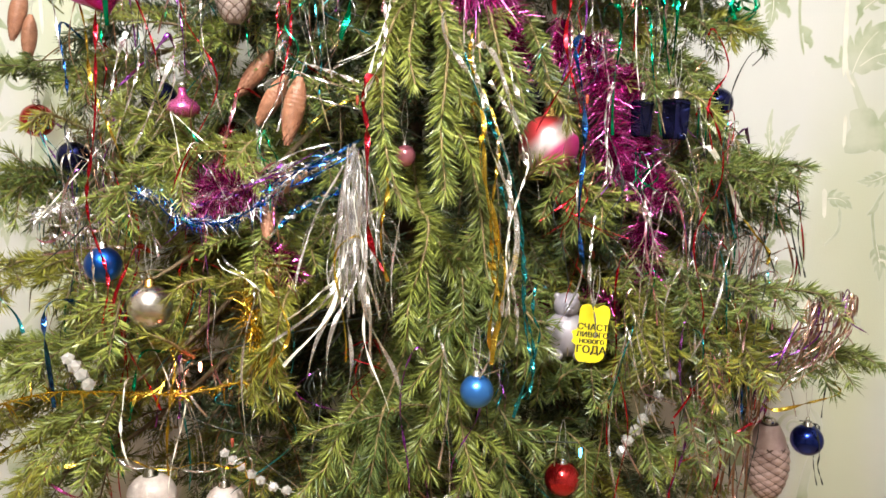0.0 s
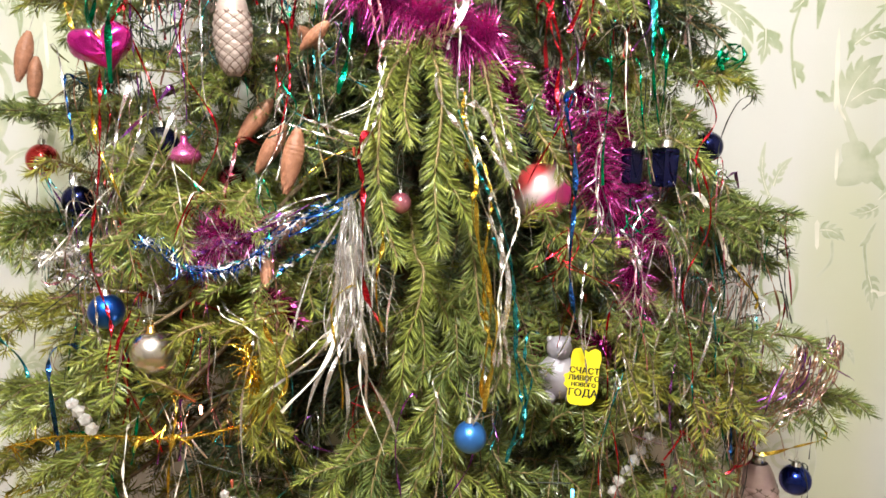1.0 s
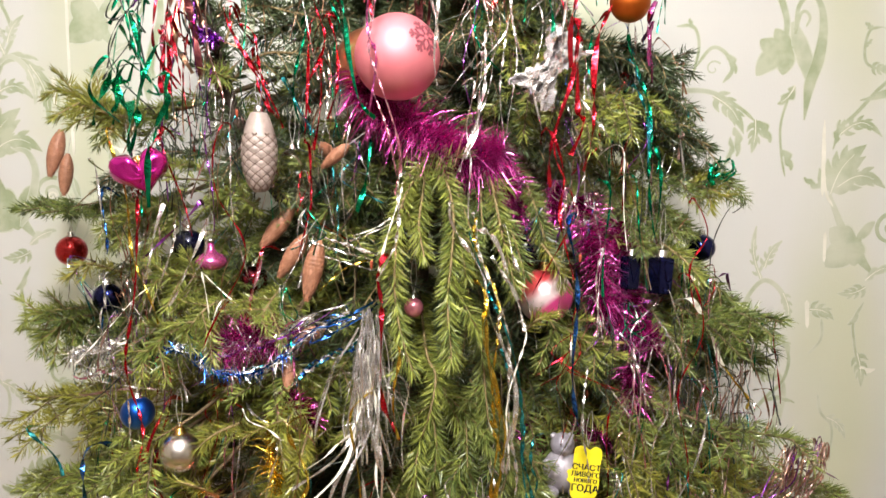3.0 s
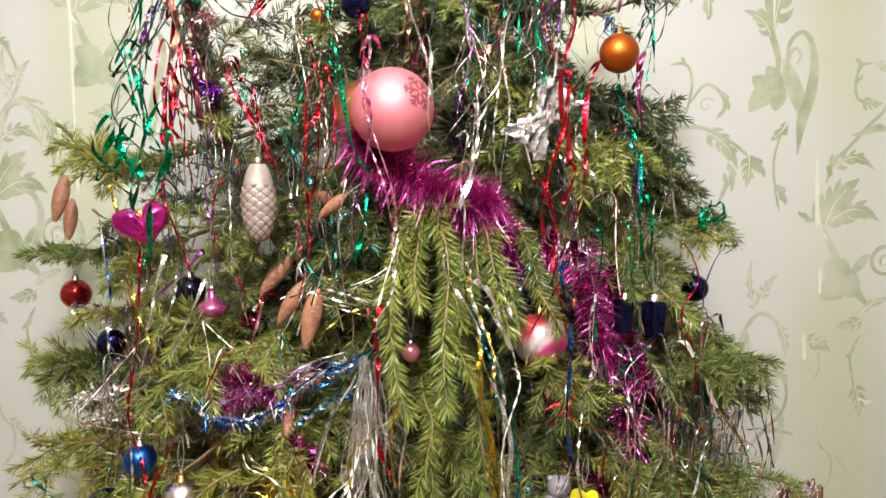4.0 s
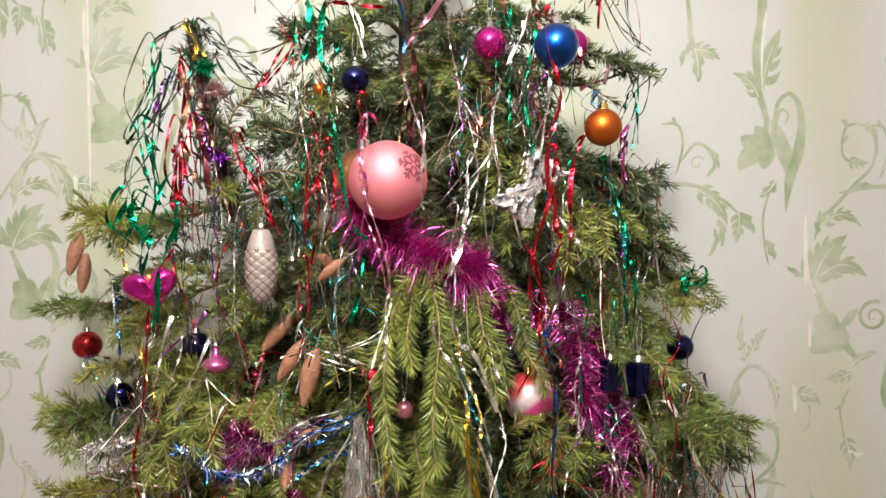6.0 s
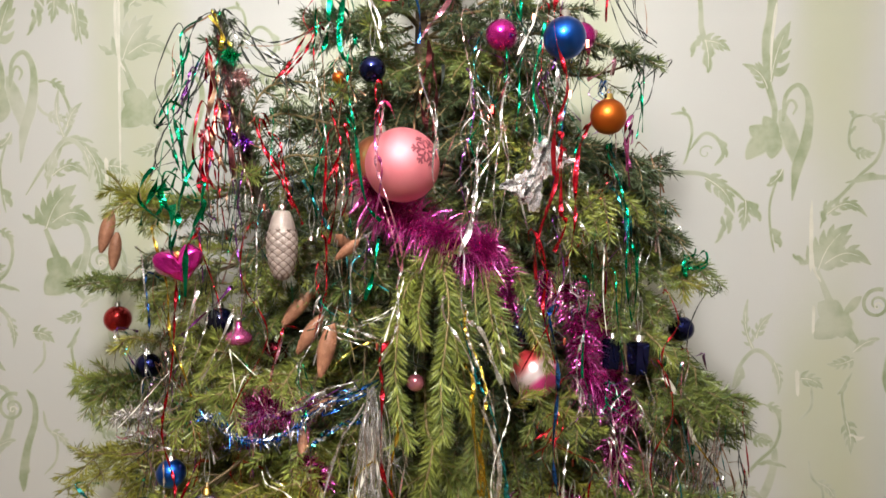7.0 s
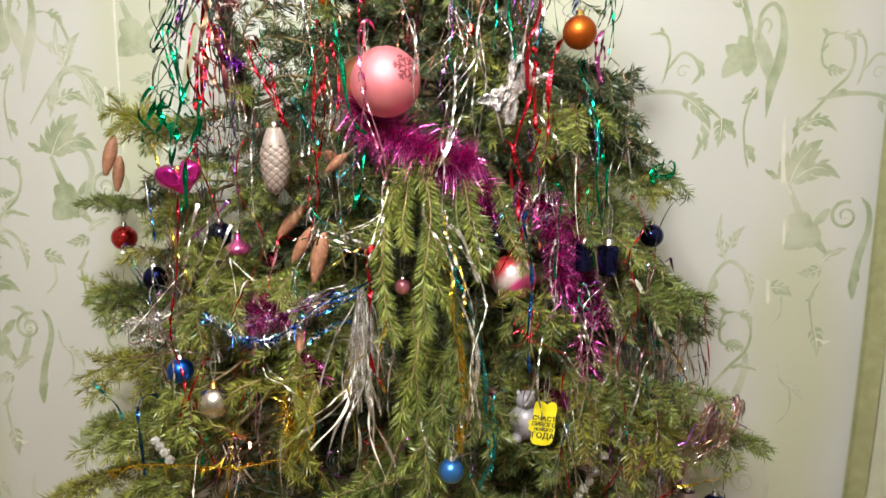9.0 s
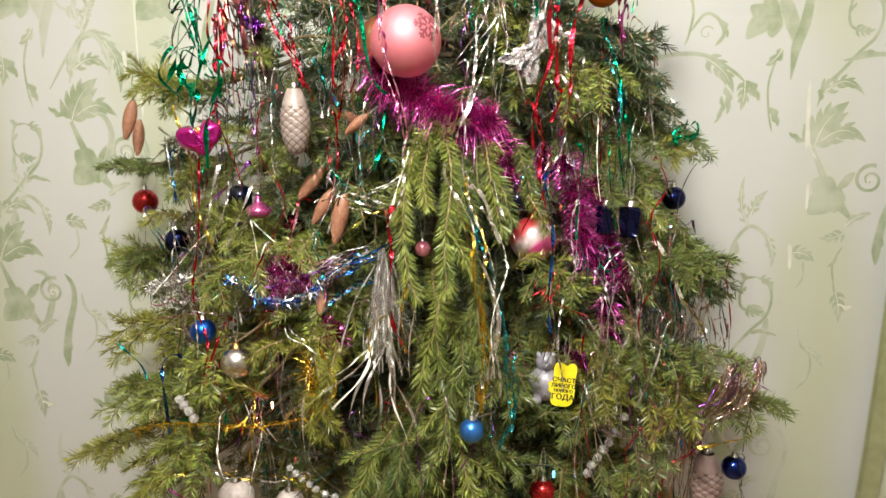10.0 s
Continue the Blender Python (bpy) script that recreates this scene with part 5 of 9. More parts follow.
def heart_ornament(at, size):
    root = hung("heart_ornament", at, "slightly dented magenta foil heart under green strips", "glass ornament", size * 0.42, 0.04)
    n, m = 40, 14
    v, f = [], []
    for i in range(m + 1):
        b = -math.pi / 2 + math.pi * i / m
        for j in range(n):
            t = 2 * math.pi * j / n
            x = 16 * math.sin(t) ** 3
            z = 13 * math.cos(t) - 5 * math.cos(2 * t) - 2 * math.cos(3 * t) - math.cos(4 * t) + 2.5
            k = size / 34 * math.cos(b) ** 0.6 if abs(b) < 1.57 else 0.0
            dent = 1.0 + 0.05 * math.sin(3.1 * t + 4 * b) + 0.04 * math.sin(7.3 * t - 5 * b + 1.0)
            v.append((x * k * dent, math.sin(b) * size * 0.27 * dent, z * k * dent * (1.0 if z > 0 else 0.78)))
    for i in range(m):
        for j in range(n):
            k = (j + 1) % n
            f.append((i * n + j, i * n + k, (i + 1) * n + k, (i + 1) * n + j))
    root.rotation_euler = (radians(8), radians(-14), radians(18))
    mesh_part("heart", arrays("heart", np.array(v), np.array(f)), MAGENTA, root)
    bm = bmesh.new()
    lathe(bm, [(0.005, 0), (0.005, 0.009), (0.003, 0.011), (0, 0.0112)], 14, (0, 0, size * 0.20))
    part("cap", bm, GOLD, root, "gold metal cap")


heart_ornament((-0.381, 0.872, 1.527), 0.074)


def bell_ornament(at, size):
    """A small glass bell: a slim neck, a broad shoulder and a rounded mouth."""
    root = hung("bell_ornament", at, "small bright pink glass bell with a slim neck", "glass ornament", size * 0.62, 0.04)
    bm = bmesh.new()
    r = size / 2
    lathe(bm, [(0.0, r * 1.25), (r * 0.20, r * 1.22), (r * 0.24, r * 0.70), (r * 0.42, r * 0.46), (r * 0.80, r * 0.25), (r * 0.98, r * 0.0), (r, -r * 0.18), (r * 0.90, -r * 0.42), (r * 0.55, -r * 0.62), (0, -r * 0.68)], 28)
    part("bell", bm, paint("bell_pink", (0.62, 0.05, 0.30), (0.80, 0.18, 0.46), 0.24, 0.75), root)
    bm = bmesh.new()
    lathe(bm, [(r * 0.24, r * 1.1), (r * 0.27, r * 1.15), (r * 0.26, r * 1.35), (0, r * 1.38)], 18)
    part("cap", bm, CHROME, root, "slim silver cap")


bell_ornament((-0.333, 0.985, 1.413), 0.044)


def barrel(at, w, h, turn, label, material):
    """A squat glass barrel with raised hoops and a crimped silver crown."""
    root = hung("barrel_ornament", at, label, "glass ornament", h / 2 + 0.008, 0.06, group="blue barrels")
    root.rotation_euler = (0, radians(2), radians(turn))
    bm = bmesh.new()
    r = w / 2
    lathe(bm, [(0, -h / 2), (r * 0.80, -h / 2), (r * 0.88, -h * 0.47), (r * 0.95, -h * 0.2), (r * 0.97, 0), (r * 0.99, h * 0.25), (r * 1.0, h * 0.36), (r * 1.05, h * 0.38), (r * 1.05, h * 0.43), (r * 0.98, h * 0.46), (r * 0.85, h * 0.5), (0, h * 0.5)], 6)
    part("barrel", bm, material, root, smooth=False)
    bm = bmesh.new()
    lathe(bm, [(r * 0.55, 0), (r * 0.6, 0.001), (r * 0.5, 0.003), (r * 0.48, 0.010), (r * 0.3, 0.012), (0, 0.0122)], 18, (0, 0, h / 2 - 0.0005))
    part("crown", bm, CHROME, root, "crimped silver crown")


barrel((0.292, 0.965, 1.395), 0.038, 0.050, 12, "shiny navy blue glass barrel with a silver crown", NAVY)
barrel((0.256, 0.985, 1.397), 0.032, 0.046, 5, "dark navy glass barrel half in shade", BLACKBLUE)


def bear_figure(at, size):
    """A small silvery sitting figure, one plain shape."""
    bm = bmesh.new()
    for x, y, z, r, sz in ((0, 0, 0, 0.30, 1.15), (0, -0.02, 0.42, 0.19, 1.0), (-0.13, 0.03, 0.545, 0.055, 1.0), (0.13, 0.03, 0.545, 0.055, 1.0), (-0.20, -0.18, -0.28, 0.13, 0.8),
                           (0.20, -0.18, -0.28, 0.13, 0.8), (-0.25, -0.1, 0.1, 0.09, 1.5), (0.25, -0.1, 0.1, 0.09, 1.5), (0, -0.18, 0.39, 0.08, 0.8)):
        bmesh.ops.create_uvsphere(bm, u_segments=24, v_segments=16, radius=r * size,
                                  matrix=Matrix.Translation((x * size, y * size, z * size)) @ Matrix.Diagonal((1, 1, sz, 1)))
    ob = part("bear_figure", bm, surface("figure_silver", (0.29, 0.27, 0.32), (0.47, 0.44, 0.49), 30, 0.42, 0.25, coat=0.3, bump=0.1))
    ob.location = at
    tagged(ob, "small silvery sitting bear figure on a bough", "figurine")


bear_figure((0.158, 0.952, 1.124), 0.088)


# the yellow greeting tag
tag = hung("greeting_tag", (0.186, 0.925, 1.130), "yellow mitten-shaped card tag with black lettering", "tag", 0.036, 0.05)
tag.rotation_euler = (radians(-4), radians(4), radians(-6))
bm = bmesh.new()
# a mitten: two bumps at the top, a thumb at one side
outline = [(0.15, 0.87), (-0.15, 0.97), (-0.5, 1.0), (-0.85, 0.86), (-0.9, 0.3), (-0.97, 0.12), (-1.2, 0.06), (-1.36, -0.08), (-1.34, -0.25), (-1.08, -0.38), (-0.96, -0.46),
           (-0.97, -0.75), (-0.8, -0.95), (-0.35, -1.0), (0.3, -0.98), (0.7, -0.86), (0.87, -0.6), (0.93, -0.2), (0.9, 0.3), (0.99, 0.7), (0.86, 0.95), (0.5, 1.0), (0.15, 0.87)]
edge = [(p[0] * 0.0200, p[2] * 0.0365) for p in smooth_line([(x, 0.0, z) for x, z in outline], 81)[:-1]]
fr = [bm.verts.new((x, -0.0008, z)) for x, z in edge]
bk = [bm.verts.new((x, 0.0008, z)) for x, z in edge]
bm.faces.new(fr)
bm.faces.new(bk[::-1])
for i in range(len(edge)):
    k = (i + 1) % len(edge)
    bm.faces.new((fr[i], bk[i], bk[k], fr[k]))
part("card", bm, surface("card_yellow", (0.80, 0.66, 0.01), (0.88, 0.76, 0.03), 60, 0.45), tag, smooth=False)
INK = surface("ink_black", (0.01, 0.01, 0.01), (0.02, 0.02, 0.02), 50, 0.6)
for text, z, size in (("СЧАСТ", 0.0046, 0.0110), ("ЛИВОГО", -0.0045, 0.0094), ("НОВОГО", -0.0124, 0.0074), ("ГОДА", -0.0246, 0.0132)):
    cu = bpy.data.curves.new("lettering", "FONT")
    cu.body, cu.size, cu.align_x, cu.extrude = text, size, "CENTER", 0.0002
    ob = new("lettering", cu)
    dg = bpy.context.evaluated_depsgraph_get()
    me = bpy.data.meshes.new_from_object(ob.evaluated_get(dg))
    bpy.data.objects.remove(ob)
    me.materials.clear()
    bm = bmesh.new()
    for shift in (-0.0004, 0.0, 0.0004):
        me.transform(Matrix.Translation((shift, 0, 0)))
        bm.from_mesh(me)
        me.transform(Matrix.Translation((-shift, 0, 0.00006)))
    bm.to_mesh(me)
    bm.free()
    lt = mesh_part("lettering", me, INK, tag, "black capital letters", smooth=False)
    lt.location, lt.rotation_euler = (0, -0.0013, z), (radians(90), 0, 0)


# strings of faceted beads
CRYSTAL = surface("bead_pearl_clear", (0.62, 0.60, 0.58), (0.88, 0.86, 0.84), 60, 0.08, 0.0, coat=0.8)
CRYSTAL.node_tree.nodes["Principled BSDF"].inputs["Transmission Weight"].default_value = 0.55


def bead_string(points, count, d, label):
    line = smooth_line(points, 60)
    root = empty("bead_string", line[0])
    tagged(root, label, "bead garland")
    local = line - line[0]
    tube("cord", [tuple(p) for p in local[::6]] + [tuple(local[-1])], 0.0005, THREAD, root, 40, 4)
    bm = bmesh.new()
    bmesh.ops.create_icosphere(bm, subdivisions=1, radius=d / 2)
    me = bpy.data.meshes.new("bead")
    bm.to_mesh(me)
    bm.free()
    me.materials.append(CRYSTAL)
    for i in range(count):
        b = new("bead", me)
        b.parent = root
        q = local[int(i * 59 / max(1, count - 1))]
        b.location = q
        b.rotation_euler = (i * 1.3, i * 0.7, i)
        b.scale = (1, 1, 0.92)


bead_string([(0.286, 0.93, 1.075), (0.268, 0.93, 1.041), (0.259, 0.93, 1.025), (0.248, 0.93, 1.008), (0.237, 0.93, 0.992), (0.229, 0.93, 0.976)], 7, 0.018, "string of clear and white faceted beads on needles")
bead_string([(-0.437, 0.862, 1.115), (-0.425, 0.860, 1.101), (-0.412, 0.855, 1.086)], 4, 0.018, "short string of clear faceted beads")
bead_string([(-0.27, 0.90, 0.985), (-0.24, 0.88, 0.972), (-0.21, 0.875, 0.955), (-0.17, 0.87, 0.945)], 8, 0.014, "string of clear beads low on the tree")
bead_string([(-0.06, 0.86, 0.93), (-0.02, 0.85, 0.945), (0.03, 0.85, 0.955)], 9, 0.009, "string of small clear beads low on the tree")


# crumpled silver foil sweet wrapper
bm = bmesh.new()
bmesh.ops.create_grid(bm, x_segments=18, y_segments=22, size=0.5)
for v in bm.verts:
    x, y = v.co.x, v.co.y
    pinch = 0.35 + 0.65 * abs(y * 2) ** 1.2
    v.co = Vector((x * 0.065 * pinch, 0.012 * noise.noise(Vector((x * 9, y * 9, 1))) + 0.010 * math.sin(x * 26) * pinch, y * 0.085)) + 0.006 * noise.noise_vector(Vector((x * 14, y * 14, 5)))
bmesh.ops.solidify(bm, geom=bm.faces[:], thickness=0.0004)
wrap = part("sweet_wrapper", bm, FOIL["silver"], smooth=False)
wrap.scale = (1.2, 1.2, 1.2)
wrap.location, wrap.rotation_euler = (0.133, 0.935, 1.672), (0, radians(35), radians(15))
tagged(wrap, "crumpled silver foil sweet wrapper hung as ornament", "ornament")


# ---- tinsel ----
def ribbon(points, colour, width, n=0, label="", turn=0.0):
    """A strip of metallic film through a few points, slightly twisted and waved."""
    ln = float(np.sum(np.linalg.norm(np.diff(np.array(points), axis=0), axis=1)))
    n = max(8, int(ln / 0.005))
    line = smooth_line(points, n)
    s = np.linspace(0, 1, n)
    ph = rng.uniform(0, 6.28, 4)
    amp = min(0.006, 0.03 * ln)
    line = line + np.c_[np.sin(s * ln * 38 + ph[0]), np.sin(s * ln * 31 + ph[1]), 0 * s] * amp
    t, u, v = frames_along(line)
    base = np.array([1.0, 0.0, 0.0]) * np.ones((n, 1))
    a = base - t * np.sum(base * t, axis=1)[:, None]
    bad = np.linalg.norm(a, axis=1) < 0.2
    a[bad] = v[bad]
    a /= np.linalg.norm(a, axis=1)[:, None]
    b = np.cross(t, a)
    turn = turn or (rng.uniform(50, 150) if width < 0.0045 else rng.uniform(25, 70))
    tw = ph[2] + s * ln * turn + 0.6 * np.sin(s * ln * 70 + ph[3])
    side = a * np.cos(tw)[:, None] + b * np.sin(tw)[:, None]
    flat = np.cross(t, side)
    w = (1.2 if width >= 0.004 else 0.98) * width / 2 * (0.75 + 0.25 * np.sin(s * ln * 60 + ph[1]))
    th = 0.00018
    ring = np.stack([line + side * w[:, None] + flat * th, line - side * w[:, None] + flat * th, line - side * w[:, None] - flat * th, line + side * w[:, None] - flat * th], axis=1)
    verts = ring.reshape(-1, 3)
    i, j = np.meshgrid(np.arange(n - 1), np.arange(4), indexing="ij")
    k = (j + 1) % 4
    faces = np.stack([i * 4 + j, i * 4 + k, (i + 1) * 4 + k, (i + 1) * 4 + j], axis=-1).reshape(-1, 4)
    ends = np.array([[0, 1, 2, 3], [4 * n - 1, 4 * n - 2, 4 * n - 3, 4 * n - 4]])
    ob = mesh_part("tinsel_strip", arrays("tinsel_strip", verts, np.vstack([faces, ends])), FOIL[colour], smooth=False)
    words = {"white": "cream white satin strip", "black": "dark thin tinsel strand", "brown": "brownish thin tinsel strand", "maroon": "dark wine red tinsel strip"}.get(colour, "shiny " + colour + " metallic tinsel strip")
    return tagged(ob, label or words + " hanging over the spruce twigs", "tinsel", "tinsel strips")


def strip_of(root, points, colour, width, turn=0.0):
    """A strip that is a part of a bunch, a chain or a tassel."""
    strip = ribbon(points, colour, width, turn=turn)
    strip.name = "strip"
    for key in ("label", "category", "group"):
        del strip[key]
    strip.parent = root
    return strip


def fluff(points, radius, colour, count, label, name="tinsel_garland", spread=0.25, width=0.0016):
    """A fluffy garland: a wire with many short film fibres standing out from it."""
    line = smooth_line(points, 60)
    root = empty(name, line[0])
    tagged(root, label, "tinsel garland")
    line = line - line[0]
    v, f = tube_arrays(line, np.full(60, 0.0012), 6)
    mesh_part("wire", arrays("wire", v, f), FOIL[colour], root)
    t, u, w = frames_along(line)
    i = rng.integers(0, 60, count)
    phi = rng.uniform(0, 2 * np.pi, count)
    d = u[i] * np.cos(phi)[:, None] + w[i] * np.sin(phi)[:, None] + t[i] * rng.normal(0, spread, (count, 1))
    d[:, 2] -= 0.25
    d /= np.linalg.norm(d, axis=1)[:, None]
    ln = radius * rng.uniform(0.35, 1.2, count)
    base = line[i] + t[i] * rng.uniform(-0.002, 0.002, (count, 1))
    a = np.cross(d, rng.normal(size=(count, 3)))
    a /= np.linalg.norm(a, axis=1)[:, None]
    c = np.cross(a, d) * 0.0003
    a = a * (width / 2)
    bend = rng.normal(0, 0.12, (count, 3)) * ln[:, None]
    mid, tip = base + d * ln[:, None] * 0.55 + bend * 0.4, base + d * ln[:, None] + bend
    tip[:, 2] -= 0.2 * ln
    verts = np.stack([base - a, base + a, base + c, mid - a, mid + a, mid + c, tip], axis=1).reshape(-1, 3)
    k = np.arange(count)[:, None] * 7
    quads = [[0, 1, 4, 3], [1, 2, 5, 4], [2, 0, 3, 5]]
    tris = [[3, 4, 6, 6], [4, 5, 6, 6], [5, 3, 6, 6]]
    fq = np.stack([k + [q] for q in quads], axis=1).reshape(-1, 4)
    ft = np.stack([k + [q[:3]] for q in tris], axis=1).reshape(-1, 3)
    ftri = np.vstack([fq[:, [0, 1, 2]], fq[:, [0, 2, 3]], ft])
    ob = mesh_part("fibre_fringe", arrays("fibre_fringe", verts, ftri), FOIL[colour], root, smooth=False)
    ob["kind"] = "stuff"
    return root


fluff([(-0.115, 0.97, 1.672), (-0.100, 0.955, 1.630), (-0.062, 0.945, 1.607), (-0.010, 0.935, 1.578), (0.03, 0.94, 1.555), (0.068, 0.955, 1.565)], 0.054, "magenta", 2500, "thick fluffy magenta tinsel garland beneath the pink ball")
fluff([(0.068, 0.96, 1.56), (0.086, 0.98, 1.52), (0.095, 1.0, 1.48), (0.098, 1.0, 1.44)], 0.034, "magenta", 900, "fluffy magenta tinsel garland running between boughs")
fluff([(0.152, 1.0, 1.525), (0.15, 1.0, 1.49), (0.155, 1.02, 1.45)], 0.018, "magenta", 700, "thin magenta tinsel garland end")
fluff([(0.185, 1.02, 1.50), (0.196, 1.0, 1.47), (0.212, 0.995, 1.40), (0.228, 1.0, 1.34), (0.27, 1.02, 1.31)], 0.040, "magenta", 1500, "thick fluffy magenta tinsel garland hanging in a loop")
fluff([(0.242, 1.02, 1.47), (0.250, 1.01, 1.42), (0.262, 1.01, 1.36), (0.268, 1.02, 1.31)], 0.036, "magenta", 1100, "thick fluffy magenta tinsel garland behind the blue boxes")
fluff([(0.262, 1.01, 1.335), (0.285, 1.0, 1.31), (0.290, 1.0, 1.285)], 0.030, "magenta", 600, "fluffy magenta tinsel garland under the blue barrels")
fluff([(0.260, 1.0, 1.262), (0.265, 0.995, 1.23), (0.275, 1.0, 1.195)], 0.034, "magenta", 520, "fluffy magenta tinsel garland end")
fluff([(0.115, 1.0, 1.14), (0.14, 1.02, 1.16), (0.24, 1.01, 1.155)], 0.034, "magenta", 800, "fluffy magenta tinsel garland behind the silver figure")
fluff([(-0.315, 0.955, 1.300), (-0.27, 0.945, 1.318), (-0.205, 0.935, 1.322)], 0.048, "magenta", 620, "fluffy magenta and lilac tinsel tuft")
fluff([(-0.33, 0.955, 1.29), (-0.27, 0.94, 1.30), (-0.20, 0.93, 1.325)], 0.036, "magenta", 420, "pink tinsel strands mixed with silver", spread=1.2)
fluff([(-0.32, 0.95, 1.30), (-0.25, 0.935, 1.31), (-0.18, 0.92, 1.34)], 0.036, "silver", 260, "loose silver tinsel strands on twigs", spread=1.4)
fluff([(-0.225, 0.92, 1.238), (-0.195, 0.915, 1.225), (-0.18, 0.915, 1.20)], 0.022, "magenta", 800, "small fluffy magenta tinsel tuft")
fluff([(-0.56, 1.03, 1.265), (-0.52, 1.02, 1.28), (-0.48, 1.0, 1.285)], 0.024, "silver", 260, "tangled silver tinsel wound on twigs", spread=0.9, width=0.0018)
fluff([(-0.350, 1.02, 1.736), (-0.328, 1.01, 1.722)], 0.014, "purple", 350, "small purple tinsel tuft on a twig", spread=0.6)
fluff([(-0.36, 1.04, 1.84), (-0.335, 1.03, 1.825)], 0.022, "rose", 260, "small rosy tinsel tuft on an upright twig", spread=0.6)
fluff([(-0.385, 1.035, 1.90), (-0.368, 1.035, 1.82), (-0.355, 1.035, 1.74), (-0.335, 1.04, 1.66)], 0.018, "maroon", 520, "dark wine red tinsel wound round an upright twig", spread=1.6, width=0.0026)
fluff([(-0.368, 1.02, 1.868), (-0.348, 1.015, 1.862)], 0.016, "green", 220, "green tinsel tuft near the treetop", spread=0.6)

# glittering chains of twisted film
def chain(points, colours, label, width=0.004):
    """A swag of several film strips wound round one another."""
    root = empty("foil_chain", points[0])
    tagged(root, label, "tinsel chain")
    base = smooth_line(points, 26) - np.array(points[0])
    for i, colour in enumerate(colours):
        a = np.linspace(0, 18, 26) + i * 2.1
        line = base + np.c_[0.2 * np.sin(a), np.cos(a), np.sin(a)] * 0.005
        strip = ribbon([tuple(p) for p in line], colour, width)
        strip.name = "strip"
        for key in ("label", "category", "group"):
            del strip[key]
        strip.parent = root


swag = [(-0.368, 0.90, 1.303), (-0.335, 0.90, 1.304), (-0.309, 0.90, 1.277), (-0.268, 0.90, 1.270), (-0.227, 0.90, 1.287), (-0.178, 0.90, 1.327), (-0.124, 0.89, 1.352)]
chain(swag, ("blue", "silver", "teal", "silver"), "glittering blue and silver foil chain swagged between twigs", 0.0028)
fluff(swag, 0.020, "silver", 260, "loose silver fibres along the blue foil chain", spread=1.6, width=0.0015)
fluff(swag, 0.022, "blue", 240, "loose blue fibres along the blue foil chain", spread=1.6, width=0.0015)
chain([(-0.20, 0.90, 1.262), (-0.165, 0.89, 1.290), (-0.123, 0.885, 1.312)], ("blue", "teal", "silver"), "blue foil chain end beside the tassel")
chain([(-0.33, 0.93, 1.29), (-0.276, 0.92, 1.298), (-0.238, 0.91, 1.312), (-0.19, 0.90, 1.345)], ("purple", "silver", "pink"), "lilac and silver foil chain over twigs")
fluff([(-0.525, 0.87, 1.058), (-0.457, 0.86, 1.075), (-0.364, 0.855, 1.077), (-0.304, 0.855, 1.075), (-0.230, 0.86, 1.089)], 0.022, "gold", 170, "thin glittering gold tinsel garland laid along a bough", spread=1.6, width=0.0022)
fluff([(-0.235, 0.90, 1.205), (-0.225, 0.868, 1.165), (-0.205, 0.86, 1.11)], 0.030, "gold", 260, "loose golden tinsel threads over golden yellow twigs", spread=1.3)
chain([(-0.401, 0.88, 0.983), (-0.318, 0.875, 0.976), (-0.240, 0.87, 0.987), (-0.227, 0.87, 0.965)], ("gold", "silver"), "gold foil chain low on the tree", 0.003)
chain([(-0.60, 1.05, 1.27), (-0.547, 1.02, 1.276), (-0.503, 1.0, 1.284), (-0.46, 0.99, 1.30)], ("silver", "silver", "silver", "white"), "silver foil chain wound round a bough")
chain([(-0.55, 1.03, 1.235), (-0.49, 1.0, 1.25), (-0.42, 0.97, 1.262)], ("silver", "pink", "silver"), "silver foil chain along a bough")

# the silver tassel of long strips
tassel = empty("silver_tassel", (-0.098, 0.865, 1.335))
tagged(tassel, "silver foil tassel with long loose strips", "tinsel")
for i in range(60):
    ln = rng.uniform(0.06, 0.15)
    x, y = rng.normal(-0.004, 0.014), rng.normal(0, 0.009)
    strip_of(tassel, [(0.3 * x, 0.4 * y, rng.uniform(-0.01, 0.03)), (0.8 * x, y - 0.004, -0.04), (x + rng.normal(0, 0.003), y - 0.008, -0.6 * ln - 0.03), (1.1 * x + rng.normal(0, 0.005), y - 0.012, -ln - 0.03)], "silver", rng.uniform(0.0018, 0.0032), rng.uniform(8, 60))
for i, (dx, dz) in enumerate(((-0.092, -0.195), (-0.078, -0.222), (-0.060, -0.235), (-0.016, -0.262), (0.030, -0.272), (0.046, -0.258), (-0.038, -0.235), (-0.085, -0.170), (0.024, -0.235))):
    strip_of(tassel, [(0.1 * dx, 0.0, -0.03), (0.16 * dx, -0.016, -0.115), (0.5 * dx, -0.024, 0.5 * dz - 0.055), (dx, -0.030, dz)], "white" if i % 3 == 1 else "silver", 0.0044, 5.0)
# fine curled fibres that stand off beside it
for i in range(16):
    side = 1 if i % 3 else -1
    a, b, q = rng.uniform(0.02, 0.055), rng.uniform(-0.03, 0.05), rng.uniform(-0.13, -0.04)
    strip_of(tassel, [(0.0, 0.0, q), (side * a * 0.5, rng.uniform(-0.02, 0.01), q + b * rng.uniform(0.4, 0.9)), (side * a, -0.010, q + b * 0.55 - 0.01), (side * a * rng.uniform(1.0, 1.3), -0.012, q + b * 0.3 - rng.uniform(0.01, 0.04))], "silver", 0.0011)


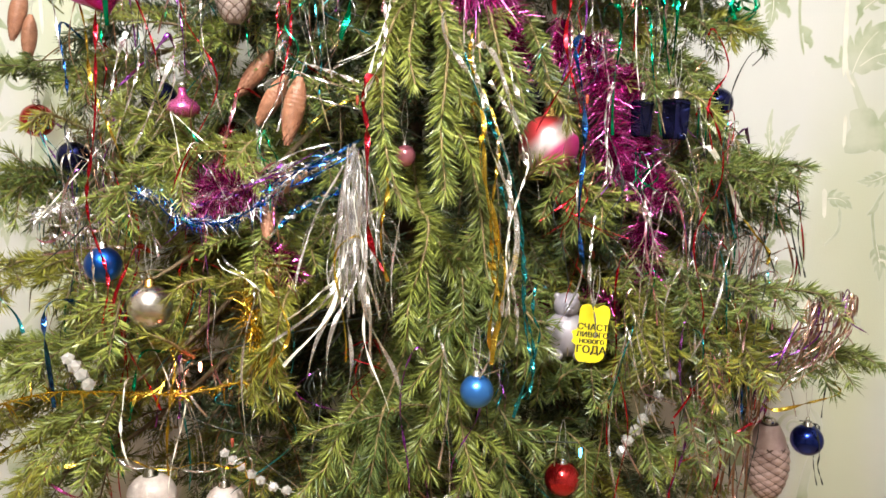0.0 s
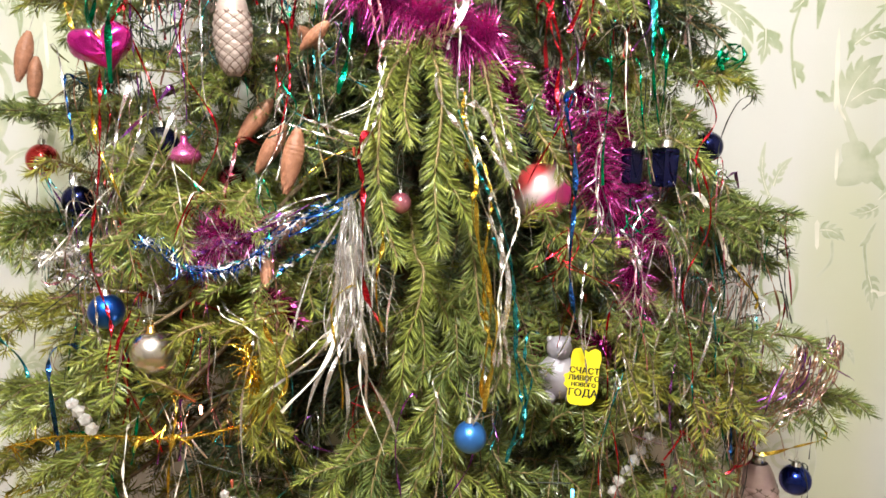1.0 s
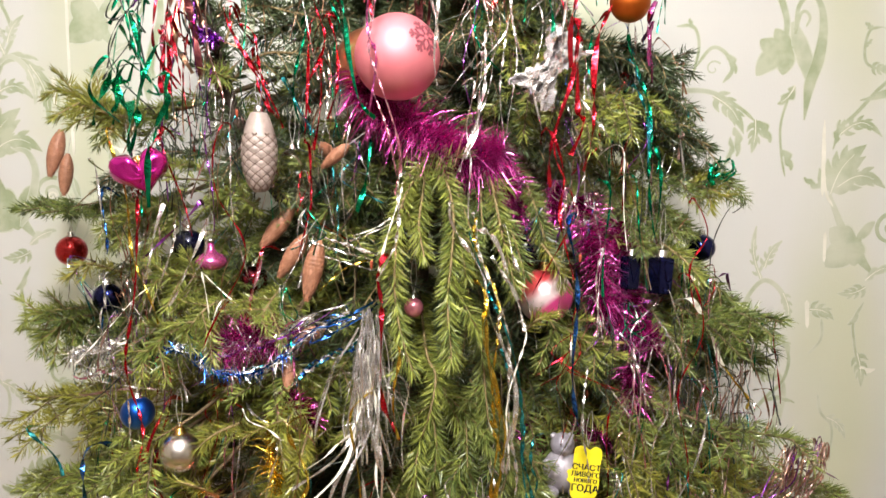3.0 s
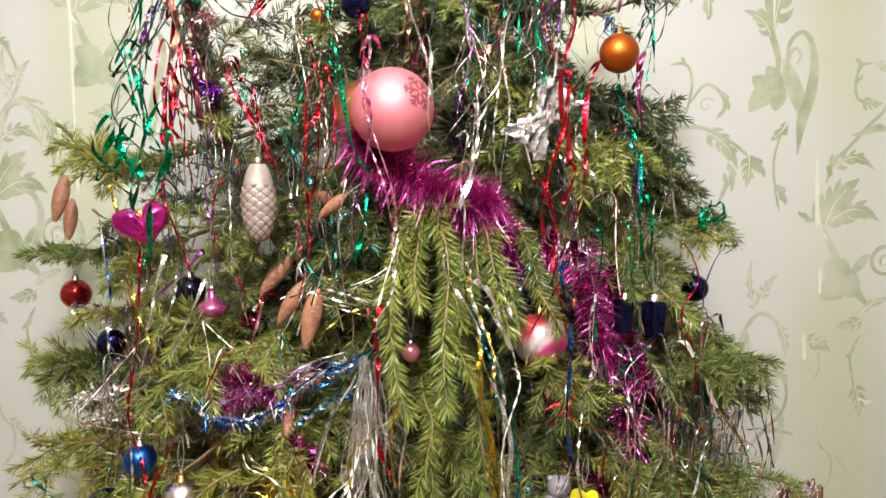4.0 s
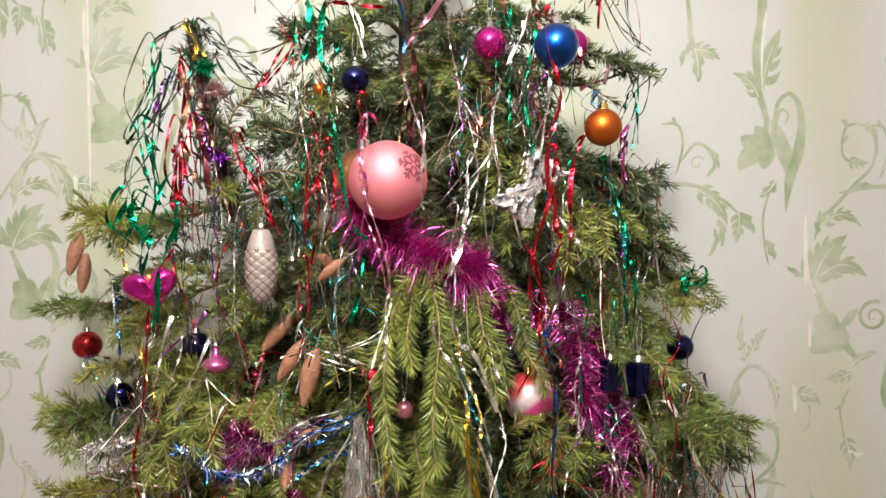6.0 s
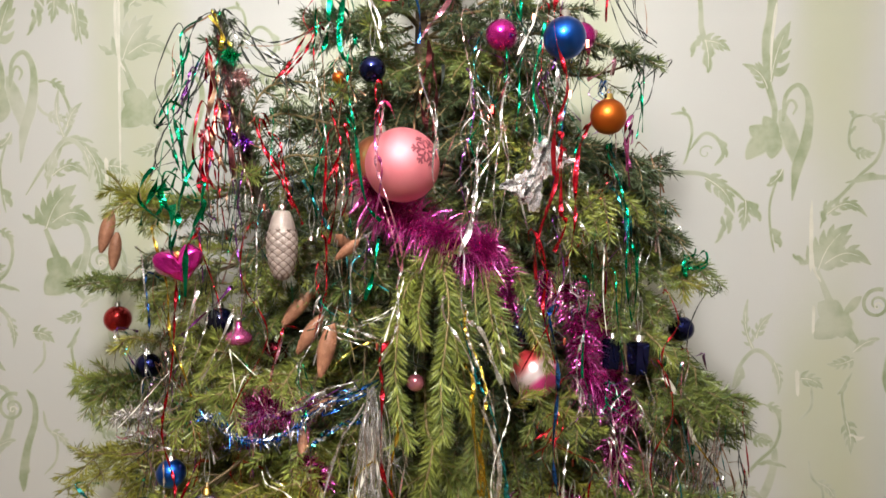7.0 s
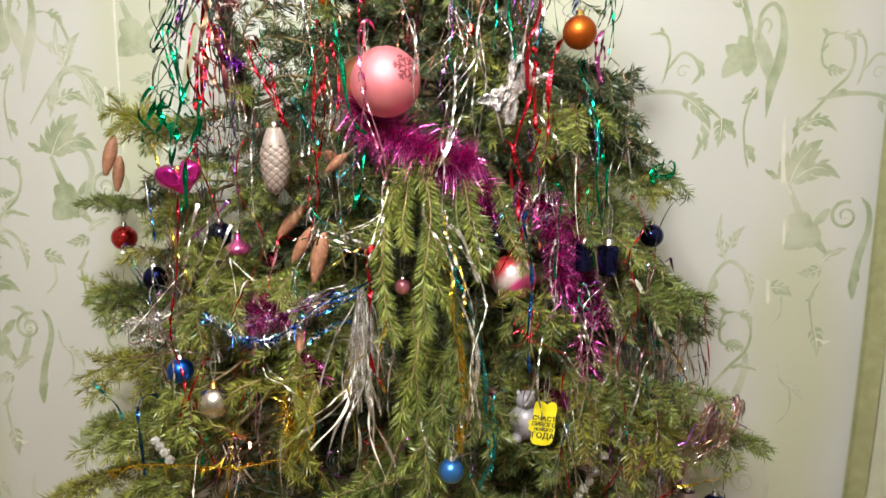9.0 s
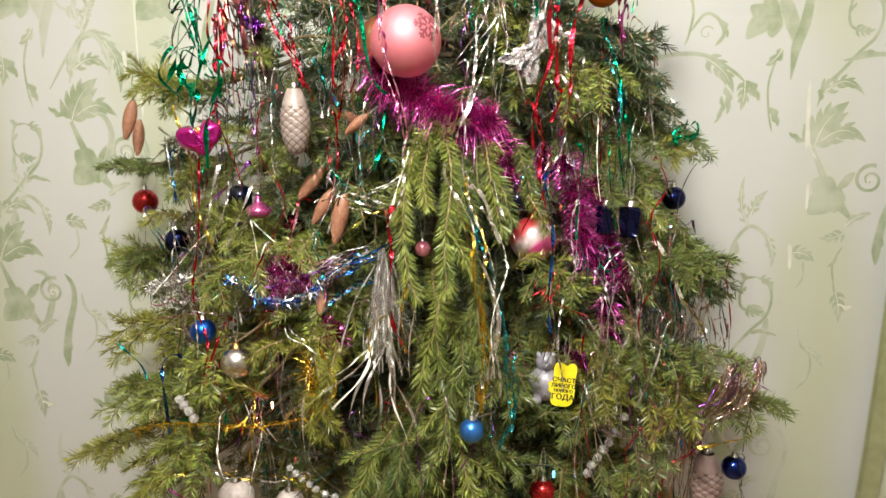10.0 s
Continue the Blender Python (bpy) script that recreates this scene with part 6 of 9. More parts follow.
# a bunch of old rose and silver strips thrown over a bough end
bunch = empty("tinsel_bunch", (0.465, 0.895, 1.172))
tagged(bunch, "tangled bunch of rose and silver tinsel over a bough end", "tinsel")
for i in range(56):
    q = rng.uniform(-0.5, 0.5)
    ln = rng.uniform(0.035, 0.105)
    x, y, z = 0.05 * q, -0.01 * q + rng.normal(0, 0.008), 0.008 * q + rng.normal(0, 0.006)
    strip = ribbon([(x + 0.01, y + 0.015, z - 0.02), (x, y, z + 0.006), (x - 0.25 * ln + rng.normal(0, 0.006), y - 0.012, z - 0.5 * ln), (x - 0.5 * ln + rng.normal(0, 0.022), y - 0.01, z - ln)],
                   ("rose", "silver", "brown", "brown", "purple", "rose", "brown")[i % 7], 0.0020)
    strip.name = "strip"
    for key in ("label", "category", "group"):
        del strip[key]
    strip.parent = bunch


# strips that stand out
ribbon([(-0.374, 0.925, 1.568), (-0.358, 0.870, 1.583), (-0.378, 0.860, 1.520), (-0.396, 0.860, 1.367), (-0.398, 0.860, 1.271), (-0.390, 0.860, 1.193), (-0.383, 0.860, 1.133)], "red", 0.004)
ribbon([(-0.429, 0.945, 1.571), (-0.425, 0.890, 1.586), (-0.415, 0.880, 1.524), (-0.403, 0.880, 1.462), (-0.390, 0.880, 1.405), (-0.373, 0.880, 1.341)], "gold", 0.004)
ribbon([(-0.347, 0.945, 1.456), (-0.346, 0.890, 1.471), (-0.353, 0.880, 1.437), (-0.377, 0.880, 1.354)], "silver", 0.0035)
ribbon([(-0.310, 0.965, 1.443), (-0.308, 0.910, 1.458), (-0.315, 0.900, 1.429), (-0.355, 0.900, 1.371)], "silver", 0.0035)
ribbon([(-0.233, 1.015, 1.418), (-0.253, 0.960, 1.433), (-0.258, 0.950, 1.399), (-0.269, 0.950, 1.361), (-0.281, 0.950, 1.326)], "red", 0.004)
ribbon([(-0.375, 0.945, 1.572), (-0.373, 0.890, 1.587), (-0.380, 0.880, 1.524), (-0.385, 0.880, 1.475)], "green", 0.003)
ribbon([(-0.338, 0.965, 1.576), (-0.334, 0.910, 1.591), (-0.337, 0.900, 1.528), (-0.343, 0.900, 1.452)], "black", 0.0022)
ribbon([(-0.374, 0.965, 1.575), (-0.372, 0.910, 1.590), (-0.351, 0.900, 1.528), (-0.334, 0.900, 1.452)], "red", 0.003)
ribbon([(-0.334, 0.995, 1.480), (-0.332, 0.940, 1.495), (-0.358, 0.930, 1.468), (-0.402, 0.930, 1.419)], "purple", 0.005)
ribbon([(-0.467, 1.015, 1.498), (-0.466, 0.960, 1.513), (-0.469, 0.950, 1.478), (-0.466, 0.950, 1.423)], "blue", 0.004)
ribbon([(-0.569, 1.145, 1.393), (-0.578, 1.090, 1.408), (-0.573, 1.080, 1.399), (-0.536, 1.080, 1.334)], "purple", 0.004)
ribbon([(-0.522, 1.145, 1.382), (-0.519, 1.090, 1.397), (-0.522, 1.080, 1.387), (-0.522, 1.080, 1.339)], "silver", 0.004)
ribbon([(-0.184, 0.930, 1.213), (-0.188, 0.830, 1.228), (-0.183, 0.820, 1.194), (-0.177, 0.820, 1.149), (-0.188, 0.820, 1.117)], "gold", 0.005)
ribbon([(-0.207, 0.930, 1.188), (-0.205, 0.830, 1.203), (-0.217, 0.820, 1.168), (-0.221, 0.820, 1.032)], "silver", 0.003)
ribbon([(-0.308, 0.905, 1.112), (-0.314, 0.850, 1.127), (-0.312, 0.840, 1.092), (-0.310, 0.840, 0.984)], "gold", 0.004)
ribbon([(-0.315, 0.945, 1.099), (-0.313, 0.890, 1.114), (-0.313, 0.880, 1.079), (-0.321, 0.880, 1.037)], "purple", 0.004)
ribbon([(-0.347, 0.925, 1.105), (-0.350, 0.870, 1.120), (-0.362, 0.860, 1.085), (-0.371, 0.860, 1.041)], "green", 0.004)
ribbon([(-0.458, 0.935, 1.164), (-0.462, 0.880, 1.179), (-0.463, 0.870, 1.144), (-0.465, 0.870, 1.055)], "blue", 0.007)
ribbon([(-0.538, 0.945, 1.186), (-0.544, 0.890, 1.201), (-0.513, 0.880, 1.169), (-0.502, 0.880, 1.141)], "teal", 0.005)
ribbon([(-0.381, 0.940, 1.075), (-0.371, 0.840, 1.090), (-0.361, 0.830, 1.055), (-0.355, 0.830, 0.995)], "white", 0.0035)
ribbon([(-0.354, 0.925, 1.231), (-0.359, 0.870, 1.246), (-0.369, 0.860, 1.212), (-0.381, 0.860, 1.166)], "red", 0.006)
ribbon([(-0.082, 0.910, 1.420), (-0.075, 0.810, 1.435), (-0.079, 0.800, 1.400), (-0.085, 0.800, 1.365), (-0.074, 0.800, 1.276), (-0.060, 0.800, 1.216)], "red", 0.006)
ribbon([(-0.065, 0.910, 1.314), (-0.064, 0.810, 1.329), (-0.062, 0.800, 1.294), (-0.057, 0.800, 1.216)], "gold", 0.004)
ribbon([(-0.101, 0.930, 1.245), (-0.106, 0.830, 1.260), (-0.114, 0.820, 1.225), (-0.112, 0.820, 1.124)], "gold", 0.0035)
ribbon([(-0.043, 0.905, 1.515), (-0.050, 0.805, 1.530), (-0.058, 0.795, 1.496), (-0.069, 0.795, 1.446), (-0.078, 0.795, 1.406)], "silver", 0.004)
ribbon([(-0.008, 0.910, 1.481), (-0.002, 0.810, 1.496), (0.012, 0.800, 1.463), (0.033, 0.800, 1.412), (0.051, 0.800, 1.371), (0.072, 0.800, 1.288), (0.070, 0.800, 1.179)], "silver", 0.005)
ribbon([(0.039, 0.900, 1.390), (0.035, 0.800, 1.405), (0.038, 0.790, 1.371), (0.057, 0.790, 1.277), (0.060, 0.790, 1.218), (0.058, 0.790, 1.132)], "gold", 0.005)
ribbon([(0.043, 0.920, 1.385), (0.048, 0.820, 1.400), (0.057, 0.810, 1.366), (0.089, 0.810, 1.233), (0.094, 0.810, 1.126), (0.082, 0.810, 1.075)], "teal", 0.004)
ribbon([(0.025, 0.910, 1.450), (0.040, 0.810, 1.465), (0.056, 0.800, 1.435), (0.086, 0.800, 1.383)], "silver", 0.007)
ribbon([(0.157, 0.925, 1.467), (0.154, 0.870, 1.482), (0.151, 0.860, 1.447), (0.157, 0.860, 1.335), (0.163, 0.860, 1.219)], "blue", 0.006)
ribbon([(0.126, 0.945, 1.572), (0.125, 0.890, 1.587), (0.140, 0.880, 1.524), (0.145, 0.880, 1.475), (0.153, 0.880, 1.399)], "red", 0.004)
ribbon([(0.201, 0.965, 1.510), (0.197, 0.910, 1.525), (0.203, 0.900, 1.490), (0.205, 0.900, 1.374)], "green", 0.004)
ribbon([(0.218, 1.015, 1.558), (0.224, 0.960, 1.573), (0.237, 0.950, 1.538), (0.242, 0.950, 1.430)], "white", 0.0025)
ribbon([(0.289, 1.015, 1.558), (0.282, 0.960, 1.573), (0.278, 0.950, 1.538), (0.280, 0.950, 1.451)], "green", 0.005)
ribbon([(0.239, 1.015, 1.518), (0.242, 0.960, 1.533), (0.258, 0.950, 1.498), (0.267, 0.950, 1.375)], "green", 0.003)
ribbon([(0.193, 0.965, 1.420), (0.196, 0.910, 1.435), (0.196, 0.900, 1.400), (0.199, 0.900, 1.318)], "silver", 0.004)
ribbon([(0.320, 1.050, 1.421), (0.327, 0.995, 1.436), (0.322, 0.985, 1.426), (0.334, 0.985, 1.401), (0.356, 0.985, 1.380)], "white", 0.005)
ribbon([(0.326, 1.025, 1.347), (0.332, 0.970, 1.362), (0.349, 0.960, 1.333), (0.369, 0.960, 1.305), (0.383, 0.960, 1.269)], "white", 0.006)
ribbon([(0.421, 1.115, 1.373), (0.422, 1.060, 1.388), (0.415, 1.050, 1.378), (0.426, 1.050, 1.316)], "purple", 0.005)
ribbon([(0.320, 1.105, 1.423), (0.330, 1.050, 1.438), (0.340, 1.040, 1.430), (0.396, 1.040, 1.378), (0.453, 1.040, 1.316), (0.501, 1.040, 1.278)], "black", 0.0022)
ribbon([(0.437, 1.105, 1.477), (0.432, 1.050, 1.492), (0.417, 1.040, 1.482), (0.386, 1.040, 1.423), (0.373, 1.040, 1.362)], "black", 0.0022)
ribbon([(0.450, 1.025, 1.321), (0.443, 0.970, 1.336), (0.444, 0.960, 1.301), (0.452, 0.960, 1.247), (0.452, 0.960, 1.196)], "black", 0.0022)
ribbon([(0.453, 1.025, 1.318), (0.457, 0.970, 1.333), (0.455, 0.960, 1.298), (0.454, 0.960, 1.218)], "red", 0.0025)
ribbon([(0.291, 1.035, 1.278), (0.296, 0.980, 1.293), (0.301, 0.970, 1.283), (0.308, 0.970, 1.158)], "silver", 0.003)
ribbon([(0.409, 1.015, 1.203), (0.418, 0.960, 1.218), (0.406, 0.950, 1.183), (0.399, 0.950, 1.110)], "silver", 0.003)
ribbon([(0.341, 1.045, 1.135), (0.343, 0.990, 1.150), (0.343, 0.980, 1.140), (0.316, 0.980, 1.064)], "silver", 0.003)
ribbon([(0.391, 1.015, 1.063), (0.387, 0.960, 1.078), (0.384, 0.950, 1.043), (0.379, 0.950, 0.920)], "black", 0.003)
ribbon([(0.392, 1.025, 1.029), (0.402, 0.970, 1.044), (0.406, 0.960, 1.009), (0.396, 0.960, 0.908)], "brown", 0.003)
ribbon([(0.496, 0.995, 1.113), (0.489, 0.940, 1.128), (0.488, 0.930, 1.093), (0.485, 0.930, 1.020)], "black", 0.0025)
ribbon([(0.492, 1.015, 0.983), (0.491, 0.960, 0.998), (0.489, 0.950, 0.963), (0.493, 0.950, 0.919)], "black", 0.0025)
ribbon([(0.417, 1.035, 0.997), (0.415, 0.980, 1.012), (0.409, 0.970, 1.005), (0.366, 0.970, 0.966), (0.318, 0.970, 0.943)], "red", 0.003)
ribbon([(0.385, 1.015, 1.062), (0.380, 0.960, 1.077), (0.386, 0.950, 1.043), (0.389, 0.950, 1.012)], "blue", 0.004)
ribbon([(0.417, 1.015, 1.063), (0.416, 0.960, 1.078), (0.421, 0.950, 1.043), (0.421, 0.950, 1.016)], "purple", 0.004)
ribbon([(0.057, 0.930, 1.156), (0.054, 0.830, 1.171), (0.048, 0.820, 1.136), (0.035, 0.820, 1.078)], "silver", 0.004)
ribbon([(0.018, 0.920, 1.146), (0.003, 0.820, 1.161), (0.001, 0.810, 1.126), (-0.001, 0.810, 1.003)], "silver", 0.003)
ribbon([(0.120, 0.905, 1.190), (0.111, 0.850, 1.205), (0.103, 0.840, 1.170), (0.103, 0.840, 1.138), (0.085, 0.840, 1.051)], "teal", 0.004)
ribbon([(-0.484, 0.950, 1.060), (-0.469, 0.920, 1.060), (-0.441, 0.920, 1.058), (-0.441, 0.950, 1.058)], "green", 0.004)
ribbon([(-0.490, 0.900, 0.972), (-0.478, 0.870, 0.963), (-0.445, 0.870, 0.942), (-0.445, 0.900, 0.942)], "magenta", 0.005)
ribbon([(-0.492, 0.890, 1.004), (-0.507, 0.860, 1.003), (-0.524, 0.860, 1.001), (-0.524, 0.890, 1.001)], "gold", 0.004)
ribbon([(-0.428, 0.900, 0.983), (-0.443, 0.870, 0.981), (-0.480, 0.870, 0.978), (-0.480, 0.900, 0.978)], "gold", 0.005)
ribbon([(-0.404, 0.915, 1.692), (-0.402, 0.860, 1.707), (-0.410, 0.850, 1.648), (-0.421, 0.850, 1.615), (-0.429, 0.850, 1.588)], "green", 0.008)
ribbon([(-0.348, 0.915, 1.673), (-0.351, 0.860, 1.688), (-0.368, 0.850, 1.628), (-0.379, 0.850, 1.595), (-0.390, 0.850, 1.556)], "green", 0.009)
ribbon([(-0.398, 0.935, 1.752), (-0.405, 0.880, 1.767), (-0.384, 0.870, 1.704), (-0.378, 0.870, 1.658), (-0.362, 0.870, 1.625)], "green", 0.004)
ribbon([(-0.371, 0.945, 1.754), (-0.363, 0.890, 1.769), (-0.360, 0.880, 1.707), (-0.355, 0.880, 1.667), (-0.341, 0.880, 1.640)], "red", 0.005)
ribbon([(-0.350, 0.965, 1.759), (-0.345, 0.910, 1.774), (-0.347, 0.900, 1.712), (-0.354, 0.900, 1.657)], "red", 0.004)
ribbon([(-0.288, 0.995, 1.736), (-0.292, 0.940, 1.751), (-0.278, 0.930, 1.719), (-0.250, 0.930, 1.656), (-0.222, 0.930, 1.592)], "red", 0.004)
ribbon([(-0.170, 1.015, 1.730), (-0.169, 0.960, 1.745), (-0.185, 0.950, 1.710), (-0.197, 0.950, 1.587), (-0.182, 0.950, 1.565), (-0.191, 0.950, 1.483)], "red", 0.004)
ribbon([(-0.141, 0.925, 1.749), (-0.142, 0.870, 1.764), (-0.129, 0.860, 1.704), (-0.106, 0.860, 1.625), (-0.095, 0.860, 1.598)], "green", 0.005)
ribbon([(-0.084, 0.915, 1.749), (-0.089, 0.860, 1.764), (-0.096, 0.850, 1.701), (-0.094, 0.850, 1.662), (-0.095, 0.850, 1.570)], "magenta", 0.004)
ribbon([(-0.102, 0.905, 1.746), (-0.095, 0.850, 1.761), (-0.093, 0.840, 1.699), (-0.085, 0.840, 1.648), (-0.064, 0.840, 1.550), (-0.060, 0.840, 1.504)], "pink", 0.004)
ribbon([(-0.028, 0.925, 1.752), (-0.023, 0.870, 1.767), (-0.017, 0.860, 1.704), (-0.011, 0.860, 1.638)], "silver", 0.004)
ribbon([(0.169, 0.985, 1.718), (0.165, 0.930, 1.733), (0.160, 0.920, 1.699), (0.169, 0.920, 1.621), (0.178, 0.920, 1.600), (0.152, 0.920, 1.557)], "red", 0.007)
ribbon([(0.200, 0.985, 1.732), (0.203, 0.930, 1.747), (0.199, 0.920, 1.713), (0.184, 0.920, 1.628), (0.174, 0.920, 1.536)], "red", 0.007)
ribbon([(0.044, 0.965, 1.672), (0.049, 0.910, 1.687), (0.035, 0.900, 1.625), (0.026, 0.900, 1.576), (0.018, 0.900, 1.534)], "silver", 0.007)
ribbon([(0.242, 1.015, 1.703), (0.239, 0.960, 1.718), (0.250, 0.950, 1.684), (0.264, 0.950, 1.604), (0.273, 0.950, 1.538), (0.276, 0.950, 1.448)], "green", 0.004)
ribbon([(0.276, 1.015, 1.747), (0.278, 0.960, 1.762), (0.264, 0.950, 1.727), (0.266, 0.950, 1.655)], "magenta", 0.005)
ribbon([(0.244, 1.015, 1.638), (0.251, 0.960, 1.653), (0.260, 0.950, 1.618), (0.264, 0.950, 1.589)], "teal", 0.006)
ribbon([(0.177, 0.995, 1.618), (0.173, 0.940, 1.633), (0.197, 0.930, 1.601), (0.212, 0.930, 1.569)], "silver", 0.005)
ribbon([(0.065, 0.925, 1.453), (0.065, 0.870, 1.468), (0.076, 0.860, 1.437), (0.090, 0.860, 1.409)], "silver", 0.005)
ribbon([(-0.361, 1.015, 1.678), (-0.362, 0.960, 1.693), (-0.366, 0.950, 1.659), (-0.372, 0.950, 1.578), (-0.369, 0.950, 1.482)], "black", 0.002)
ribbon([(-0.293, 1.015, 1.726), (-0.284, 0.960, 1.741), (-0.269, 0.950, 1.710), (-0.241, 0.950, 1.652), (-0.204, 0.950, 1.608)], "black", 0.002)
ribbon([(-0.436, 1.025, 1.583), (-0.437, 0.970, 1.598), (-0.440, 0.960, 1.564), (-0.454, 0.960, 1.481), (-0.448, 0.960, 1.413)], "brown", 0.0025)
ribbon([(-0.504, 1.045, 1.538), (-0.502, 0.990, 1.553), (-0.495, 0.980, 1.542), (-0.479, 0.980, 1.458)], "silver", 0.003)
ribbon([(-0.222, 1.005, 1.646), (-0.220, 0.950, 1.661), (-0.202, 0.940, 1.629), (-0.184, 0.940, 1.586)], "teal", 0.005)
ribbon([(-0.164, 0.995, 1.669), (-0.162, 0.940, 1.684), (-0.171, 0.930, 1.649), (-0.180, 0.930, 1.563)], "red", 0.005)
ribbon([(-0.100, 0.965, 1.559), (-0.105, 0.910, 1.574), (-0.110, 0.900, 1.512), (-0.113, 0.900, 1.483)], "green", 0.006)
ribbon([(-0.059, 0.900, 1.476), (-0.073, 0.870, 1.470), (-0.121, 0.870, 1.449), (-0.121, 0.900, 1.449)], "silver", 0.003)
ribbon([(-0.184, 0.900, 1.449), (-0.170, 0.870, 1.445), (-0.100, 0.870, 1.425), (-0.100, 0.900, 1.425)], "silver", 0.003)
ribbon([(-0.370, 1.115, 1.929), (-0.380, 1.060, 1.944), (-0.387, 1.050, 1.934), (-0.420, 1.050, 1.830), (-0.475, 1.050, 1.766), (-0.492, 1.050, 1.752)], "black", 0.0035)
ribbon([(-0.401, 1.105, 1.886), (-0.406, 1.050, 1.901), (-0.397, 1.040, 1.891), (-0.416, 1.040, 1.846), (-0.443, 1.040, 1.773), (-0.453, 1.040, 1.710), (-0.425, 1.040, 1.664)], "green", 0.005)
ribbon([(-0.369, 1.105, 1.911), (-0.370, 1.050, 1.926), (-0.361, 1.040, 1.918), (-0.324, 1.040, 1.868), (-0.269, 1.040, 1.854)], "black", 0.0025)
ribbon([(-0.352, 1.095, 1.873), (-0.359, 1.040, 1.888), (-0.357, 1.030, 1.879), (-0.303, 1.030, 1.808), (-0.258, 1.030, 1.763)], "black", 0.0025)
ribbon([(-0.361, 1.060, 1.905), (-0.348, 1.030, 1.897), (-0.285, 1.030, 1.861), (-0.262, 1.030, 1.799), (-0.262, 1.060, 1.799)], "silver", 0.003)
ribbon([(-0.207, 1.085, 1.897), (-0.208, 1.030, 1.912), (-0.220, 1.020, 1.903), (-0.242, 1.020, 1.868), (-0.273, 1.020, 1.828)], "red", 0.004)
ribbon([(-0.414, 1.105, 1.841), (-0.412, 1.050, 1.856), (-0.425, 1.040, 1.846), (-0.439, 1.040, 1.801), (-0.453, 1.040, 1.773)], "purple", 0.004)
ribbon([(-0.408, 1.095, 1.722), (-0.413, 1.040, 1.737), (-0.412, 1.030, 1.727), (-0.414, 1.030, 1.682), (-0.394, 1.030, 1.642)], "red", 0.007)
ribbon([(-0.389, 1.095, 1.731), (-0.402, 1.040, 1.746), (-0.398, 1.030, 1.736), (-0.399, 1.030, 1.682), (-0.387, 1.030, 1.655)], "red", 0.005)
ribbon([(-0.448, 1.070, 1.697), (-0.462, 1.040, 1.692), (-0.485, 1.040, 1.683), (-0.499, 1.040, 1.664), (-0.499, 1.070, 1.664)], "black", 0.002)
ribbon([(-0.382, 1.105, 1.814), (-0.395, 1.050, 1.829), (-0.402, 1.040, 1.819), (-0.407, 1.040, 1.710), (-0.402, 1.040, 1.601)], "brown", 0.0025)
ribbon([(-0.283, 1.065, 1.693), (-0.280, 1.010, 1.708), (-0.277, 1.000, 1.698), (-0.259, 1.000, 1.645), (-0.237, 1.000, 1.610)], "red", 0.004)
ribbon([(-0.152, 1.065, 1.762), (-0.157, 1.010, 1.777), (-0.163, 1.000, 1.767), (-0.184, 1.000, 1.724), (-0.180, 1.000, 1.663)], "red", 0.0045)
ribbon([(-0.163, 1.035, 1.936), (-0.165, 0.980, 1.951), (-0.162, 0.970, 1.941), (-0.166, 0.970, 1.865), (-0.157, 0.970, 1.831)], "green", 0.008)
ribbon([(-0.186, 1.045, 1.939), (-0.196, 0.990, 1.954), (-0.196, 0.980, 1.944), (-0.194, 0.980, 1.876), (-0.207, 0.980, 1.842)], "green", 0.007)
ribbon([(-0.164, 1.000, 1.946), (-0.149, 0.970, 1.945), (-0.107, 0.970, 1.940), (-0.081, 0.970, 1.939), (-0.081, 1.000, 1.939)], "red", 0.006)
ribbon([(-0.131, 1.015, 1.944), (-0.137, 0.960, 1.959), (-0.121, 0.950, 1.926), (-0.108, 0.950, 1.893), (-0.104, 0.950, 1.860)], "white", 0.004)
ribbon([(-0.066, 1.025, 1.940), (-0.061, 0.970, 1.955), (-0.053, 0.960, 1.920), (-0.048, 0.960, 1.870)], "blue", 0.005)
ribbon([(-0.004, 1.015, 1.931), (0.003, 0.960, 1.946), (-0.013, 0.950, 1.917), (-0.029, 0.950, 1.893), (-0.041, 0.950, 1.876)], "pink", 0.007)
ribbon([(-0.033, 0.975, 1.814), (-0.039, 0.920, 1.829), (-0.034, 0.910, 1.794), (-0.024, 0.910, 1.731), (-0.014, 0.910, 1.674)], "silver", 0.005)
ribbon([(0.158, 0.965, 1.903), (0.155, 0.910, 1.918), (0.159, 0.900, 1.855), (0.165, 0.900, 1.792), (0.160, 0.900, 1.737), (0.153, 0.900, 1.666)], "red", 0.007)
ribbon([(0.175, 0.975, 1.694), (0.174, 0.920, 1.709), (0.156, 0.910, 1.675), (0.138, 0.910, 1.595), (0.135, 0.910, 1.515)], "red", 0.006)
ribbon([(0.153, 0.995, 1.826), (0.155, 0.940, 1.841), (0.153, 0.930, 1.806), (0.150, 0.930, 1.676)], "silver", 0.005)
ribbon([(0.101, 0.995, 1.963), (0.096, 0.940, 1.978), (0.103, 0.930, 1.943), (0.100, 0.930, 1.895)], "green", 0.006)
ribbon([(0.140, 1.005, 1.884), (0.136, 0.950, 1.899), (0.140, 0.940, 1.865), (0.124, 0.940, 1.783), (0.132, 0.940, 1.714)], "green", 0.006)
ribbon([(0.139, 1.015, 1.969), (0.132, 0.960, 1.984), (0.128, 0.950, 1.949), (0.120, 0.950, 1.892), (0.108, 0.950, 1.851)], "white", 0.005)
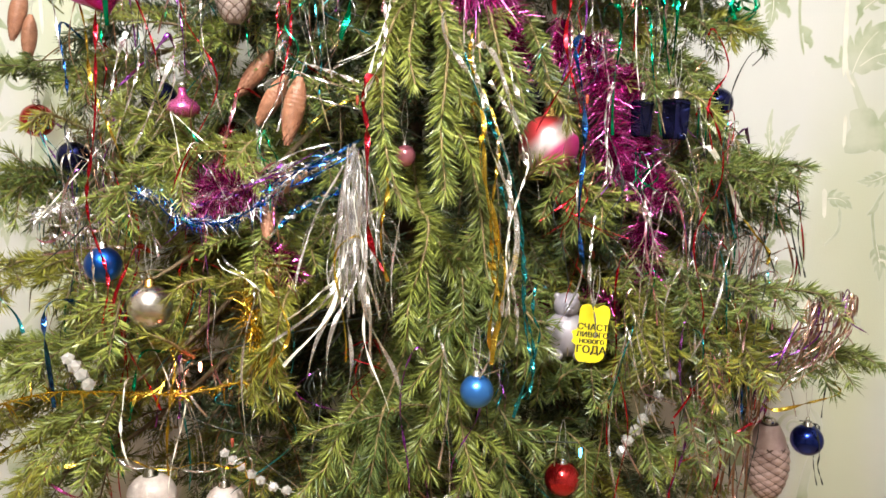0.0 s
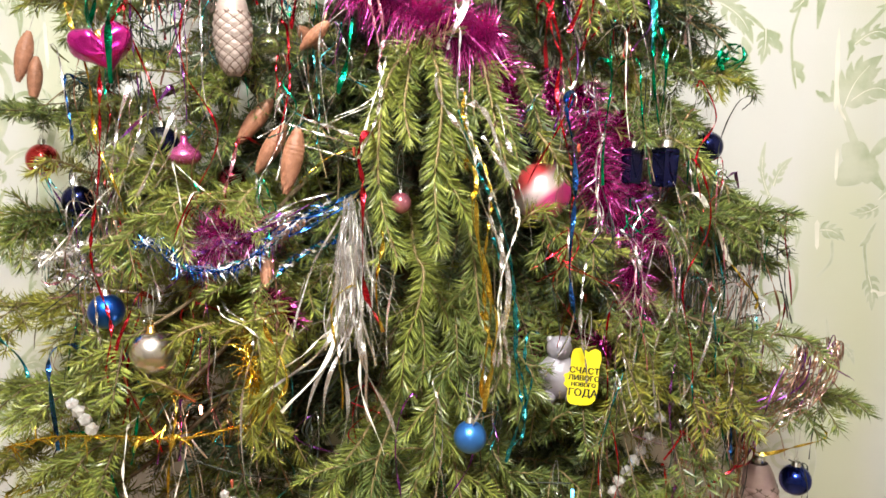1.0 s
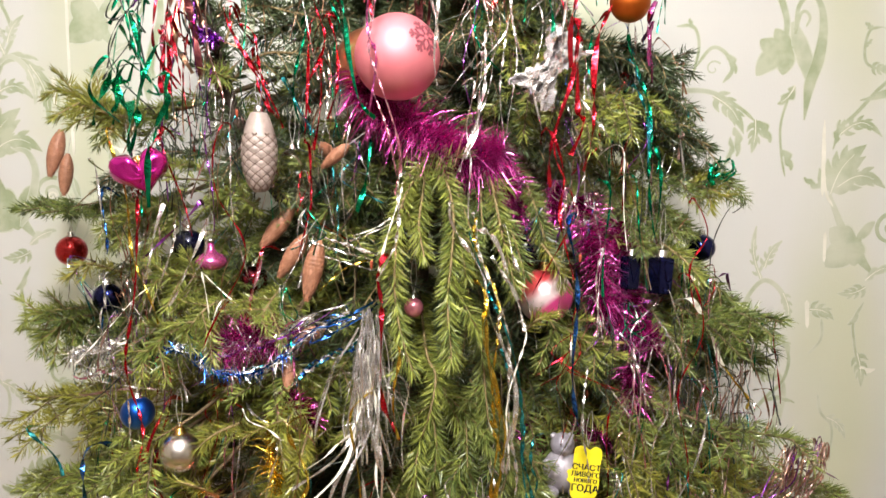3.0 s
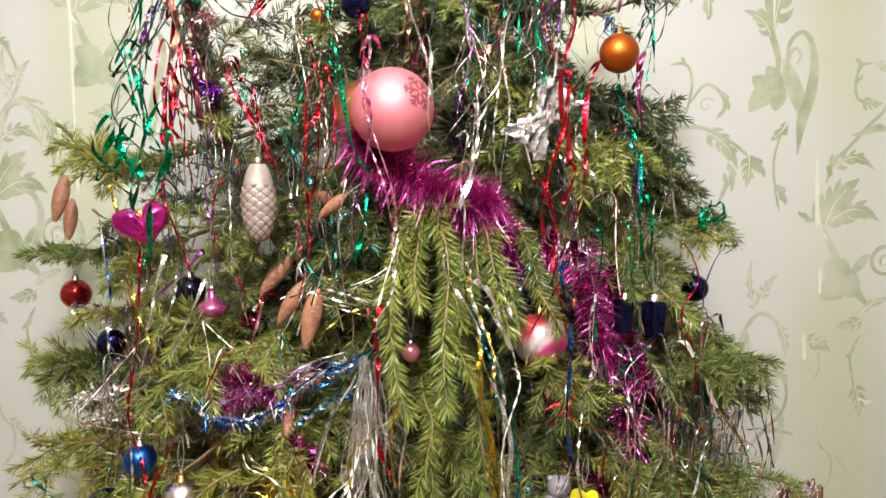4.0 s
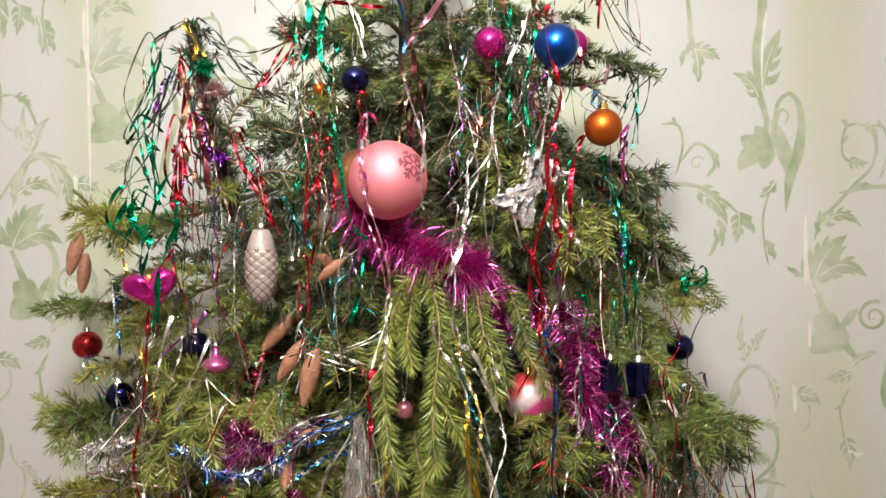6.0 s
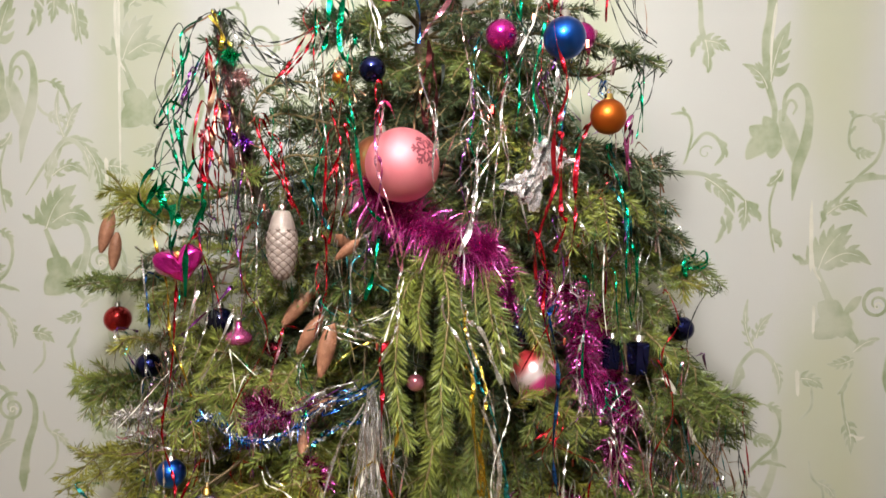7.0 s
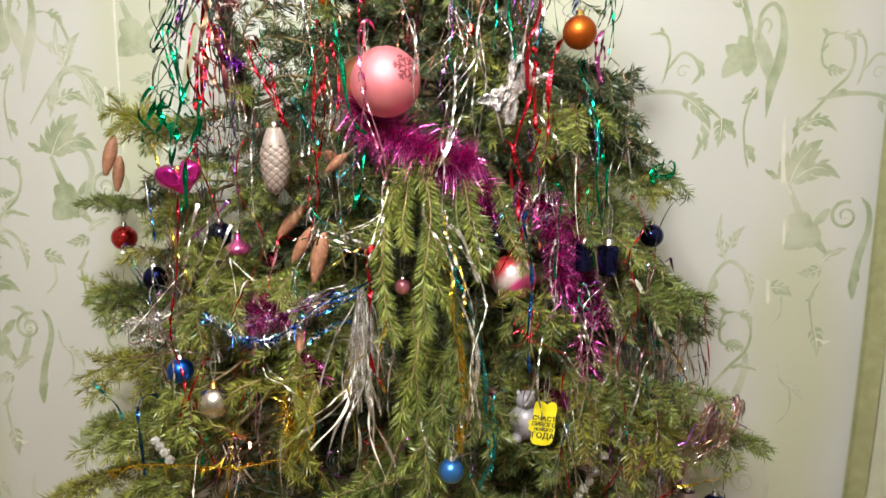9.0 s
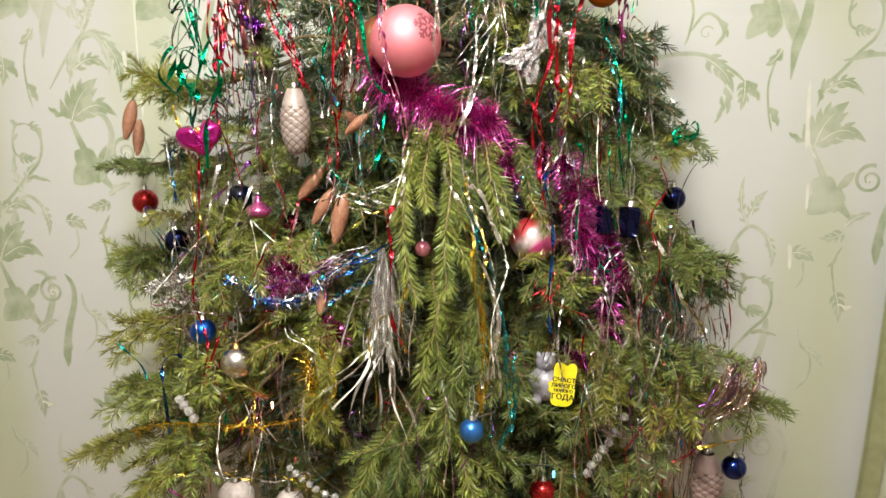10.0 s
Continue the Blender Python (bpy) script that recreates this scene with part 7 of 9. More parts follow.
ribbon([(0.180, 1.045, 1.793), (0.185, 0.990, 1.808), (0.182, 0.980, 1.798), (0.173, 0.980, 1.773), (0.169, 0.980, 1.756)], "pink", 0.007)
ribbon([(0.231, 1.035, 1.950), (0.235, 0.980, 1.965), (0.234, 0.970, 1.955), (0.238, 0.970, 1.905)], "red", 0.005)
ribbon([(0.246, 1.065, 1.959), (0.246, 1.010, 1.974), (0.251, 1.000, 1.964), (0.277, 1.000, 1.913), (0.312, 1.000, 1.878)], "black", 0.0025)
ribbon([(0.270, 1.065, 1.959), (0.272, 1.010, 1.974), (0.275, 1.000, 1.964), (0.290, 1.000, 1.913), (0.303, 1.000, 1.883)], "black", 0.0025)
ribbon([(0.289, 1.065, 1.848), (0.290, 1.010, 1.863), (0.295, 1.000, 1.853), (0.294, 1.000, 1.784), (0.279, 1.000, 1.758)], "black", 0.0025)
ribbon([(0.305, 1.065, 1.831), (0.306, 1.010, 1.846), (0.316, 1.000, 1.836), (0.304, 1.000, 1.793), (0.287, 1.000, 1.776)], "black", 0.0025)
ribbon([(0.257, 1.045, 1.675), (0.250, 0.990, 1.690), (0.258, 0.980, 1.680), (0.267, 0.980, 1.604), (0.276, 0.980, 1.536)], "teal", 0.005)
ribbon([(0.322, 1.065, 1.616), (0.334, 1.010, 1.631), (0.327, 1.000, 1.621), (0.334, 1.000, 1.500)], "silver", 0.004)
ribbon([(0.275, 1.035, 1.725), (0.275, 0.980, 1.740), (0.274, 0.970, 1.729), (0.273, 0.970, 1.679)], "magenta", 0.005)
ribbon([(-0.214, 1.065, 1.893), (-0.218, 1.010, 1.908), (-0.211, 1.000, 1.898), (-0.208, 1.000, 1.820), (-0.215, 1.000, 1.715)], "black", 0.002)
ribbon([(-0.289, 1.065, 1.960), (-0.279, 1.010, 1.975), (-0.268, 1.000, 1.968), (-0.211, 1.000, 1.915), (-0.198, 1.000, 1.872)], "black", 0.002)
ribbon([(0.075, 1.010, 1.951), (0.062, 0.980, 1.942), (0.037, 0.980, 1.926), (-0.005, 0.980, 1.922), (-0.005, 1.010, 1.922)], "black", 0.003)
ribbon([(0.291, 1.065, 1.805), (0.292, 1.010, 1.820), (0.294, 1.000, 1.810), (0.294, 1.000, 1.741)], "green", 0.004)
ribbon([(-0.112, 0.985, 1.792), (-0.104, 0.930, 1.807), (-0.104, 0.920, 1.772), (-0.101, 0.920, 1.675)], "red", 0.004)
ribbon([(0.056, 0.925, 1.696), (0.051, 0.870, 1.711), (0.038, 0.860, 1.648), (0.024, 0.860, 1.549)], "silver", 0.004)
ribbon([(0.032, 0.900, 1.356), (0.036, 0.800, 1.371), (0.046, 0.790, 1.336), (0.052, 0.790, 1.266), (0.055, 0.790, 1.181), (0.053, 0.790, 1.132)], "gold", 0.004)
ribbon([(0.057, 0.900, 1.356), (0.060, 0.800, 1.371), (0.064, 0.790, 1.336), (0.071, 0.790, 1.260), (0.068, 0.790, 1.181)], "silver", 0.004)
ribbon([(0.092, 0.910, 1.338), (0.091, 0.810, 1.353), (0.078, 0.800, 1.318), (0.073, 0.800, 1.252), (0.066, 0.800, 1.179)], "white", 0.003)
ribbon([(-0.063, 0.920, 1.308), (-0.058, 0.820, 1.323), (-0.051, 0.810, 1.288), (-0.049, 0.810, 1.233), (-0.058, 0.810, 1.177)], "silver", 0.003)
ribbon([(-0.121, 0.965, 1.283), (-0.135, 0.910, 1.298), (-0.151, 0.900, 1.267), (-0.179, 0.900, 1.213), (-0.200, 0.900, 1.185)], "silver", 0.003)
ribbon([(-0.267, 0.910, 1.230), (-0.254, 0.880, 1.223), (-0.222, 0.880, 1.202), (-0.209, 0.880, 1.189), (-0.209, 0.910, 1.189)], "silver", 0.0035)
ribbon([(-0.265, 0.890, 1.229), (-0.252, 0.860, 1.222), (-0.230, 0.860, 1.211), (-0.211, 0.860, 1.196), (-0.211, 0.890, 1.196)], "white", 0.003)
ribbon([(-0.110, 0.930, 1.321), (-0.123, 0.900, 1.314), (-0.164, 0.900, 1.294), (-0.205, 0.900, 1.254), (-0.205, 0.930, 1.254)], "silver", 0.003)
ribbon([(-0.119, 0.920, 1.367), (-0.134, 0.890, 1.364), (-0.174, 0.890, 1.354), (-0.207, 0.890, 1.334), (-0.207, 0.920, 1.334)], "silver", 0.003)
ribbon([(-0.091, 0.920, 1.361), (-0.105, 0.890, 1.354), (-0.141, 0.890, 1.334), (-0.175, 0.890, 1.315), (-0.175, 0.920, 1.315)], "blue", 0.004)
ribbon([(-0.081, 0.920, 1.374), (-0.095, 0.890, 1.367), (-0.128, 0.890, 1.351), (-0.161, 0.890, 1.334), (-0.161, 0.920, 1.334)], "blue", 0.004)
ribbon([(-0.136, 0.930, 1.361), (-0.149, 0.900, 1.354), (-0.189, 0.900, 1.334), (-0.237, 0.900, 1.314), (-0.237, 0.930, 1.314)], "purple", 0.003)
ribbon([(-0.519, 1.000, 1.249), (-0.505, 0.970, 1.246), (-0.461, 0.970, 1.239), (-0.396, 0.970, 1.232), (-0.396, 1.000, 1.232)], "silver", 0.003)
ribbon([(-0.538, 1.000, 1.281), (-0.524, 0.970, 1.275), (-0.489, 0.970, 1.261), (-0.445, 0.970, 1.275), (-0.445, 1.000, 1.275)], "silver", 0.004)
ribbon([(-0.498, 1.035, 1.292), (-0.499, 0.980, 1.307), (-0.494, 0.970, 1.297), (-0.482, 0.970, 1.261), (-0.491, 0.970, 1.224)], "silver", 0.004)
ribbon([(-0.521, 1.000, 1.222), (-0.506, 0.970, 1.224), (-0.440, 0.970, 1.235), (-0.396, 0.970, 1.228), (-0.396, 1.000, 1.228)], "rose", 0.004)
ribbon([(-0.187, 0.960, 1.430), (-0.173, 0.930, 1.425), (-0.132, 0.930, 1.412), (-0.102, 0.930, 1.405), (-0.102, 0.960, 1.405)], "silver", 0.003)
ribbon([(-0.098, 0.960, 1.420), (-0.112, 0.930, 1.415), (-0.139, 0.930, 1.405), (-0.174, 0.930, 1.378), (-0.174, 0.960, 1.378)], "gold", 0.003)
ribbon([(0.276, 1.045, 1.292), (0.277, 0.990, 1.307), (0.274, 0.980, 1.297), (0.280, 0.980, 1.230), (0.289, 0.980, 1.186)], "silver", 0.003)
ribbon([(0.339, 1.035, 1.307), (0.343, 0.980, 1.322), (0.329, 0.970, 1.312), (0.328, 0.970, 1.246), (0.338, 0.970, 1.172)], "silver", 0.003)
ribbon([(0.364, 1.025, 1.296), (0.363, 0.970, 1.311), (0.363, 0.960, 1.276), (0.368, 0.960, 1.233)], "teal", 0.003)
ribbon([(0.386, 1.025, 1.318), (0.393, 0.970, 1.333), (0.390, 0.960, 1.298), (0.391, 0.960, 1.247)], "silver", 0.003)
ribbon([(0.413, 1.025, 1.296), (0.414, 0.970, 1.311), (0.406, 0.960, 1.276), (0.411, 0.960, 1.211)], "black", 0.002)
ribbon([(0.425, 1.025, 1.325), (0.431, 0.970, 1.340), (0.429, 0.960, 1.305), (0.428, 0.960, 1.262)], "green", 0.003)
ribbon([(0.289, 1.035, 1.138), (0.286, 0.980, 1.153), (0.292, 0.970, 1.143), (0.301, 0.970, 1.082)], "silver", 0.0025)
ribbon([(0.328, 1.035, 1.032), (0.324, 0.980, 1.047), (0.318, 0.970, 1.036), (0.317, 0.970, 0.966)], "silver", 0.0025)
ribbon([(0.336, 1.025, 0.995), (0.332, 0.970, 1.010), (0.339, 0.960, 0.978), (0.372, 0.960, 0.908)], "silver", 0.0025)
ribbon([(0.388, 0.965, 1.078), (0.383, 0.910, 1.093), (0.378, 0.900, 1.059), (0.372, 0.900, 1.016), (0.365, 0.900, 0.972), (0.357, 0.900, 0.913)], "brown", 0.0025)
ribbon([(0.402, 0.975, 1.071), (0.402, 0.920, 1.086), (0.393, 0.910, 1.052), (0.385, 0.910, 1.005), (0.378, 0.910, 0.961), (0.377, 0.910, 0.908)], "brown", 0.0025)
ribbon([(0.393, 0.985, 1.080), (0.385, 0.930, 1.095), (0.379, 0.920, 1.060), (0.376, 0.920, 1.001), (0.368, 0.920, 0.934), (0.362, 0.920, 0.888)], "rose", 0.0025)
ribbon([(0.390, 0.965, 1.085), (0.393, 0.910, 1.100), (0.385, 0.900, 1.066), (0.376, 0.900, 1.023), (0.370, 0.900, 0.987), (0.368, 0.900, 0.921)], "brown", 0.003)
ribbon([(0.418, 0.975, 1.075), (0.407, 0.920, 1.090), (0.398, 0.910, 1.056), (0.391, 0.910, 1.012), (0.383, 0.910, 0.961), (0.383, 0.910, 0.901)], "black", 0.0022)
ribbon([(0.373, 0.985, 1.072), (0.374, 0.930, 1.087), (0.374, 0.920, 1.052), (0.372, 0.920, 1.001), (0.363, 0.920, 0.949), (0.355, 0.920, 0.904)], "brown", 0.0025)
ribbon([(0.395, 0.975, 1.083), (0.388, 0.920, 1.098), (0.385, 0.910, 1.063), (0.379, 0.910, 0.997), (0.368, 0.910, 0.931), (0.366, 0.910, 0.886)], "rose", 0.002)
ribbon([(0.407, 0.930, 1.034), (0.393, 0.900, 1.027), (0.380, 0.900, 1.019), (0.353, 0.900, 1.001), (0.322, 0.900, 0.979), (0.322, 0.930, 0.979)], "red", 0.003)
ribbon([(0.481, 0.995, 0.994), (0.479, 0.940, 1.009), (0.485, 0.930, 0.975), (0.481, 0.930, 0.952), (0.485, 0.930, 0.929)], "black", 0.003)
ribbon([(-0.410, 0.965, 1.870), (-0.405, 0.910, 1.885), (-0.421, 0.900, 1.822), (-0.428, 0.900, 1.779), (-0.417, 0.900, 1.736)], "black", 0.0028)
ribbon([(-0.436, 1.045, 1.738), (-0.440, 0.990, 1.753), (-0.451, 0.980, 1.743), (-0.460, 0.980, 1.704), (-0.449, 0.980, 1.664), (-0.411, 0.980, 1.617)], "black", 0.003)
ribbon([(-0.439, 1.045, 1.839), (-0.440, 0.990, 1.854), (-0.436, 0.980, 1.844), (-0.433, 0.980, 1.801), (-0.454, 0.980, 1.770)], "green", 0.003)
ribbon([(-0.440, 1.045, 1.738), (-0.437, 0.990, 1.753), (-0.427, 0.980, 1.743), (-0.425, 0.980, 1.696), (-0.402, 0.980, 1.660)], "green", 0.004)
ribbon([(-0.381, 1.035, 1.728), (-0.376, 0.980, 1.743), (-0.388, 0.970, 1.733), (-0.393, 0.970, 1.694), (-0.390, 0.970, 1.655), (-0.375, 0.970, 1.631)], "red", 0.005)
ribbon([(-0.362, 1.035, 1.736), (-0.361, 0.980, 1.751), (-0.372, 0.970, 1.741), (-0.372, 0.970, 1.694), (-0.368, 0.970, 1.655)], "red", 0.004)
ribbon([(-0.299, 1.035, 1.750), (-0.299, 0.980, 1.765), (-0.301, 0.970, 1.755), (-0.279, 0.970, 1.701), (-0.248, 0.970, 1.646)], "red", 0.004)
ribbon([(-0.284, 1.035, 1.720), (-0.281, 0.980, 1.735), (-0.266, 0.970, 1.724), (-0.263, 0.970, 1.678), (-0.241, 0.970, 1.615)], "red", 0.004)
ribbon([(-0.187, 1.025, 1.772), (-0.180, 0.970, 1.787), (-0.178, 0.960, 1.753), (-0.173, 0.960, 1.707), (-0.187, 0.960, 1.653), (-0.182, 0.960, 1.614)], "red", 0.004)
ribbon([(-0.154, 1.025, 1.734), (-0.157, 0.970, 1.749), (-0.151, 0.960, 1.714), (-0.156, 0.960, 1.652), (-0.162, 0.960, 1.606)], "red", 0.004)
ribbon([(-0.209, 1.025, 1.734), (-0.199, 0.970, 1.749), (-0.198, 0.960, 1.714), (-0.203, 0.960, 1.653), (-0.198, 0.960, 1.598), (-0.188, 0.960, 1.583)], "green", 0.004)
ribbon([(-0.151, 1.025, 1.749), (-0.156, 0.970, 1.764), (-0.147, 0.960, 1.729), (-0.140, 0.960, 1.675), (-0.113, 0.960, 1.637), (-0.108, 0.960, 1.598)], "green", 0.004)
ribbon([(-0.372, 1.085, 1.926), (-0.378, 1.030, 1.941), (-0.367, 1.020, 1.935), (-0.326, 1.020, 1.902), (-0.299, 1.020, 1.858), (-0.272, 1.020, 1.816)], "black", 0.0035)
ribbon([(-0.365, 1.050, 1.920), (-0.353, 1.020, 1.912), (-0.313, 1.020, 1.882), (-0.270, 1.020, 1.852), (-0.270, 1.050, 1.852)], "black", 0.0035)
ribbon([(-0.216, 1.050, 1.911), (-0.230, 1.020, 1.905), (-0.280, 1.020, 1.882), (-0.340, 1.020, 1.882), (-0.340, 1.050, 1.882)], "brown", 0.003)
ribbon([(-0.199, 1.065, 1.899), (-0.199, 1.010, 1.914), (-0.215, 1.000, 1.906), (-0.235, 1.000, 1.883), (-0.265, 1.000, 1.841)], "red", 0.004)
ribbon([(-0.377, 1.050, 1.938), (-0.390, 1.020, 1.931), (-0.421, 1.020, 1.915), (-0.441, 1.020, 1.876), (-0.454, 1.020, 1.809), (-0.478, 1.020, 1.756), (-0.478, 1.050, 1.756)], "black", 0.004)
ribbon([(-0.442, 1.085, 1.878), (-0.435, 1.030, 1.893), (-0.431, 1.020, 1.883), (-0.444, 1.020, 1.836), (-0.458, 1.020, 1.796), (-0.476, 1.020, 1.763)], "green", 0.004)
ribbon([(-0.413, 1.085, 1.851), (-0.418, 1.030, 1.866), (-0.421, 1.020, 1.856), (-0.435, 1.020, 1.803), (-0.461, 1.020, 1.743), (-0.482, 1.020, 1.683)], "black", 0.0035)
ribbon([(-0.399, 1.085, 1.837), (-0.402, 1.030, 1.852), (-0.407, 1.020, 1.843), (-0.424, 1.020, 1.796), (-0.445, 1.020, 1.756)], "black", 0.003)
ribbon([(-0.422, 1.085, 1.831), (-0.424, 1.030, 1.846), (-0.424, 1.020, 1.836), (-0.431, 1.020, 1.809), (-0.445, 1.020, 1.776)], "purple", 0.004)
ribbon([(-0.395, 1.065, 1.860), (-0.393, 1.010, 1.875), (-0.389, 1.000, 1.865), (-0.387, 1.000, 1.838), (-0.389, 1.000, 1.822)], "red", 0.006)
ribbon([(-0.404, 1.095, 1.926), (-0.394, 1.040, 1.941), (-0.384, 1.030, 1.931), (-0.374, 1.030, 1.897), (-0.363, 1.030, 1.878)], "gold", 0.006)
ribbon([(-0.226, 1.065, 1.918), (-0.220, 1.010, 1.933), (-0.215, 1.000, 1.922), (-0.212, 1.000, 1.896), (-0.218, 1.000, 1.870)], "green", 0.006)
ribbon([(-0.174, 1.065, 1.923), (-0.178, 1.010, 1.938), (-0.169, 1.000, 1.928), (-0.157, 1.000, 1.889), (-0.159, 1.000, 1.864), (-0.146, 1.000, 1.851)], "green", 0.006)
ribbon([(-0.171, 1.065, 1.936), (-0.189, 1.010, 1.951), (-0.186, 1.000, 1.941), (-0.176, 1.000, 1.902), (-0.166, 1.000, 1.877)], "green", 0.005)
ribbon([(-0.137, 1.045, 1.942), (-0.134, 0.990, 1.957), (-0.134, 0.980, 1.948), (-0.115, 0.980, 1.916), (-0.108, 0.980, 1.891)], "silver", 0.006)
ribbon([(0.102, 1.025, 1.989), (0.100, 0.970, 2.004), (0.098, 0.960, 1.969), (0.099, 0.960, 1.944), (0.099, 0.960, 1.919)], "brown", 0.01)
ribbon([(0.143, 1.035, 1.968), (0.137, 0.980, 1.983), (0.142, 0.970, 1.972), (0.144, 0.970, 1.947), (0.144, 0.970, 1.918)], "brown", 0.011)
ribbon([(0.223, 1.095, 1.982), (0.241, 1.040, 1.997), (0.250, 1.030, 1.988), (0.285, 1.030, 1.909), (0.321, 1.030, 1.881)], "black", 0.0025)
ribbon([(0.260, 1.095, 1.975), (0.264, 1.040, 1.990), (0.264, 1.030, 1.980), (0.292, 1.030, 1.923), (0.303, 1.030, 1.895)], "black", 0.0025)
ribbon([(0.286, 1.085, 1.972), (0.289, 1.030, 1.987), (0.283, 1.020, 1.977), (0.294, 1.020, 1.928), (0.312, 1.020, 1.886)], "black", 0.0025)
ribbon([(0.291, 1.095, 1.975), (0.282, 1.040, 1.990), (0.292, 1.030, 1.980), (0.303, 1.030, 1.938), (0.311, 1.030, 1.902)], "brown", 0.0025)
ribbon([(0.235, 1.095, 1.954), (0.233, 1.040, 1.969), (0.243, 1.030, 1.960), (0.257, 1.030, 1.916), (0.293, 1.030, 1.860)], "black", 0.0025)
ribbon([(0.351, 1.105, 1.848), (0.350, 1.050, 1.863), (0.335, 1.040, 1.855), (0.295, 1.040, 1.812), (0.274, 1.040, 1.776)], "black", 0.0025)
ribbon([(0.333, 1.085, 1.851), (0.332, 1.030, 1.866), (0.326, 1.020, 1.858), (0.284, 1.020, 1.801), (0.272, 1.020, 1.777)], "black", 0.0025)
ribbon([(0.300, 1.085, 1.828), (0.305, 1.030, 1.843), (0.300, 1.020, 1.833), (0.298, 1.020, 1.787), (0.298, 1.020, 1.734)], "green", 0.003)
ribbon([(0.251, 1.065, 1.967), (0.247, 1.010, 1.982), (0.243, 1.000, 1.971), (0.241, 1.000, 1.944), (0.243, 1.000, 1.912)], "red", 0.005)
ribbon([(0.222, 1.065, 1.883), (0.224, 1.010, 1.898), (0.212, 1.000, 1.888), (0.217, 1.000, 1.861), (0.214, 1.000, 1.844)], "pink", 0.007)
ribbon([(0.258, 1.065, 1.843), (0.254, 1.010, 1.858), (0.252, 1.000, 1.850), (0.235, 1.000, 1.832), (0.214, 1.000, 1.822)], "pink", 0.006)
ribbon([(0.259, 1.065, 1.743), (0.258, 1.010, 1.758), (0.258, 1.000, 1.748), (0.252, 1.000, 1.707), (0.259, 1.000, 1.662), (0.261, 1.000, 1.584)], "silver", 0.003)
ribbon([(0.292, 1.065, 1.731), (0.285, 1.010, 1.746), (0.283, 1.000, 1.735), (0.278, 1.000, 1.699), (0.282, 1.000, 1.665)], "magenta", 0.006)
ribbon([(0.253, 1.065, 1.709), (0.253, 1.010, 1.724), (0.259, 1.000, 1.714), (0.266, 1.000, 1.674), (0.274, 1.000, 1.631), (0.286, 1.000, 1.578)], "teal", 0.006)
ribbon([(0.293, 1.085, 1.675), (0.299, 1.030, 1.690), (0.315, 1.020, 1.679), (0.318, 1.020, 1.633), (0.319, 1.020, 1.582)], "silver", 0.0045)
ribbon([(0.331, 1.095, 1.679), (0.335, 1.040, 1.694), (0.328, 1.030, 1.684), (0.336, 1.030, 1.617), (0.335, 1.030, 1.570)], "brown", 0.003)
ribbon([(0.320, 1.095, 1.682), (0.328, 1.040, 1.697), (0.334, 1.030, 1.686), (0.341, 1.030, 1.649)], "brown", 0.003)
ribbon([(0.322, 1.085, 1.672), (0.321, 1.030, 1.687), (0.319, 1.020, 1.676), (0.327, 1.020, 1.626)], "rose", 0.004)
ribbon([(0.335, 1.095, 1.629), (0.331, 1.040, 1.644), (0.344, 1.030, 1.636), (0.364, 1.030, 1.611)], "brown", 0.003)
ribbon([(0.329, 1.085, 1.586), (0.324, 1.030, 1.601), (0.328, 1.020, 1.592), (0.347, 1.020, 1.557), (0.367, 1.020, 1.533)], "silver", 0.003)
ribbon([(0.370, 1.095, 1.584), (0.360, 1.040, 1.599), (0.365, 1.030, 1.588), (0.371, 1.030, 1.542)], "silver", 0.004)
ribbon([(0.344, 1.095, 1.612), (0.345, 1.040, 1.627), (0.345, 1.030, 1.617), (0.352, 1.030, 1.583), (0.362, 1.030, 1.570)], "teal", 0.004)
ribbon([(0.314, 1.065, 1.559), (0.315, 1.010, 1.574), (0.316, 1.000, 1.563), (0.310, 1.000, 1.533)], "silver", 0.0045)
ribbon([(0.329, 1.065, 1.578), (0.330, 1.010, 1.593), (0.326, 1.000, 1.583), (0.327, 1.000, 1.555)], "rose", 0.006)
ribbon([(0.307, 1.055, 1.550), (0.303, 1.000, 1.565), (0.297, 0.990, 1.554), (0.297, 0.990, 1.520), (0.297, 0.990, 1.486)], "silver", 0.003)
ribbon([(0.193, 1.035, 1.639), (0.188, 0.980, 1.654), (0.184, 0.970, 1.644), (0.200, 0.970, 1.607), (0.213, 0.970, 1.565)], "silver", 0.006)
ribbon([(0.185, 1.065, 1.719), (0.197, 1.010, 1.734), (0.196, 1.000, 1.723), (0.195, 1.000, 1.698), (0.198, 1.000, 1.674)], "green", 0.0045)
ribbon([(0.295, 1.075, 1.704), (0.290, 1.020, 1.719), (0.289, 1.010, 1.709), (0.290, 1.010, 1.682)], "silver", 0.0035)
ribbon([(0.301, 1.095, 1.715), (0.297, 1.040, 1.730), (0.305, 1.030, 1.724), (0.320, 1.030, 1.711), (0.330, 1.030, 1.684)], "brown", 0.003)
ribbon([(0.206, 1.005, 1.368), (0.208, 0.950, 1.383), (0.213, 0.940, 1.348), (0.216, 0.940, 1.260), (0.214, 0.940, 1.209)], "black", 0.002)
ribbon([(0.299, 0.995, 1.317), (0.291, 0.940, 1.332), (0.298, 0.930, 1.297), (0.301, 0.930, 1.250), (0.308, 0.930, 1.201), (0.310, 0.930, 1.171)], "silver", 0.003)
ribbon([(0.327, 0.995, 1.329), (0.330, 0.940, 1.344), (0.330, 0.930, 1.309), (0.331, 0.930, 1.266), (0.332, 0.930, 1.213)], "black", 0.002)
ribbon([(0.375, 0.995, 1.242), (0.376, 0.940, 1.257), (0.374, 0.930, 1.223), (0.365, 0.930, 1.190), (0.364, 0.930, 1.168)], "black", 0.0028)
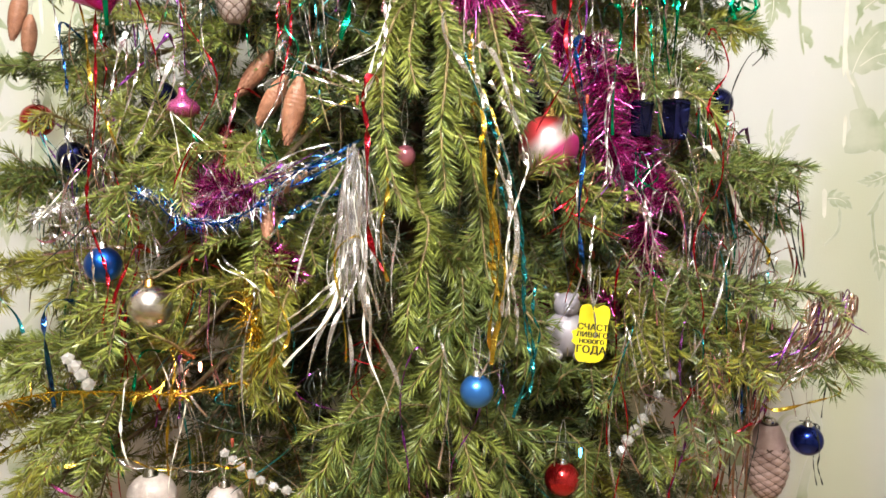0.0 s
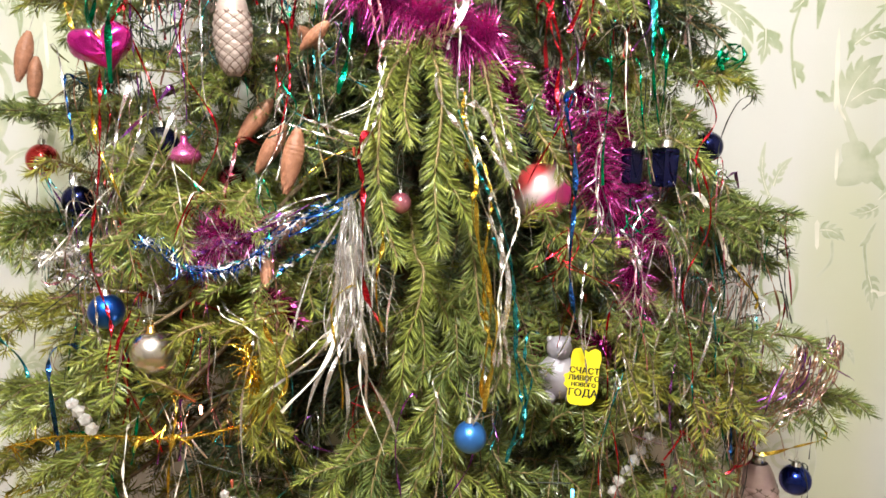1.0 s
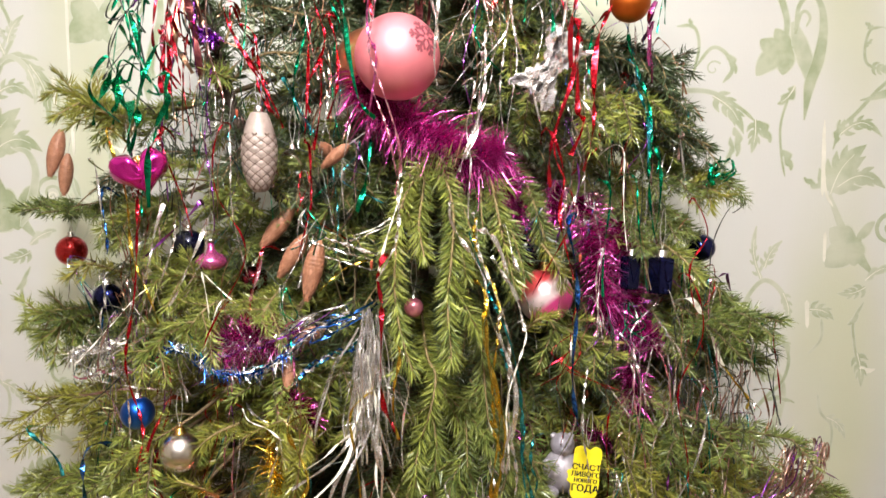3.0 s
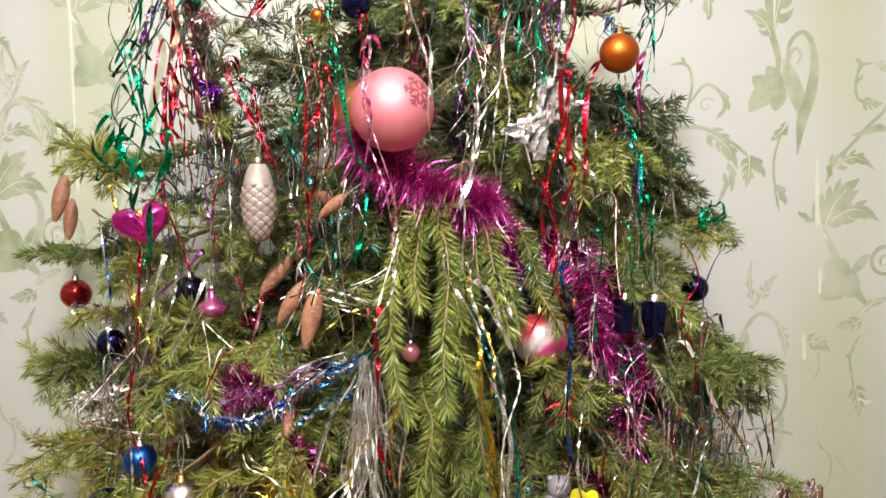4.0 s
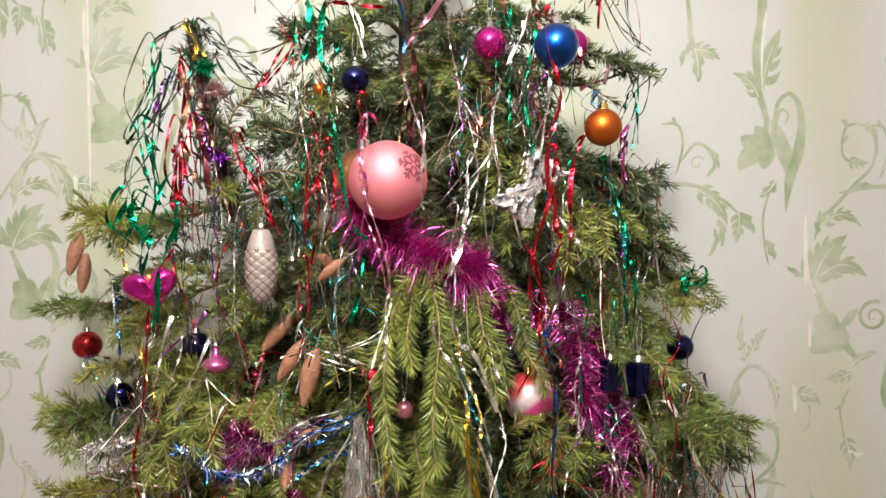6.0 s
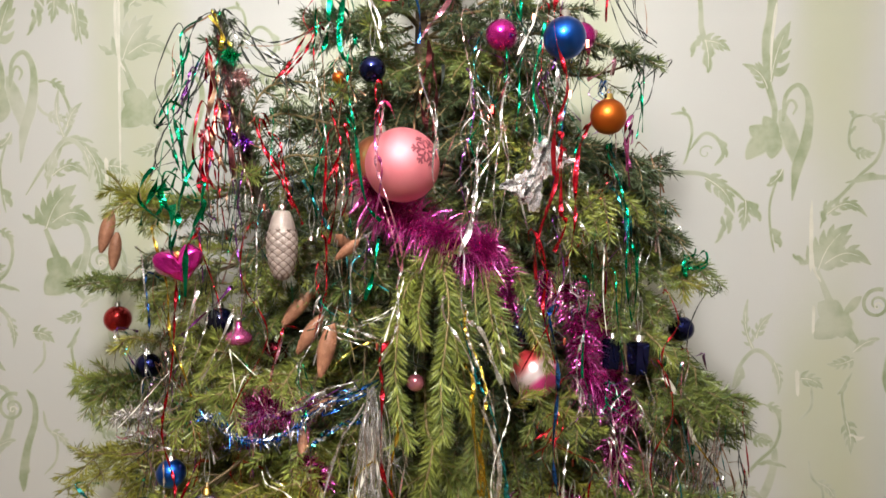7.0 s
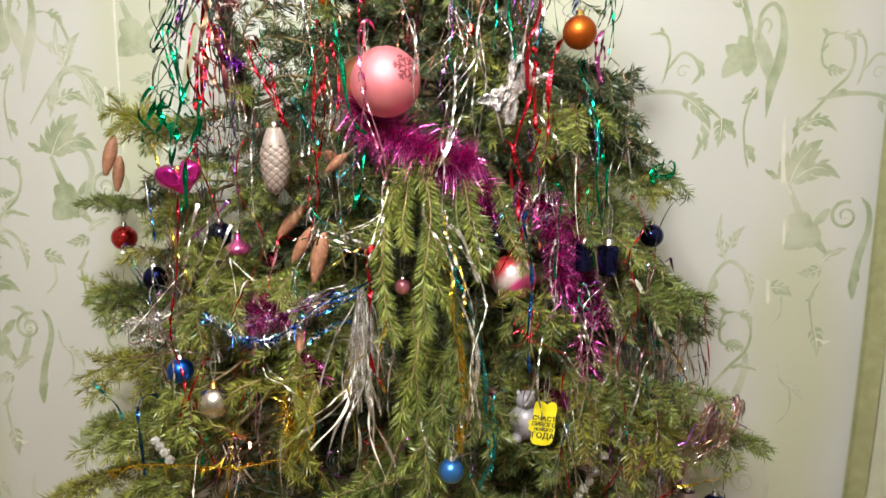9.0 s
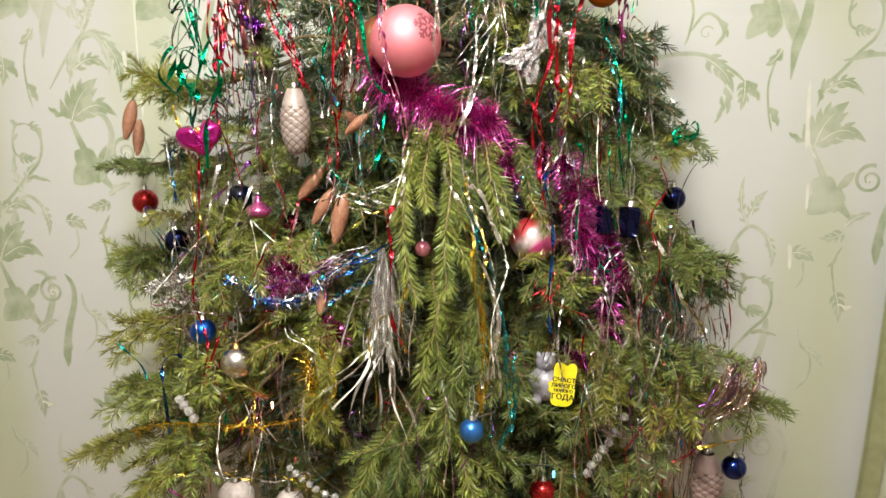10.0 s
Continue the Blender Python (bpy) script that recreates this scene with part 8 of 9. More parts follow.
ribbon([(0.401, 0.995, 1.217), (0.398, 0.940, 1.232), (0.384, 0.930, 1.197), (0.379, 0.930, 1.168), (0.382, 0.930, 1.143)], "black", 0.0028)
ribbon([(0.403, 1.005, 1.246), (0.395, 0.950, 1.261), (0.408, 0.940, 1.227), (0.417, 0.940, 1.189), (0.417, 0.940, 1.159)], "black", 0.0028)
ribbon([(0.421, 0.995, 1.212), (0.416, 0.940, 1.227), (0.405, 0.930, 1.192), (0.403, 0.930, 1.151)], "silver", 0.003)
ribbon([(0.230, 1.015, 1.230), (0.223, 0.960, 1.245), (0.237, 0.950, 1.216), (0.260, 0.950, 1.180)], "silver", 0.003)
ribbon([(0.377, 1.005, 1.260), (0.373, 0.950, 1.275), (0.390, 0.940, 1.247), (0.403, 0.940, 1.230), (0.406, 0.940, 1.215)], "gold", 0.004)
ribbon([(0.238, 1.015, 1.303), (0.229, 0.960, 1.318), (0.250, 0.950, 1.287), (0.266, 0.950, 1.258), (0.280, 0.950, 1.223)], "silver", 0.004)
ribbon([(0.273, 1.015, 1.284), (0.261, 0.960, 1.299), (0.262, 0.950, 1.265), (0.265, 0.950, 1.229), (0.267, 0.950, 1.199)], "rose", 0.003)
ribbon([(0.287, 0.955, 1.309), (0.283, 0.900, 1.324), (0.298, 0.890, 1.289), (0.301, 0.890, 1.245), (0.306, 0.890, 1.207)], "silver", 0.003)
ribbon([(0.350, 0.945, 1.232), (0.352, 0.890, 1.247), (0.333, 0.880, 1.215), (0.312, 0.880, 1.165), (0.296, 0.880, 1.109)], "silver", 0.0035)
ribbon([(0.238, 0.945, 1.147), (0.233, 0.890, 1.162), (0.234, 0.880, 1.127), (0.236, 0.880, 1.100), (0.235, 0.880, 1.081)], "silver", 0.003)
ribbon([(0.395, 0.965, 1.307), (0.399, 0.910, 1.322), (0.392, 0.900, 1.287), (0.389, 0.900, 1.251)], "silver", 0.003)
ribbon([(0.367, 0.955, 1.241), (0.361, 0.900, 1.256), (0.365, 0.890, 1.222), (0.372, 0.890, 1.153), (0.359, 0.890, 1.116)], "rose", 0.003)
ribbon([(0.432, 0.965, 1.280), (0.431, 0.910, 1.295), (0.428, 0.900, 1.260), (0.434, 0.900, 1.206)], "black", 0.0025)
ribbon([(0.384, 0.955, 1.191), (0.383, 0.900, 1.206), (0.380, 0.890, 1.172), (0.377, 0.890, 1.125)], "black", 0.0025)
ribbon([(0.271, 0.945, 1.213), (0.277, 0.890, 1.228), (0.269, 0.880, 1.193), (0.267, 0.880, 1.138), (0.261, 0.880, 1.101)], "silver", 0.003)
ribbon([(0.393, 0.965, 1.299), (0.392, 0.910, 1.314), (0.405, 0.900, 1.279), (0.413, 0.900, 1.225), (0.406, 0.900, 1.188)], "brown", 0.003)
ribbon([(0.483, 0.900, 1.075), (0.469, 0.870, 1.071), (0.426, 0.870, 1.060), (0.392, 0.870, 1.052), (0.392, 0.900, 1.052)], "gold", 0.004)
ribbon([(0.174, 0.945, 1.266), (0.178, 0.890, 1.281), (0.179, 0.880, 1.246), (0.171, 0.880, 1.191), (0.176, 0.880, 1.136)], "silver", 0.004)

# thin strands all over the front, hooked on boughs; those past the first hundred are one mass
loose = []
for i in range(590):
    z = rng.uniform(1.05, 1.98)
    rx = float(np.interp(z, [1.0, 1.3, 1.5, 1.7, 1.9, 2.1], [0.50, 0.46, 0.42, 0.33, 0.26, 0.16]))
    x = AX + rng.uniform(-1, 1) * rx
    if i >= 420:
        z = rng.uniform(1.0, 1.45)
        side = 1 if i % 3 else -1
        x = AX + side * reach_at(z, side) * rng.uniform(0.15, 0.92)
    elif i >= 370:
        z = rng.uniform(1.32, 1.68)
        x = rng.uniform(0.08, 0.30)
    elif i >= 300:
        z = rng.uniform(1.12, 1.62)
        x = AX + reach_at(z, 1) * rng.uniform(0.5, 0.94)
    y = AY - 0.06 - 0.27 * math.sqrt(max(0, 1 - ((x - AX) / (rx * 1.05)) ** 2)) * min(1.0, rx / 0.4) + rng.normal(0, 0.02)
    if i >= 300:
        y = front_depth(x, z)[0] - (rng.uniform(0.02, 0.06) if i >= 420 else rng.uniform(0.0, 0.035))
    ln = rng.uniform(0.08, 0.30)
    if (-0.11 < x < 0.07 and 1.3 < z < 1.62) or (-0.15 < x < 0.02 and 1.6 < z < 1.98):
        continue
    colour = ("silver", "silver", "silver", "black", "green", "red", "brown", "purple", "rose", "black", "brown", "black")[int(rng.integers(0, 12))]
    drop = [(x, y, z - q * ln) for q in (0.1, 0.3, 0.5, 0.7, 0.9)]
    if in_the_clear(np.array(drop)).any():
        continue
    strand = ribbon([(x + rng.normal(0, 0.006), y + 0.015, z), (x, y, z + 0.004), (x + rng.normal(0, 0.012), y - 0.003, z - 0.3 * ln), (x + rng.normal(0, 0.012), y - 0.003, z - 0.6 * ln), (x + rng.normal(0, 0.02), y, z - ln)],
           colour, 0.0018 if colour in ("black", "brown") else rng.uniform(0.002, 0.0035))
    loose.append(strand)

mass, slots = bmesh.new(), []
for strand in loose[100:]:
    me = strand.data
    if me.materials[0] not in slots:
        slots.append(me.materials[0])
    first = len(mass.faces)
    mass.from_mesh(me)
    mass.faces.ensure_lookup_table()
    for face in mass.faces[first:]:
        face.material_index = slots.index(me.materials[0])
    bpy.data.objects.remove(strand)
strands = part("tinsel_strands", mass, slots[0], smooth=False)
for material in slots[1:]:
    strands.data.materials.append(material)
tagged(strands, "many loose thin tinsel strands over the spruce twigs", "tinsel", kind="stuff")

# bunches of thin dark and silver strands caught on twigs
for i in range(80):
    z = rng.uniform(1.05, 2.0)
    side = -1 if rng.random() < 0.55 else 1
    x = AX + side * reach_at(z, side) * rng.uniform(0.05, 0.98)
    y, q = front_depth(x, z)
    y -= rng.uniform(-0.03, 0.02)
    if (-0.12 < x < 0.09 and 1.25 < z < 1.64) or (-0.15 < x < 0.02 and 1.6 < z < 1.98):
        continue
    root = empty("tinsel_bunch", (x, y, z))
    tagged(root, "bunch of thin dark and silver tinsel strands on a twig", "tinsel", "tinsel bunches")
    main = ("black", "brown", "silver", "silver", "red", "green", "rose", "blue")[int(rng.integers(0, 8))]
    for k in range(int(rng.integers(3, 7))):
        ln = rng.uniform(0.06, 0.26)
        a, b, c = rng.normal(0, 0.010, 2), rng.normal(0, 0.016, 2), rng.normal(0, 0.026, 2)
        drop = [(x + b[0] * q, y - 0.008, z - q * ln) for q in (0.1, 0.3, 0.5, 0.7, 0.9)]
        if in_the_clear(np.array(drop)).any() and k > 0:
            ln = 0.05
        strip_of(root, [(0.5 * a[0], 0.03, -0.012), (0, 0, 0.004), (a[0], a[1] - 0.008, -0.25 * ln), (b[0], b[1] * 0.6 - 0.008, -0.6 * ln), (c[0], c[1] * 0.6 - 0.006, -ln)],
                 main if rng.random() < 0.6 else ("silver", "black", "teal", "purple")[k % 4], rng.uniform(0.0013, 0.0026))

# a dark tangle draped over the upright side leader
tangle = empty("tinsel_bunch", (-0.375, 1.035, 1.90))
tagged(tangle, "dark green and black tinsel strands draped over an upright twig", "tinsel", "tinsel bunches")
for i in range(12):
    s, r = rng.uniform(-1, 1), rng.uniform(0.02, 0.09)
    ln = rng.uniform(0.10, 0.30)
    dz = -rng.uniform(0, 0.16)
    strip_of(tangle, [(-0.3 * s * 0.02, 0.01, dz - 0.01), (0.012 * s, -0.01, dz + 0.012), (s * r * 0.55, -0.015, dz - 0.18 * ln), (s * r * 0.9, -0.01, dz - 0.55 * ln), (s * r * rng.uniform(0.8, 1.2), -0.005, dz - ln)],
             ("black", "green", "black", "brown", "red", "purple")[i % 6], rng.uniform(0.0024, 0.0040))

# long strips that arch away from the upright leader, and the dark ones that wrap it
for line, colour, width in (
    ([(-0.386, 1.03, 1.941), (-0.35, 1.03, 1.901), (-0.314, 1.03, 1.873), (-0.271, 1.03, 1.853)], "black", 0.004),
    ([(-0.368, 1.03, 1.925), (-0.343, 1.03, 1.866), (-0.307, 1.03, 1.838), (-0.264, 1.03, 1.827), (-0.239, 1.03, 1.811)], "black", 0.004),
    ([(-0.354, 1.03, 1.904), (-0.3, 1.03, 1.887), (-0.25, 1.03, 1.897), (-0.218, 1.03, 1.91)], "black", 0.0035),
    ([(-0.218, 1.03, 1.91), (-0.232, 1.03, 1.883), (-0.261, 1.03, 1.852), (-0.296, 1.03, 1.824)], "red", 0.004),
    ([(-0.332, 1.03, 1.901), (-0.3, 1.03, 1.852), (-0.268, 1.03, 1.824), (-0.228, 1.03, 1.806)], "black", 0.0035),
    ([(-0.384, 1.03, 1.939), (-0.435, 1.03, 1.908), (-0.443, 1.03, 1.851), (-0.454, 1.03, 1.795), (-0.482, 1.03, 1.747)], "green", 0.005),
    ([(-0.379, 1.03, 1.858), (-0.425, 1.03, 1.784), (-0.468, 1.03, 1.714), (-0.492, 1.03, 1.667)], "black", 0.0045),
    ([(-0.392, 1.03, 1.937), (-0.45, 1.03, 1.892), (-0.461, 1.03, 1.83)], "brown", 0.0035),
    ([(-0.435, 1.03, 1.827), (-0.452, 1.03, 1.774), (-0.449, 1.03, 1.71), (-0.44, 1.03, 1.646)], "green", 0.006),
    ([(-0.407, 1.03, 1.746), (-0.414, 1.03, 1.703), (-0.41, 1.03, 1.647)], "pink", 0.010),
    ([(-0.388, 1.03, 1.739), (-0.394, 1.03, 1.696), (-0.4, 1.03, 1.647)], "pink", 0.008),
    ([(-0.399, 1.03, 1.894), (-0.397, 1.03, 1.823), (-0.4, 1.03, 1.746), (-0.407, 1.03, 1.675)], "red", 0.006),
    ([(-0.379, 1.02, 1.915), (-0.382, 1.02, 1.844), (-0.375, 1.02, 1.774), (-0.36, 1.02, 1.718)], "black", 0.006),
    ([(-0.396, 1.02, 1.858), (-0.387, 1.02, 1.788), (-0.381, 1.02, 1.725), (-0.367, 1.02, 1.675)], "brown", 0.008),
    ([(-0.371, 1.02, 1.88), (-0.386, 1.02, 1.816), (-0.391, 1.02, 1.753)], "brown", 0.009),
    ([(-0.385, 1.02, 1.84), (-0.372, 1.02, 1.77), (-0.352, 1.02, 1.70)], "maroon", 0.010),
    ([(-0.375, 1.02, 1.80), (-0.368, 1.02, 1.74), (-0.345, 1.02, 1.66)], "maroon", 0.009),
    ([(-0.43, 1.03, 1.827), (-0.443, 1.03, 1.802), (-0.463, 1.03, 1.777)], "purple", 0.006),
    ([(-0.393, 1.02, 1.929), (-0.374, 1.02, 1.901), (-0.377, 1.02, 1.873)], "gold", 0.008),
    ([(-0.353, 1.02, 1.869), (-0.364, 1.02, 1.858), (-0.375, 1.02, 1.862)], "green", 0.008),
    ([(-0.278, 1.03, 1.838), (-0.264, 1.03, 1.806), (-0.253, 1.03, 1.789)], "silver", 0.004),
):
    ribbon(line, colour, width)

# dark strips down the trunk between the upper boughs
for x, z, ln, colour, width in ((-0.045, 1.90, 0.15, "maroon", 0.008), (-0.03, 1.88, 0.17, "maroon", 0.007), (-0.058, 1.87, 0.14, "brown", 0.005), (-0.02, 1.86, 0.12, "black", 0.005), (-0.038, 1.83, 0.12, "maroon", 0.006), (0.075, 1.90, 0.13, "brown", 0.008), (0.085, 1.88, 0.12, "maroon", 0.006)):
    ribbon([(x, 1.06, z), (x + 0.004, 1.045, z - 0.3 * ln), (x - 0.003, 1.045, z - 0.65 * ln), (x + 0.002, 1.045, z - ln)], colour, width)

# strips that lie over the drooping bough
for line, colour, width in (
    ([(-0.095, 0.87, 1.635), (-0.079, 0.87, 1.58), (-0.063, 0.87, 1.528)], "pink", 0.005),
    ([(-0.061, 0.855, 1.52), (-0.065, 0.845, 1.484), (-0.083, 0.84, 1.413)], "white", 0.005),
    ([(0.029, 0.83, 1.479), (0.041, 0.825, 1.426), (0.057, 0.815, 1.339), (0.056, 0.815, 1.226)], "gold", 0.007),
    ([(0.022, 0.84, 1.484), (0.041, 0.83, 1.437), (0.064, 0.815, 1.339), (0.078, 0.815, 1.227), (0.075, 0.82, 1.14)], "silver", 0.006),
    ([(0.05, 0.84, 1.431), (0.08, 0.84, 1.378), (0.094, 0.84, 1.339)], "silver", 0.006),
    ([(0.026, 0.84, 1.46), (0.04, 0.835, 1.4), (0.044, 0.83, 1.364)], "teal", 0.005),
    ([(-0.155, 0.86, 1.452), (-0.121, 0.86, 1.442), (-0.087, 0.86, 1.43)], "silver", 0.006),
    ([(-0.12, 0.87, 1.454), (-0.092, 0.87, 1.464), (-0.072, 0.87, 1.476)], "white", 0.004),
    ([(0.07, 0.845, 1.316), (0.081, 0.84, 1.253), (0.093, 0.84, 1.195), (0.104, 0.84, 1.143), (0.092, 0.84, 1.073)], "teal", 0.006),
    ([(0.052, 0.82, 1.235), (0.060, 0.82, 1.18), (0.055, 0.82, 1.12)], "gold", 0.006),
):
    ribbon(line, colour, 0.72 * width, turn=165.0)

# the curled green bow at the outer bough and short film loops
for k in range(5):
    a = k * 1.25
    ribbon([(0.388, 1.04, 1.530), (0.388 + 0.022 * math.cos(a), 1.03, 1.540 + 0.018 * math.sin(a)), (0.400 + 0.012 * math.cos(a + 0.9), 1.03, 1.545 + 0.016 * math.sin(a + 0.9)), (0.390, 1.04, 1.532)], "green", 0.004,
           label="curled green foil bow on a bough end")

for k in range(7):
    a = k * 0.9
    cx, cz = -0.385 + 0.02 * math.cos(2 * k), 1.64 + 0.012 * math.sin(3 * k)
    ribbon([(cx, 0.862, cz), (cx + 0.03 * math.cos(a), 0.845, cz + 0.022 * math.sin(a) + 0.01), (cx + 0.035 * math.cos(a + 0.8), 0.845, cz - 0.01), (cx + 0.02 * math.cos(a), 0.85, cz - 0.045)], "green", 0.006,
           label="curled green foil bow on a bough end")

# fairy lights: dark wire with small bulbs
LIT = {"red": glow("bulb_red", (1.0, 0.10, 0.08), 7.0), "warm": glow("bulb_warm", (1.0, 0.42, 0.26), 8.0), "blue": glow("bulb_blue", (0.1, 0.45, 1.0), 5.0),
       "unlit": surface("bulb_unlit", (0.30, 0.05, 0.03), (0.42, 0.09, 0.05), 60, 0.15, coat=0.6)}
lights = empty("fairy_lights", (0.06, 1.0, 1.78))
tagged(lights, "string of fairy lights on dark wire wound through the tree", "fairy lights")
spots = [(0.205, 0.95, 1.868, "warm"), (0.18, 0.95, 1.793, "warm"), (0.126, 0.98, 1.915, "warm"), (0.065, 1.0, 1.778, "red"), (-0.30, 1.01, 1.62, "unlit"), (0.178, 0.95, 1.421, "unlit"),
         (-0.10, 0.90, 1.416, "unlit"), (0.20, 1.0, 1.22, "unlit"), (-0.296, 0.90, 1.096, "warm"), (-0.26, 0.90, 1.00, "unlit"), (0.17, 0.90, 0.987, "blue")]
wire_points = [(x - 0.06, y - 1.0 + 0.02, z - 1.78 + 0.004) for x, y, z, c in spots]
tube("wire", wire_points, 0.0011, WIRE, lights, 160, 5, "dark green plastic wire")
for x, y, z, c in spots:
    bm = bmesh.new()
    lathe(bm, [(0, -0.008), (0.0017, -0.006), (0.0022, 0.0), (0.002, 0.004), (0.0, 0.0045)], 12)
    b = part("bulb", bm, LIT[c], lights, "small unlit dark red bulb" if c == "unlit" else "small glowing " + ("orange" if c == "warm" else c) + " bulb")
    b.location = (x - 0.06, y - 1.0, z - 1.78)

# ceiling lamp behind the camera
shade = empty("ceiling_lamp", (LAMP.x, LAMP.y, 2.6))
tagged(shade, "white glass ceiling lamp, switched on", "lamp")
bm = bmesh.new()
lathe(bm, [(0.0, 0.0), (0.09, 0.0), (0.09, -0.02), (0.03, -0.035), (0.012, -0.05), (0.012, -0.14), (0.0, -0.14)], 28)
part("canopy", bm, CHROME, shade, "metal ceiling rose")


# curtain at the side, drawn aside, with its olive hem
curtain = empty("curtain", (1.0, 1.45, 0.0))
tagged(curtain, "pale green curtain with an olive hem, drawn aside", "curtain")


# bough ends at the sides that reach out past the strips
for line, green in (
    ([(-0.446, 1.02, 1.589), (-0.471, 0.96, 1.623), (-0.517, 0.94, 1.643)], NEEDLE_YELLOW),
    ([(-0.445, 1.0, 1.61), (-0.46, 0.95, 1.613), (-0.475, 0.93, 1.622)], NEEDLE_BRIGHT),
    ([(-0.32, 1.0, 1.364), (-0.34, 0.93, 1.397), (-0.377, 0.9, 1.398)], NEEDLE_YOUNG),
    ([(-0.303, 0.98, 1.361), (-0.319, 0.92, 1.355), (-0.339, 0.89, 1.328)], NEEDLE_YOUNG),
    ([(-0.342, 0.98, 1.332), (-0.367, 0.91, 1.322), (-0.398, 0.89, 1.293)], NEEDLE_YOUNG),
    ([(-0.236, 1.0, 1.373), (-0.236, 0.93, 1.365), (-0.245, 0.9, 1.344)], NEEDLE_YOUNG),
    ([(-0.542, 1.1, 1.329), (-0.573, 1.04, 1.333), (-0.61, 1.02, 1.328)], NEEDLE_YOUNG),
    ([(-0.542, 1.1, 1.317), (-0.565, 1.04, 1.314), (-0.589, 1.02, 1.295)], NEEDLE_YOUNG),
):
    hanging(line, 0.045, 5, material=green, density=2000)
hanging([(-0.500, 1.08, 1.385), (-0.515, 1.0, 1.405), (-0.535, 0.99, 1.388)], 0.02, 2, material=NEEDLE_YELLOW, density=1700)
hanging([(0.325, 1.05, 1.523), (0.355, 0.99, 1.517), (0.380, 0.97, 1.503)], 0.025, 3, material=NEEDLE_YELLOW, density=1700)
hanging([(0.302, 1.0, 1.437), (0.318, 0.95, 1.418), (0.334, 0.93, 1.396)], 0.02, 2, material=NEEDLE_YOUNG, density=1700)
# shoot tips that point into the room, their needles spread like a star
for x, y, z in ((-0.328, 0.99, 1.674), (-0.128, 0.97, 1.903), (-0.177, 0.99, 1.807)):
    sp = Spray(False)
    sp.twig(smooth_line([(x + 0.02, y + 0.09, z + 0.005), (x + 0.006, y + 0.04, z - 0.002), (x, y, z)], 10), 0.0026, 0.0014, 1700, 0.027, bare=0.3, comb=0.0, splay=68)
    sp.finish(tree, NEEDLE_YOUNG)
# twigs that half hide the silver ball
hanging([(-0.303, 0.90, 1.107), (-0.318, 0.85, 1.140), (-0.341, 0.838, 1.152)], material=NEEDLE_YELLOW, density=1300)
hanging([(-0.275, 0.90, 1.205), (-0.293, 0.85, 1.206), (-0.310, 0.838, 1.192)], material=NEEDLE_BRIGHT, density=1300)
# twigs over the silver figure and the belted ball
hanging([(0.098, 0.97, 1.16), (0.117, 0.915, 1.14), (0.130, 0.905, 1.108)], 0.025, 3, material=NEEDLE, density=1500)
hanging([(0.158, 0.97, 1.035), (0.145, 0.92, 1.072), (0.163, 0.905, 1.092)], 0.02, 2, material=NEEDLE, density=1500)
hanging([(0.115, 0.97, 1.455), (0.143, 0.925, 1.412), (0.153, 0.92, 1.383)], material=NEEDLE_YELLOW, density=1700)
hanging([(0.10, 0.94, 1.32), (0.118, 0.92, 1.34), (0.137, 0.92, 1.345)], material=NEEDLE_YELLOW, density=1700)

# strips across the heart, a bright curl on the bough tip and strands over the balls
for at, label, strips in (
    ((-0.378, 0.84, 1.57), "two broad green foil strips across the heart", (
        ([(-0.392, 0.86, 1.618), (-0.381, 0.84, 1.597), (-0.378, 0.832, 1.568), (-0.373, 0.83, 1.546)], "green", 0.010, 12.0),
        ([(-0.350, 0.85, 1.59), (-0.352, 0.832, 1.568), (-0.356, 0.832, 1.532), (-0.362, 0.835, 1.489)], "green", 0.007, 25.0))),
    ((0.37, 0.98, 1.53), "bright green foil strips curled into a loop on a bough tip", (
        ([(0.355, 0.99, 1.518), (0.362, 0.985, 1.528), (0.37, 0.98, 1.547), (0.387, 0.98, 1.552), (0.401, 0.985, 1.54), (0.389, 0.985, 1.531), (0.371, 0.98, 1.535), (0.361, 0.98, 1.528)], "green", 0.005, 60.0),
        ([(0.375, 0.985, 1.531), (0.364, 0.98, 1.543), (0.358, 0.975, 1.528), (0.353, 0.975, 1.516)], "green", 0.006, 90.0),
        ([(0.391, 0.98, 1.539), (0.372, 0.975, 1.542), (0.363, 0.975, 1.528), (0.366, 0.975, 1.518)], "green", 0.006, 90.0))),
    ((-0.36, 0.885, 1.42), "silver strips hanging side by side among needles", (
        ([(-0.305, 0.9, 1.476), (-0.318, 0.885, 1.441), (-0.336, 0.88, 1.409), (-0.349, 0.88, 1.379), (-0.355, 0.885, 1.363)], "silver", 0.004, 0.0),
        ([(-0.365, 0.9, 1.492), (-0.371, 0.885, 1.457), (-0.379, 0.88, 1.421), (-0.389, 0.885, 1.397)], "silver", 0.005, 0.0))),
):
    bunch = tagged(empty("tinsel_bunch", at), label, "tinsel", "tinsel bunches")
    for line, colour, width, turn in strips:
        strip_of(bunch, [tuple(a - b for a, b in zip(p, at)) for p in line], colour, width, turn)
ribbon([(-0.498, 1.02, 1.394), (-0.497, 1.015, 1.365), (-0.498, 1.015, 1.339), (-0.495, 1.02, 1.312)], "silver", 0.004, label="silver tinsel strip across a navy ball")
ribbon([(-0.246, 0.92, 1.431), (-0.255, 0.91, 1.389), (-0.265, 0.905, 1.343), (-0.268, 0.91, 1.325)], "pink", 0.004)
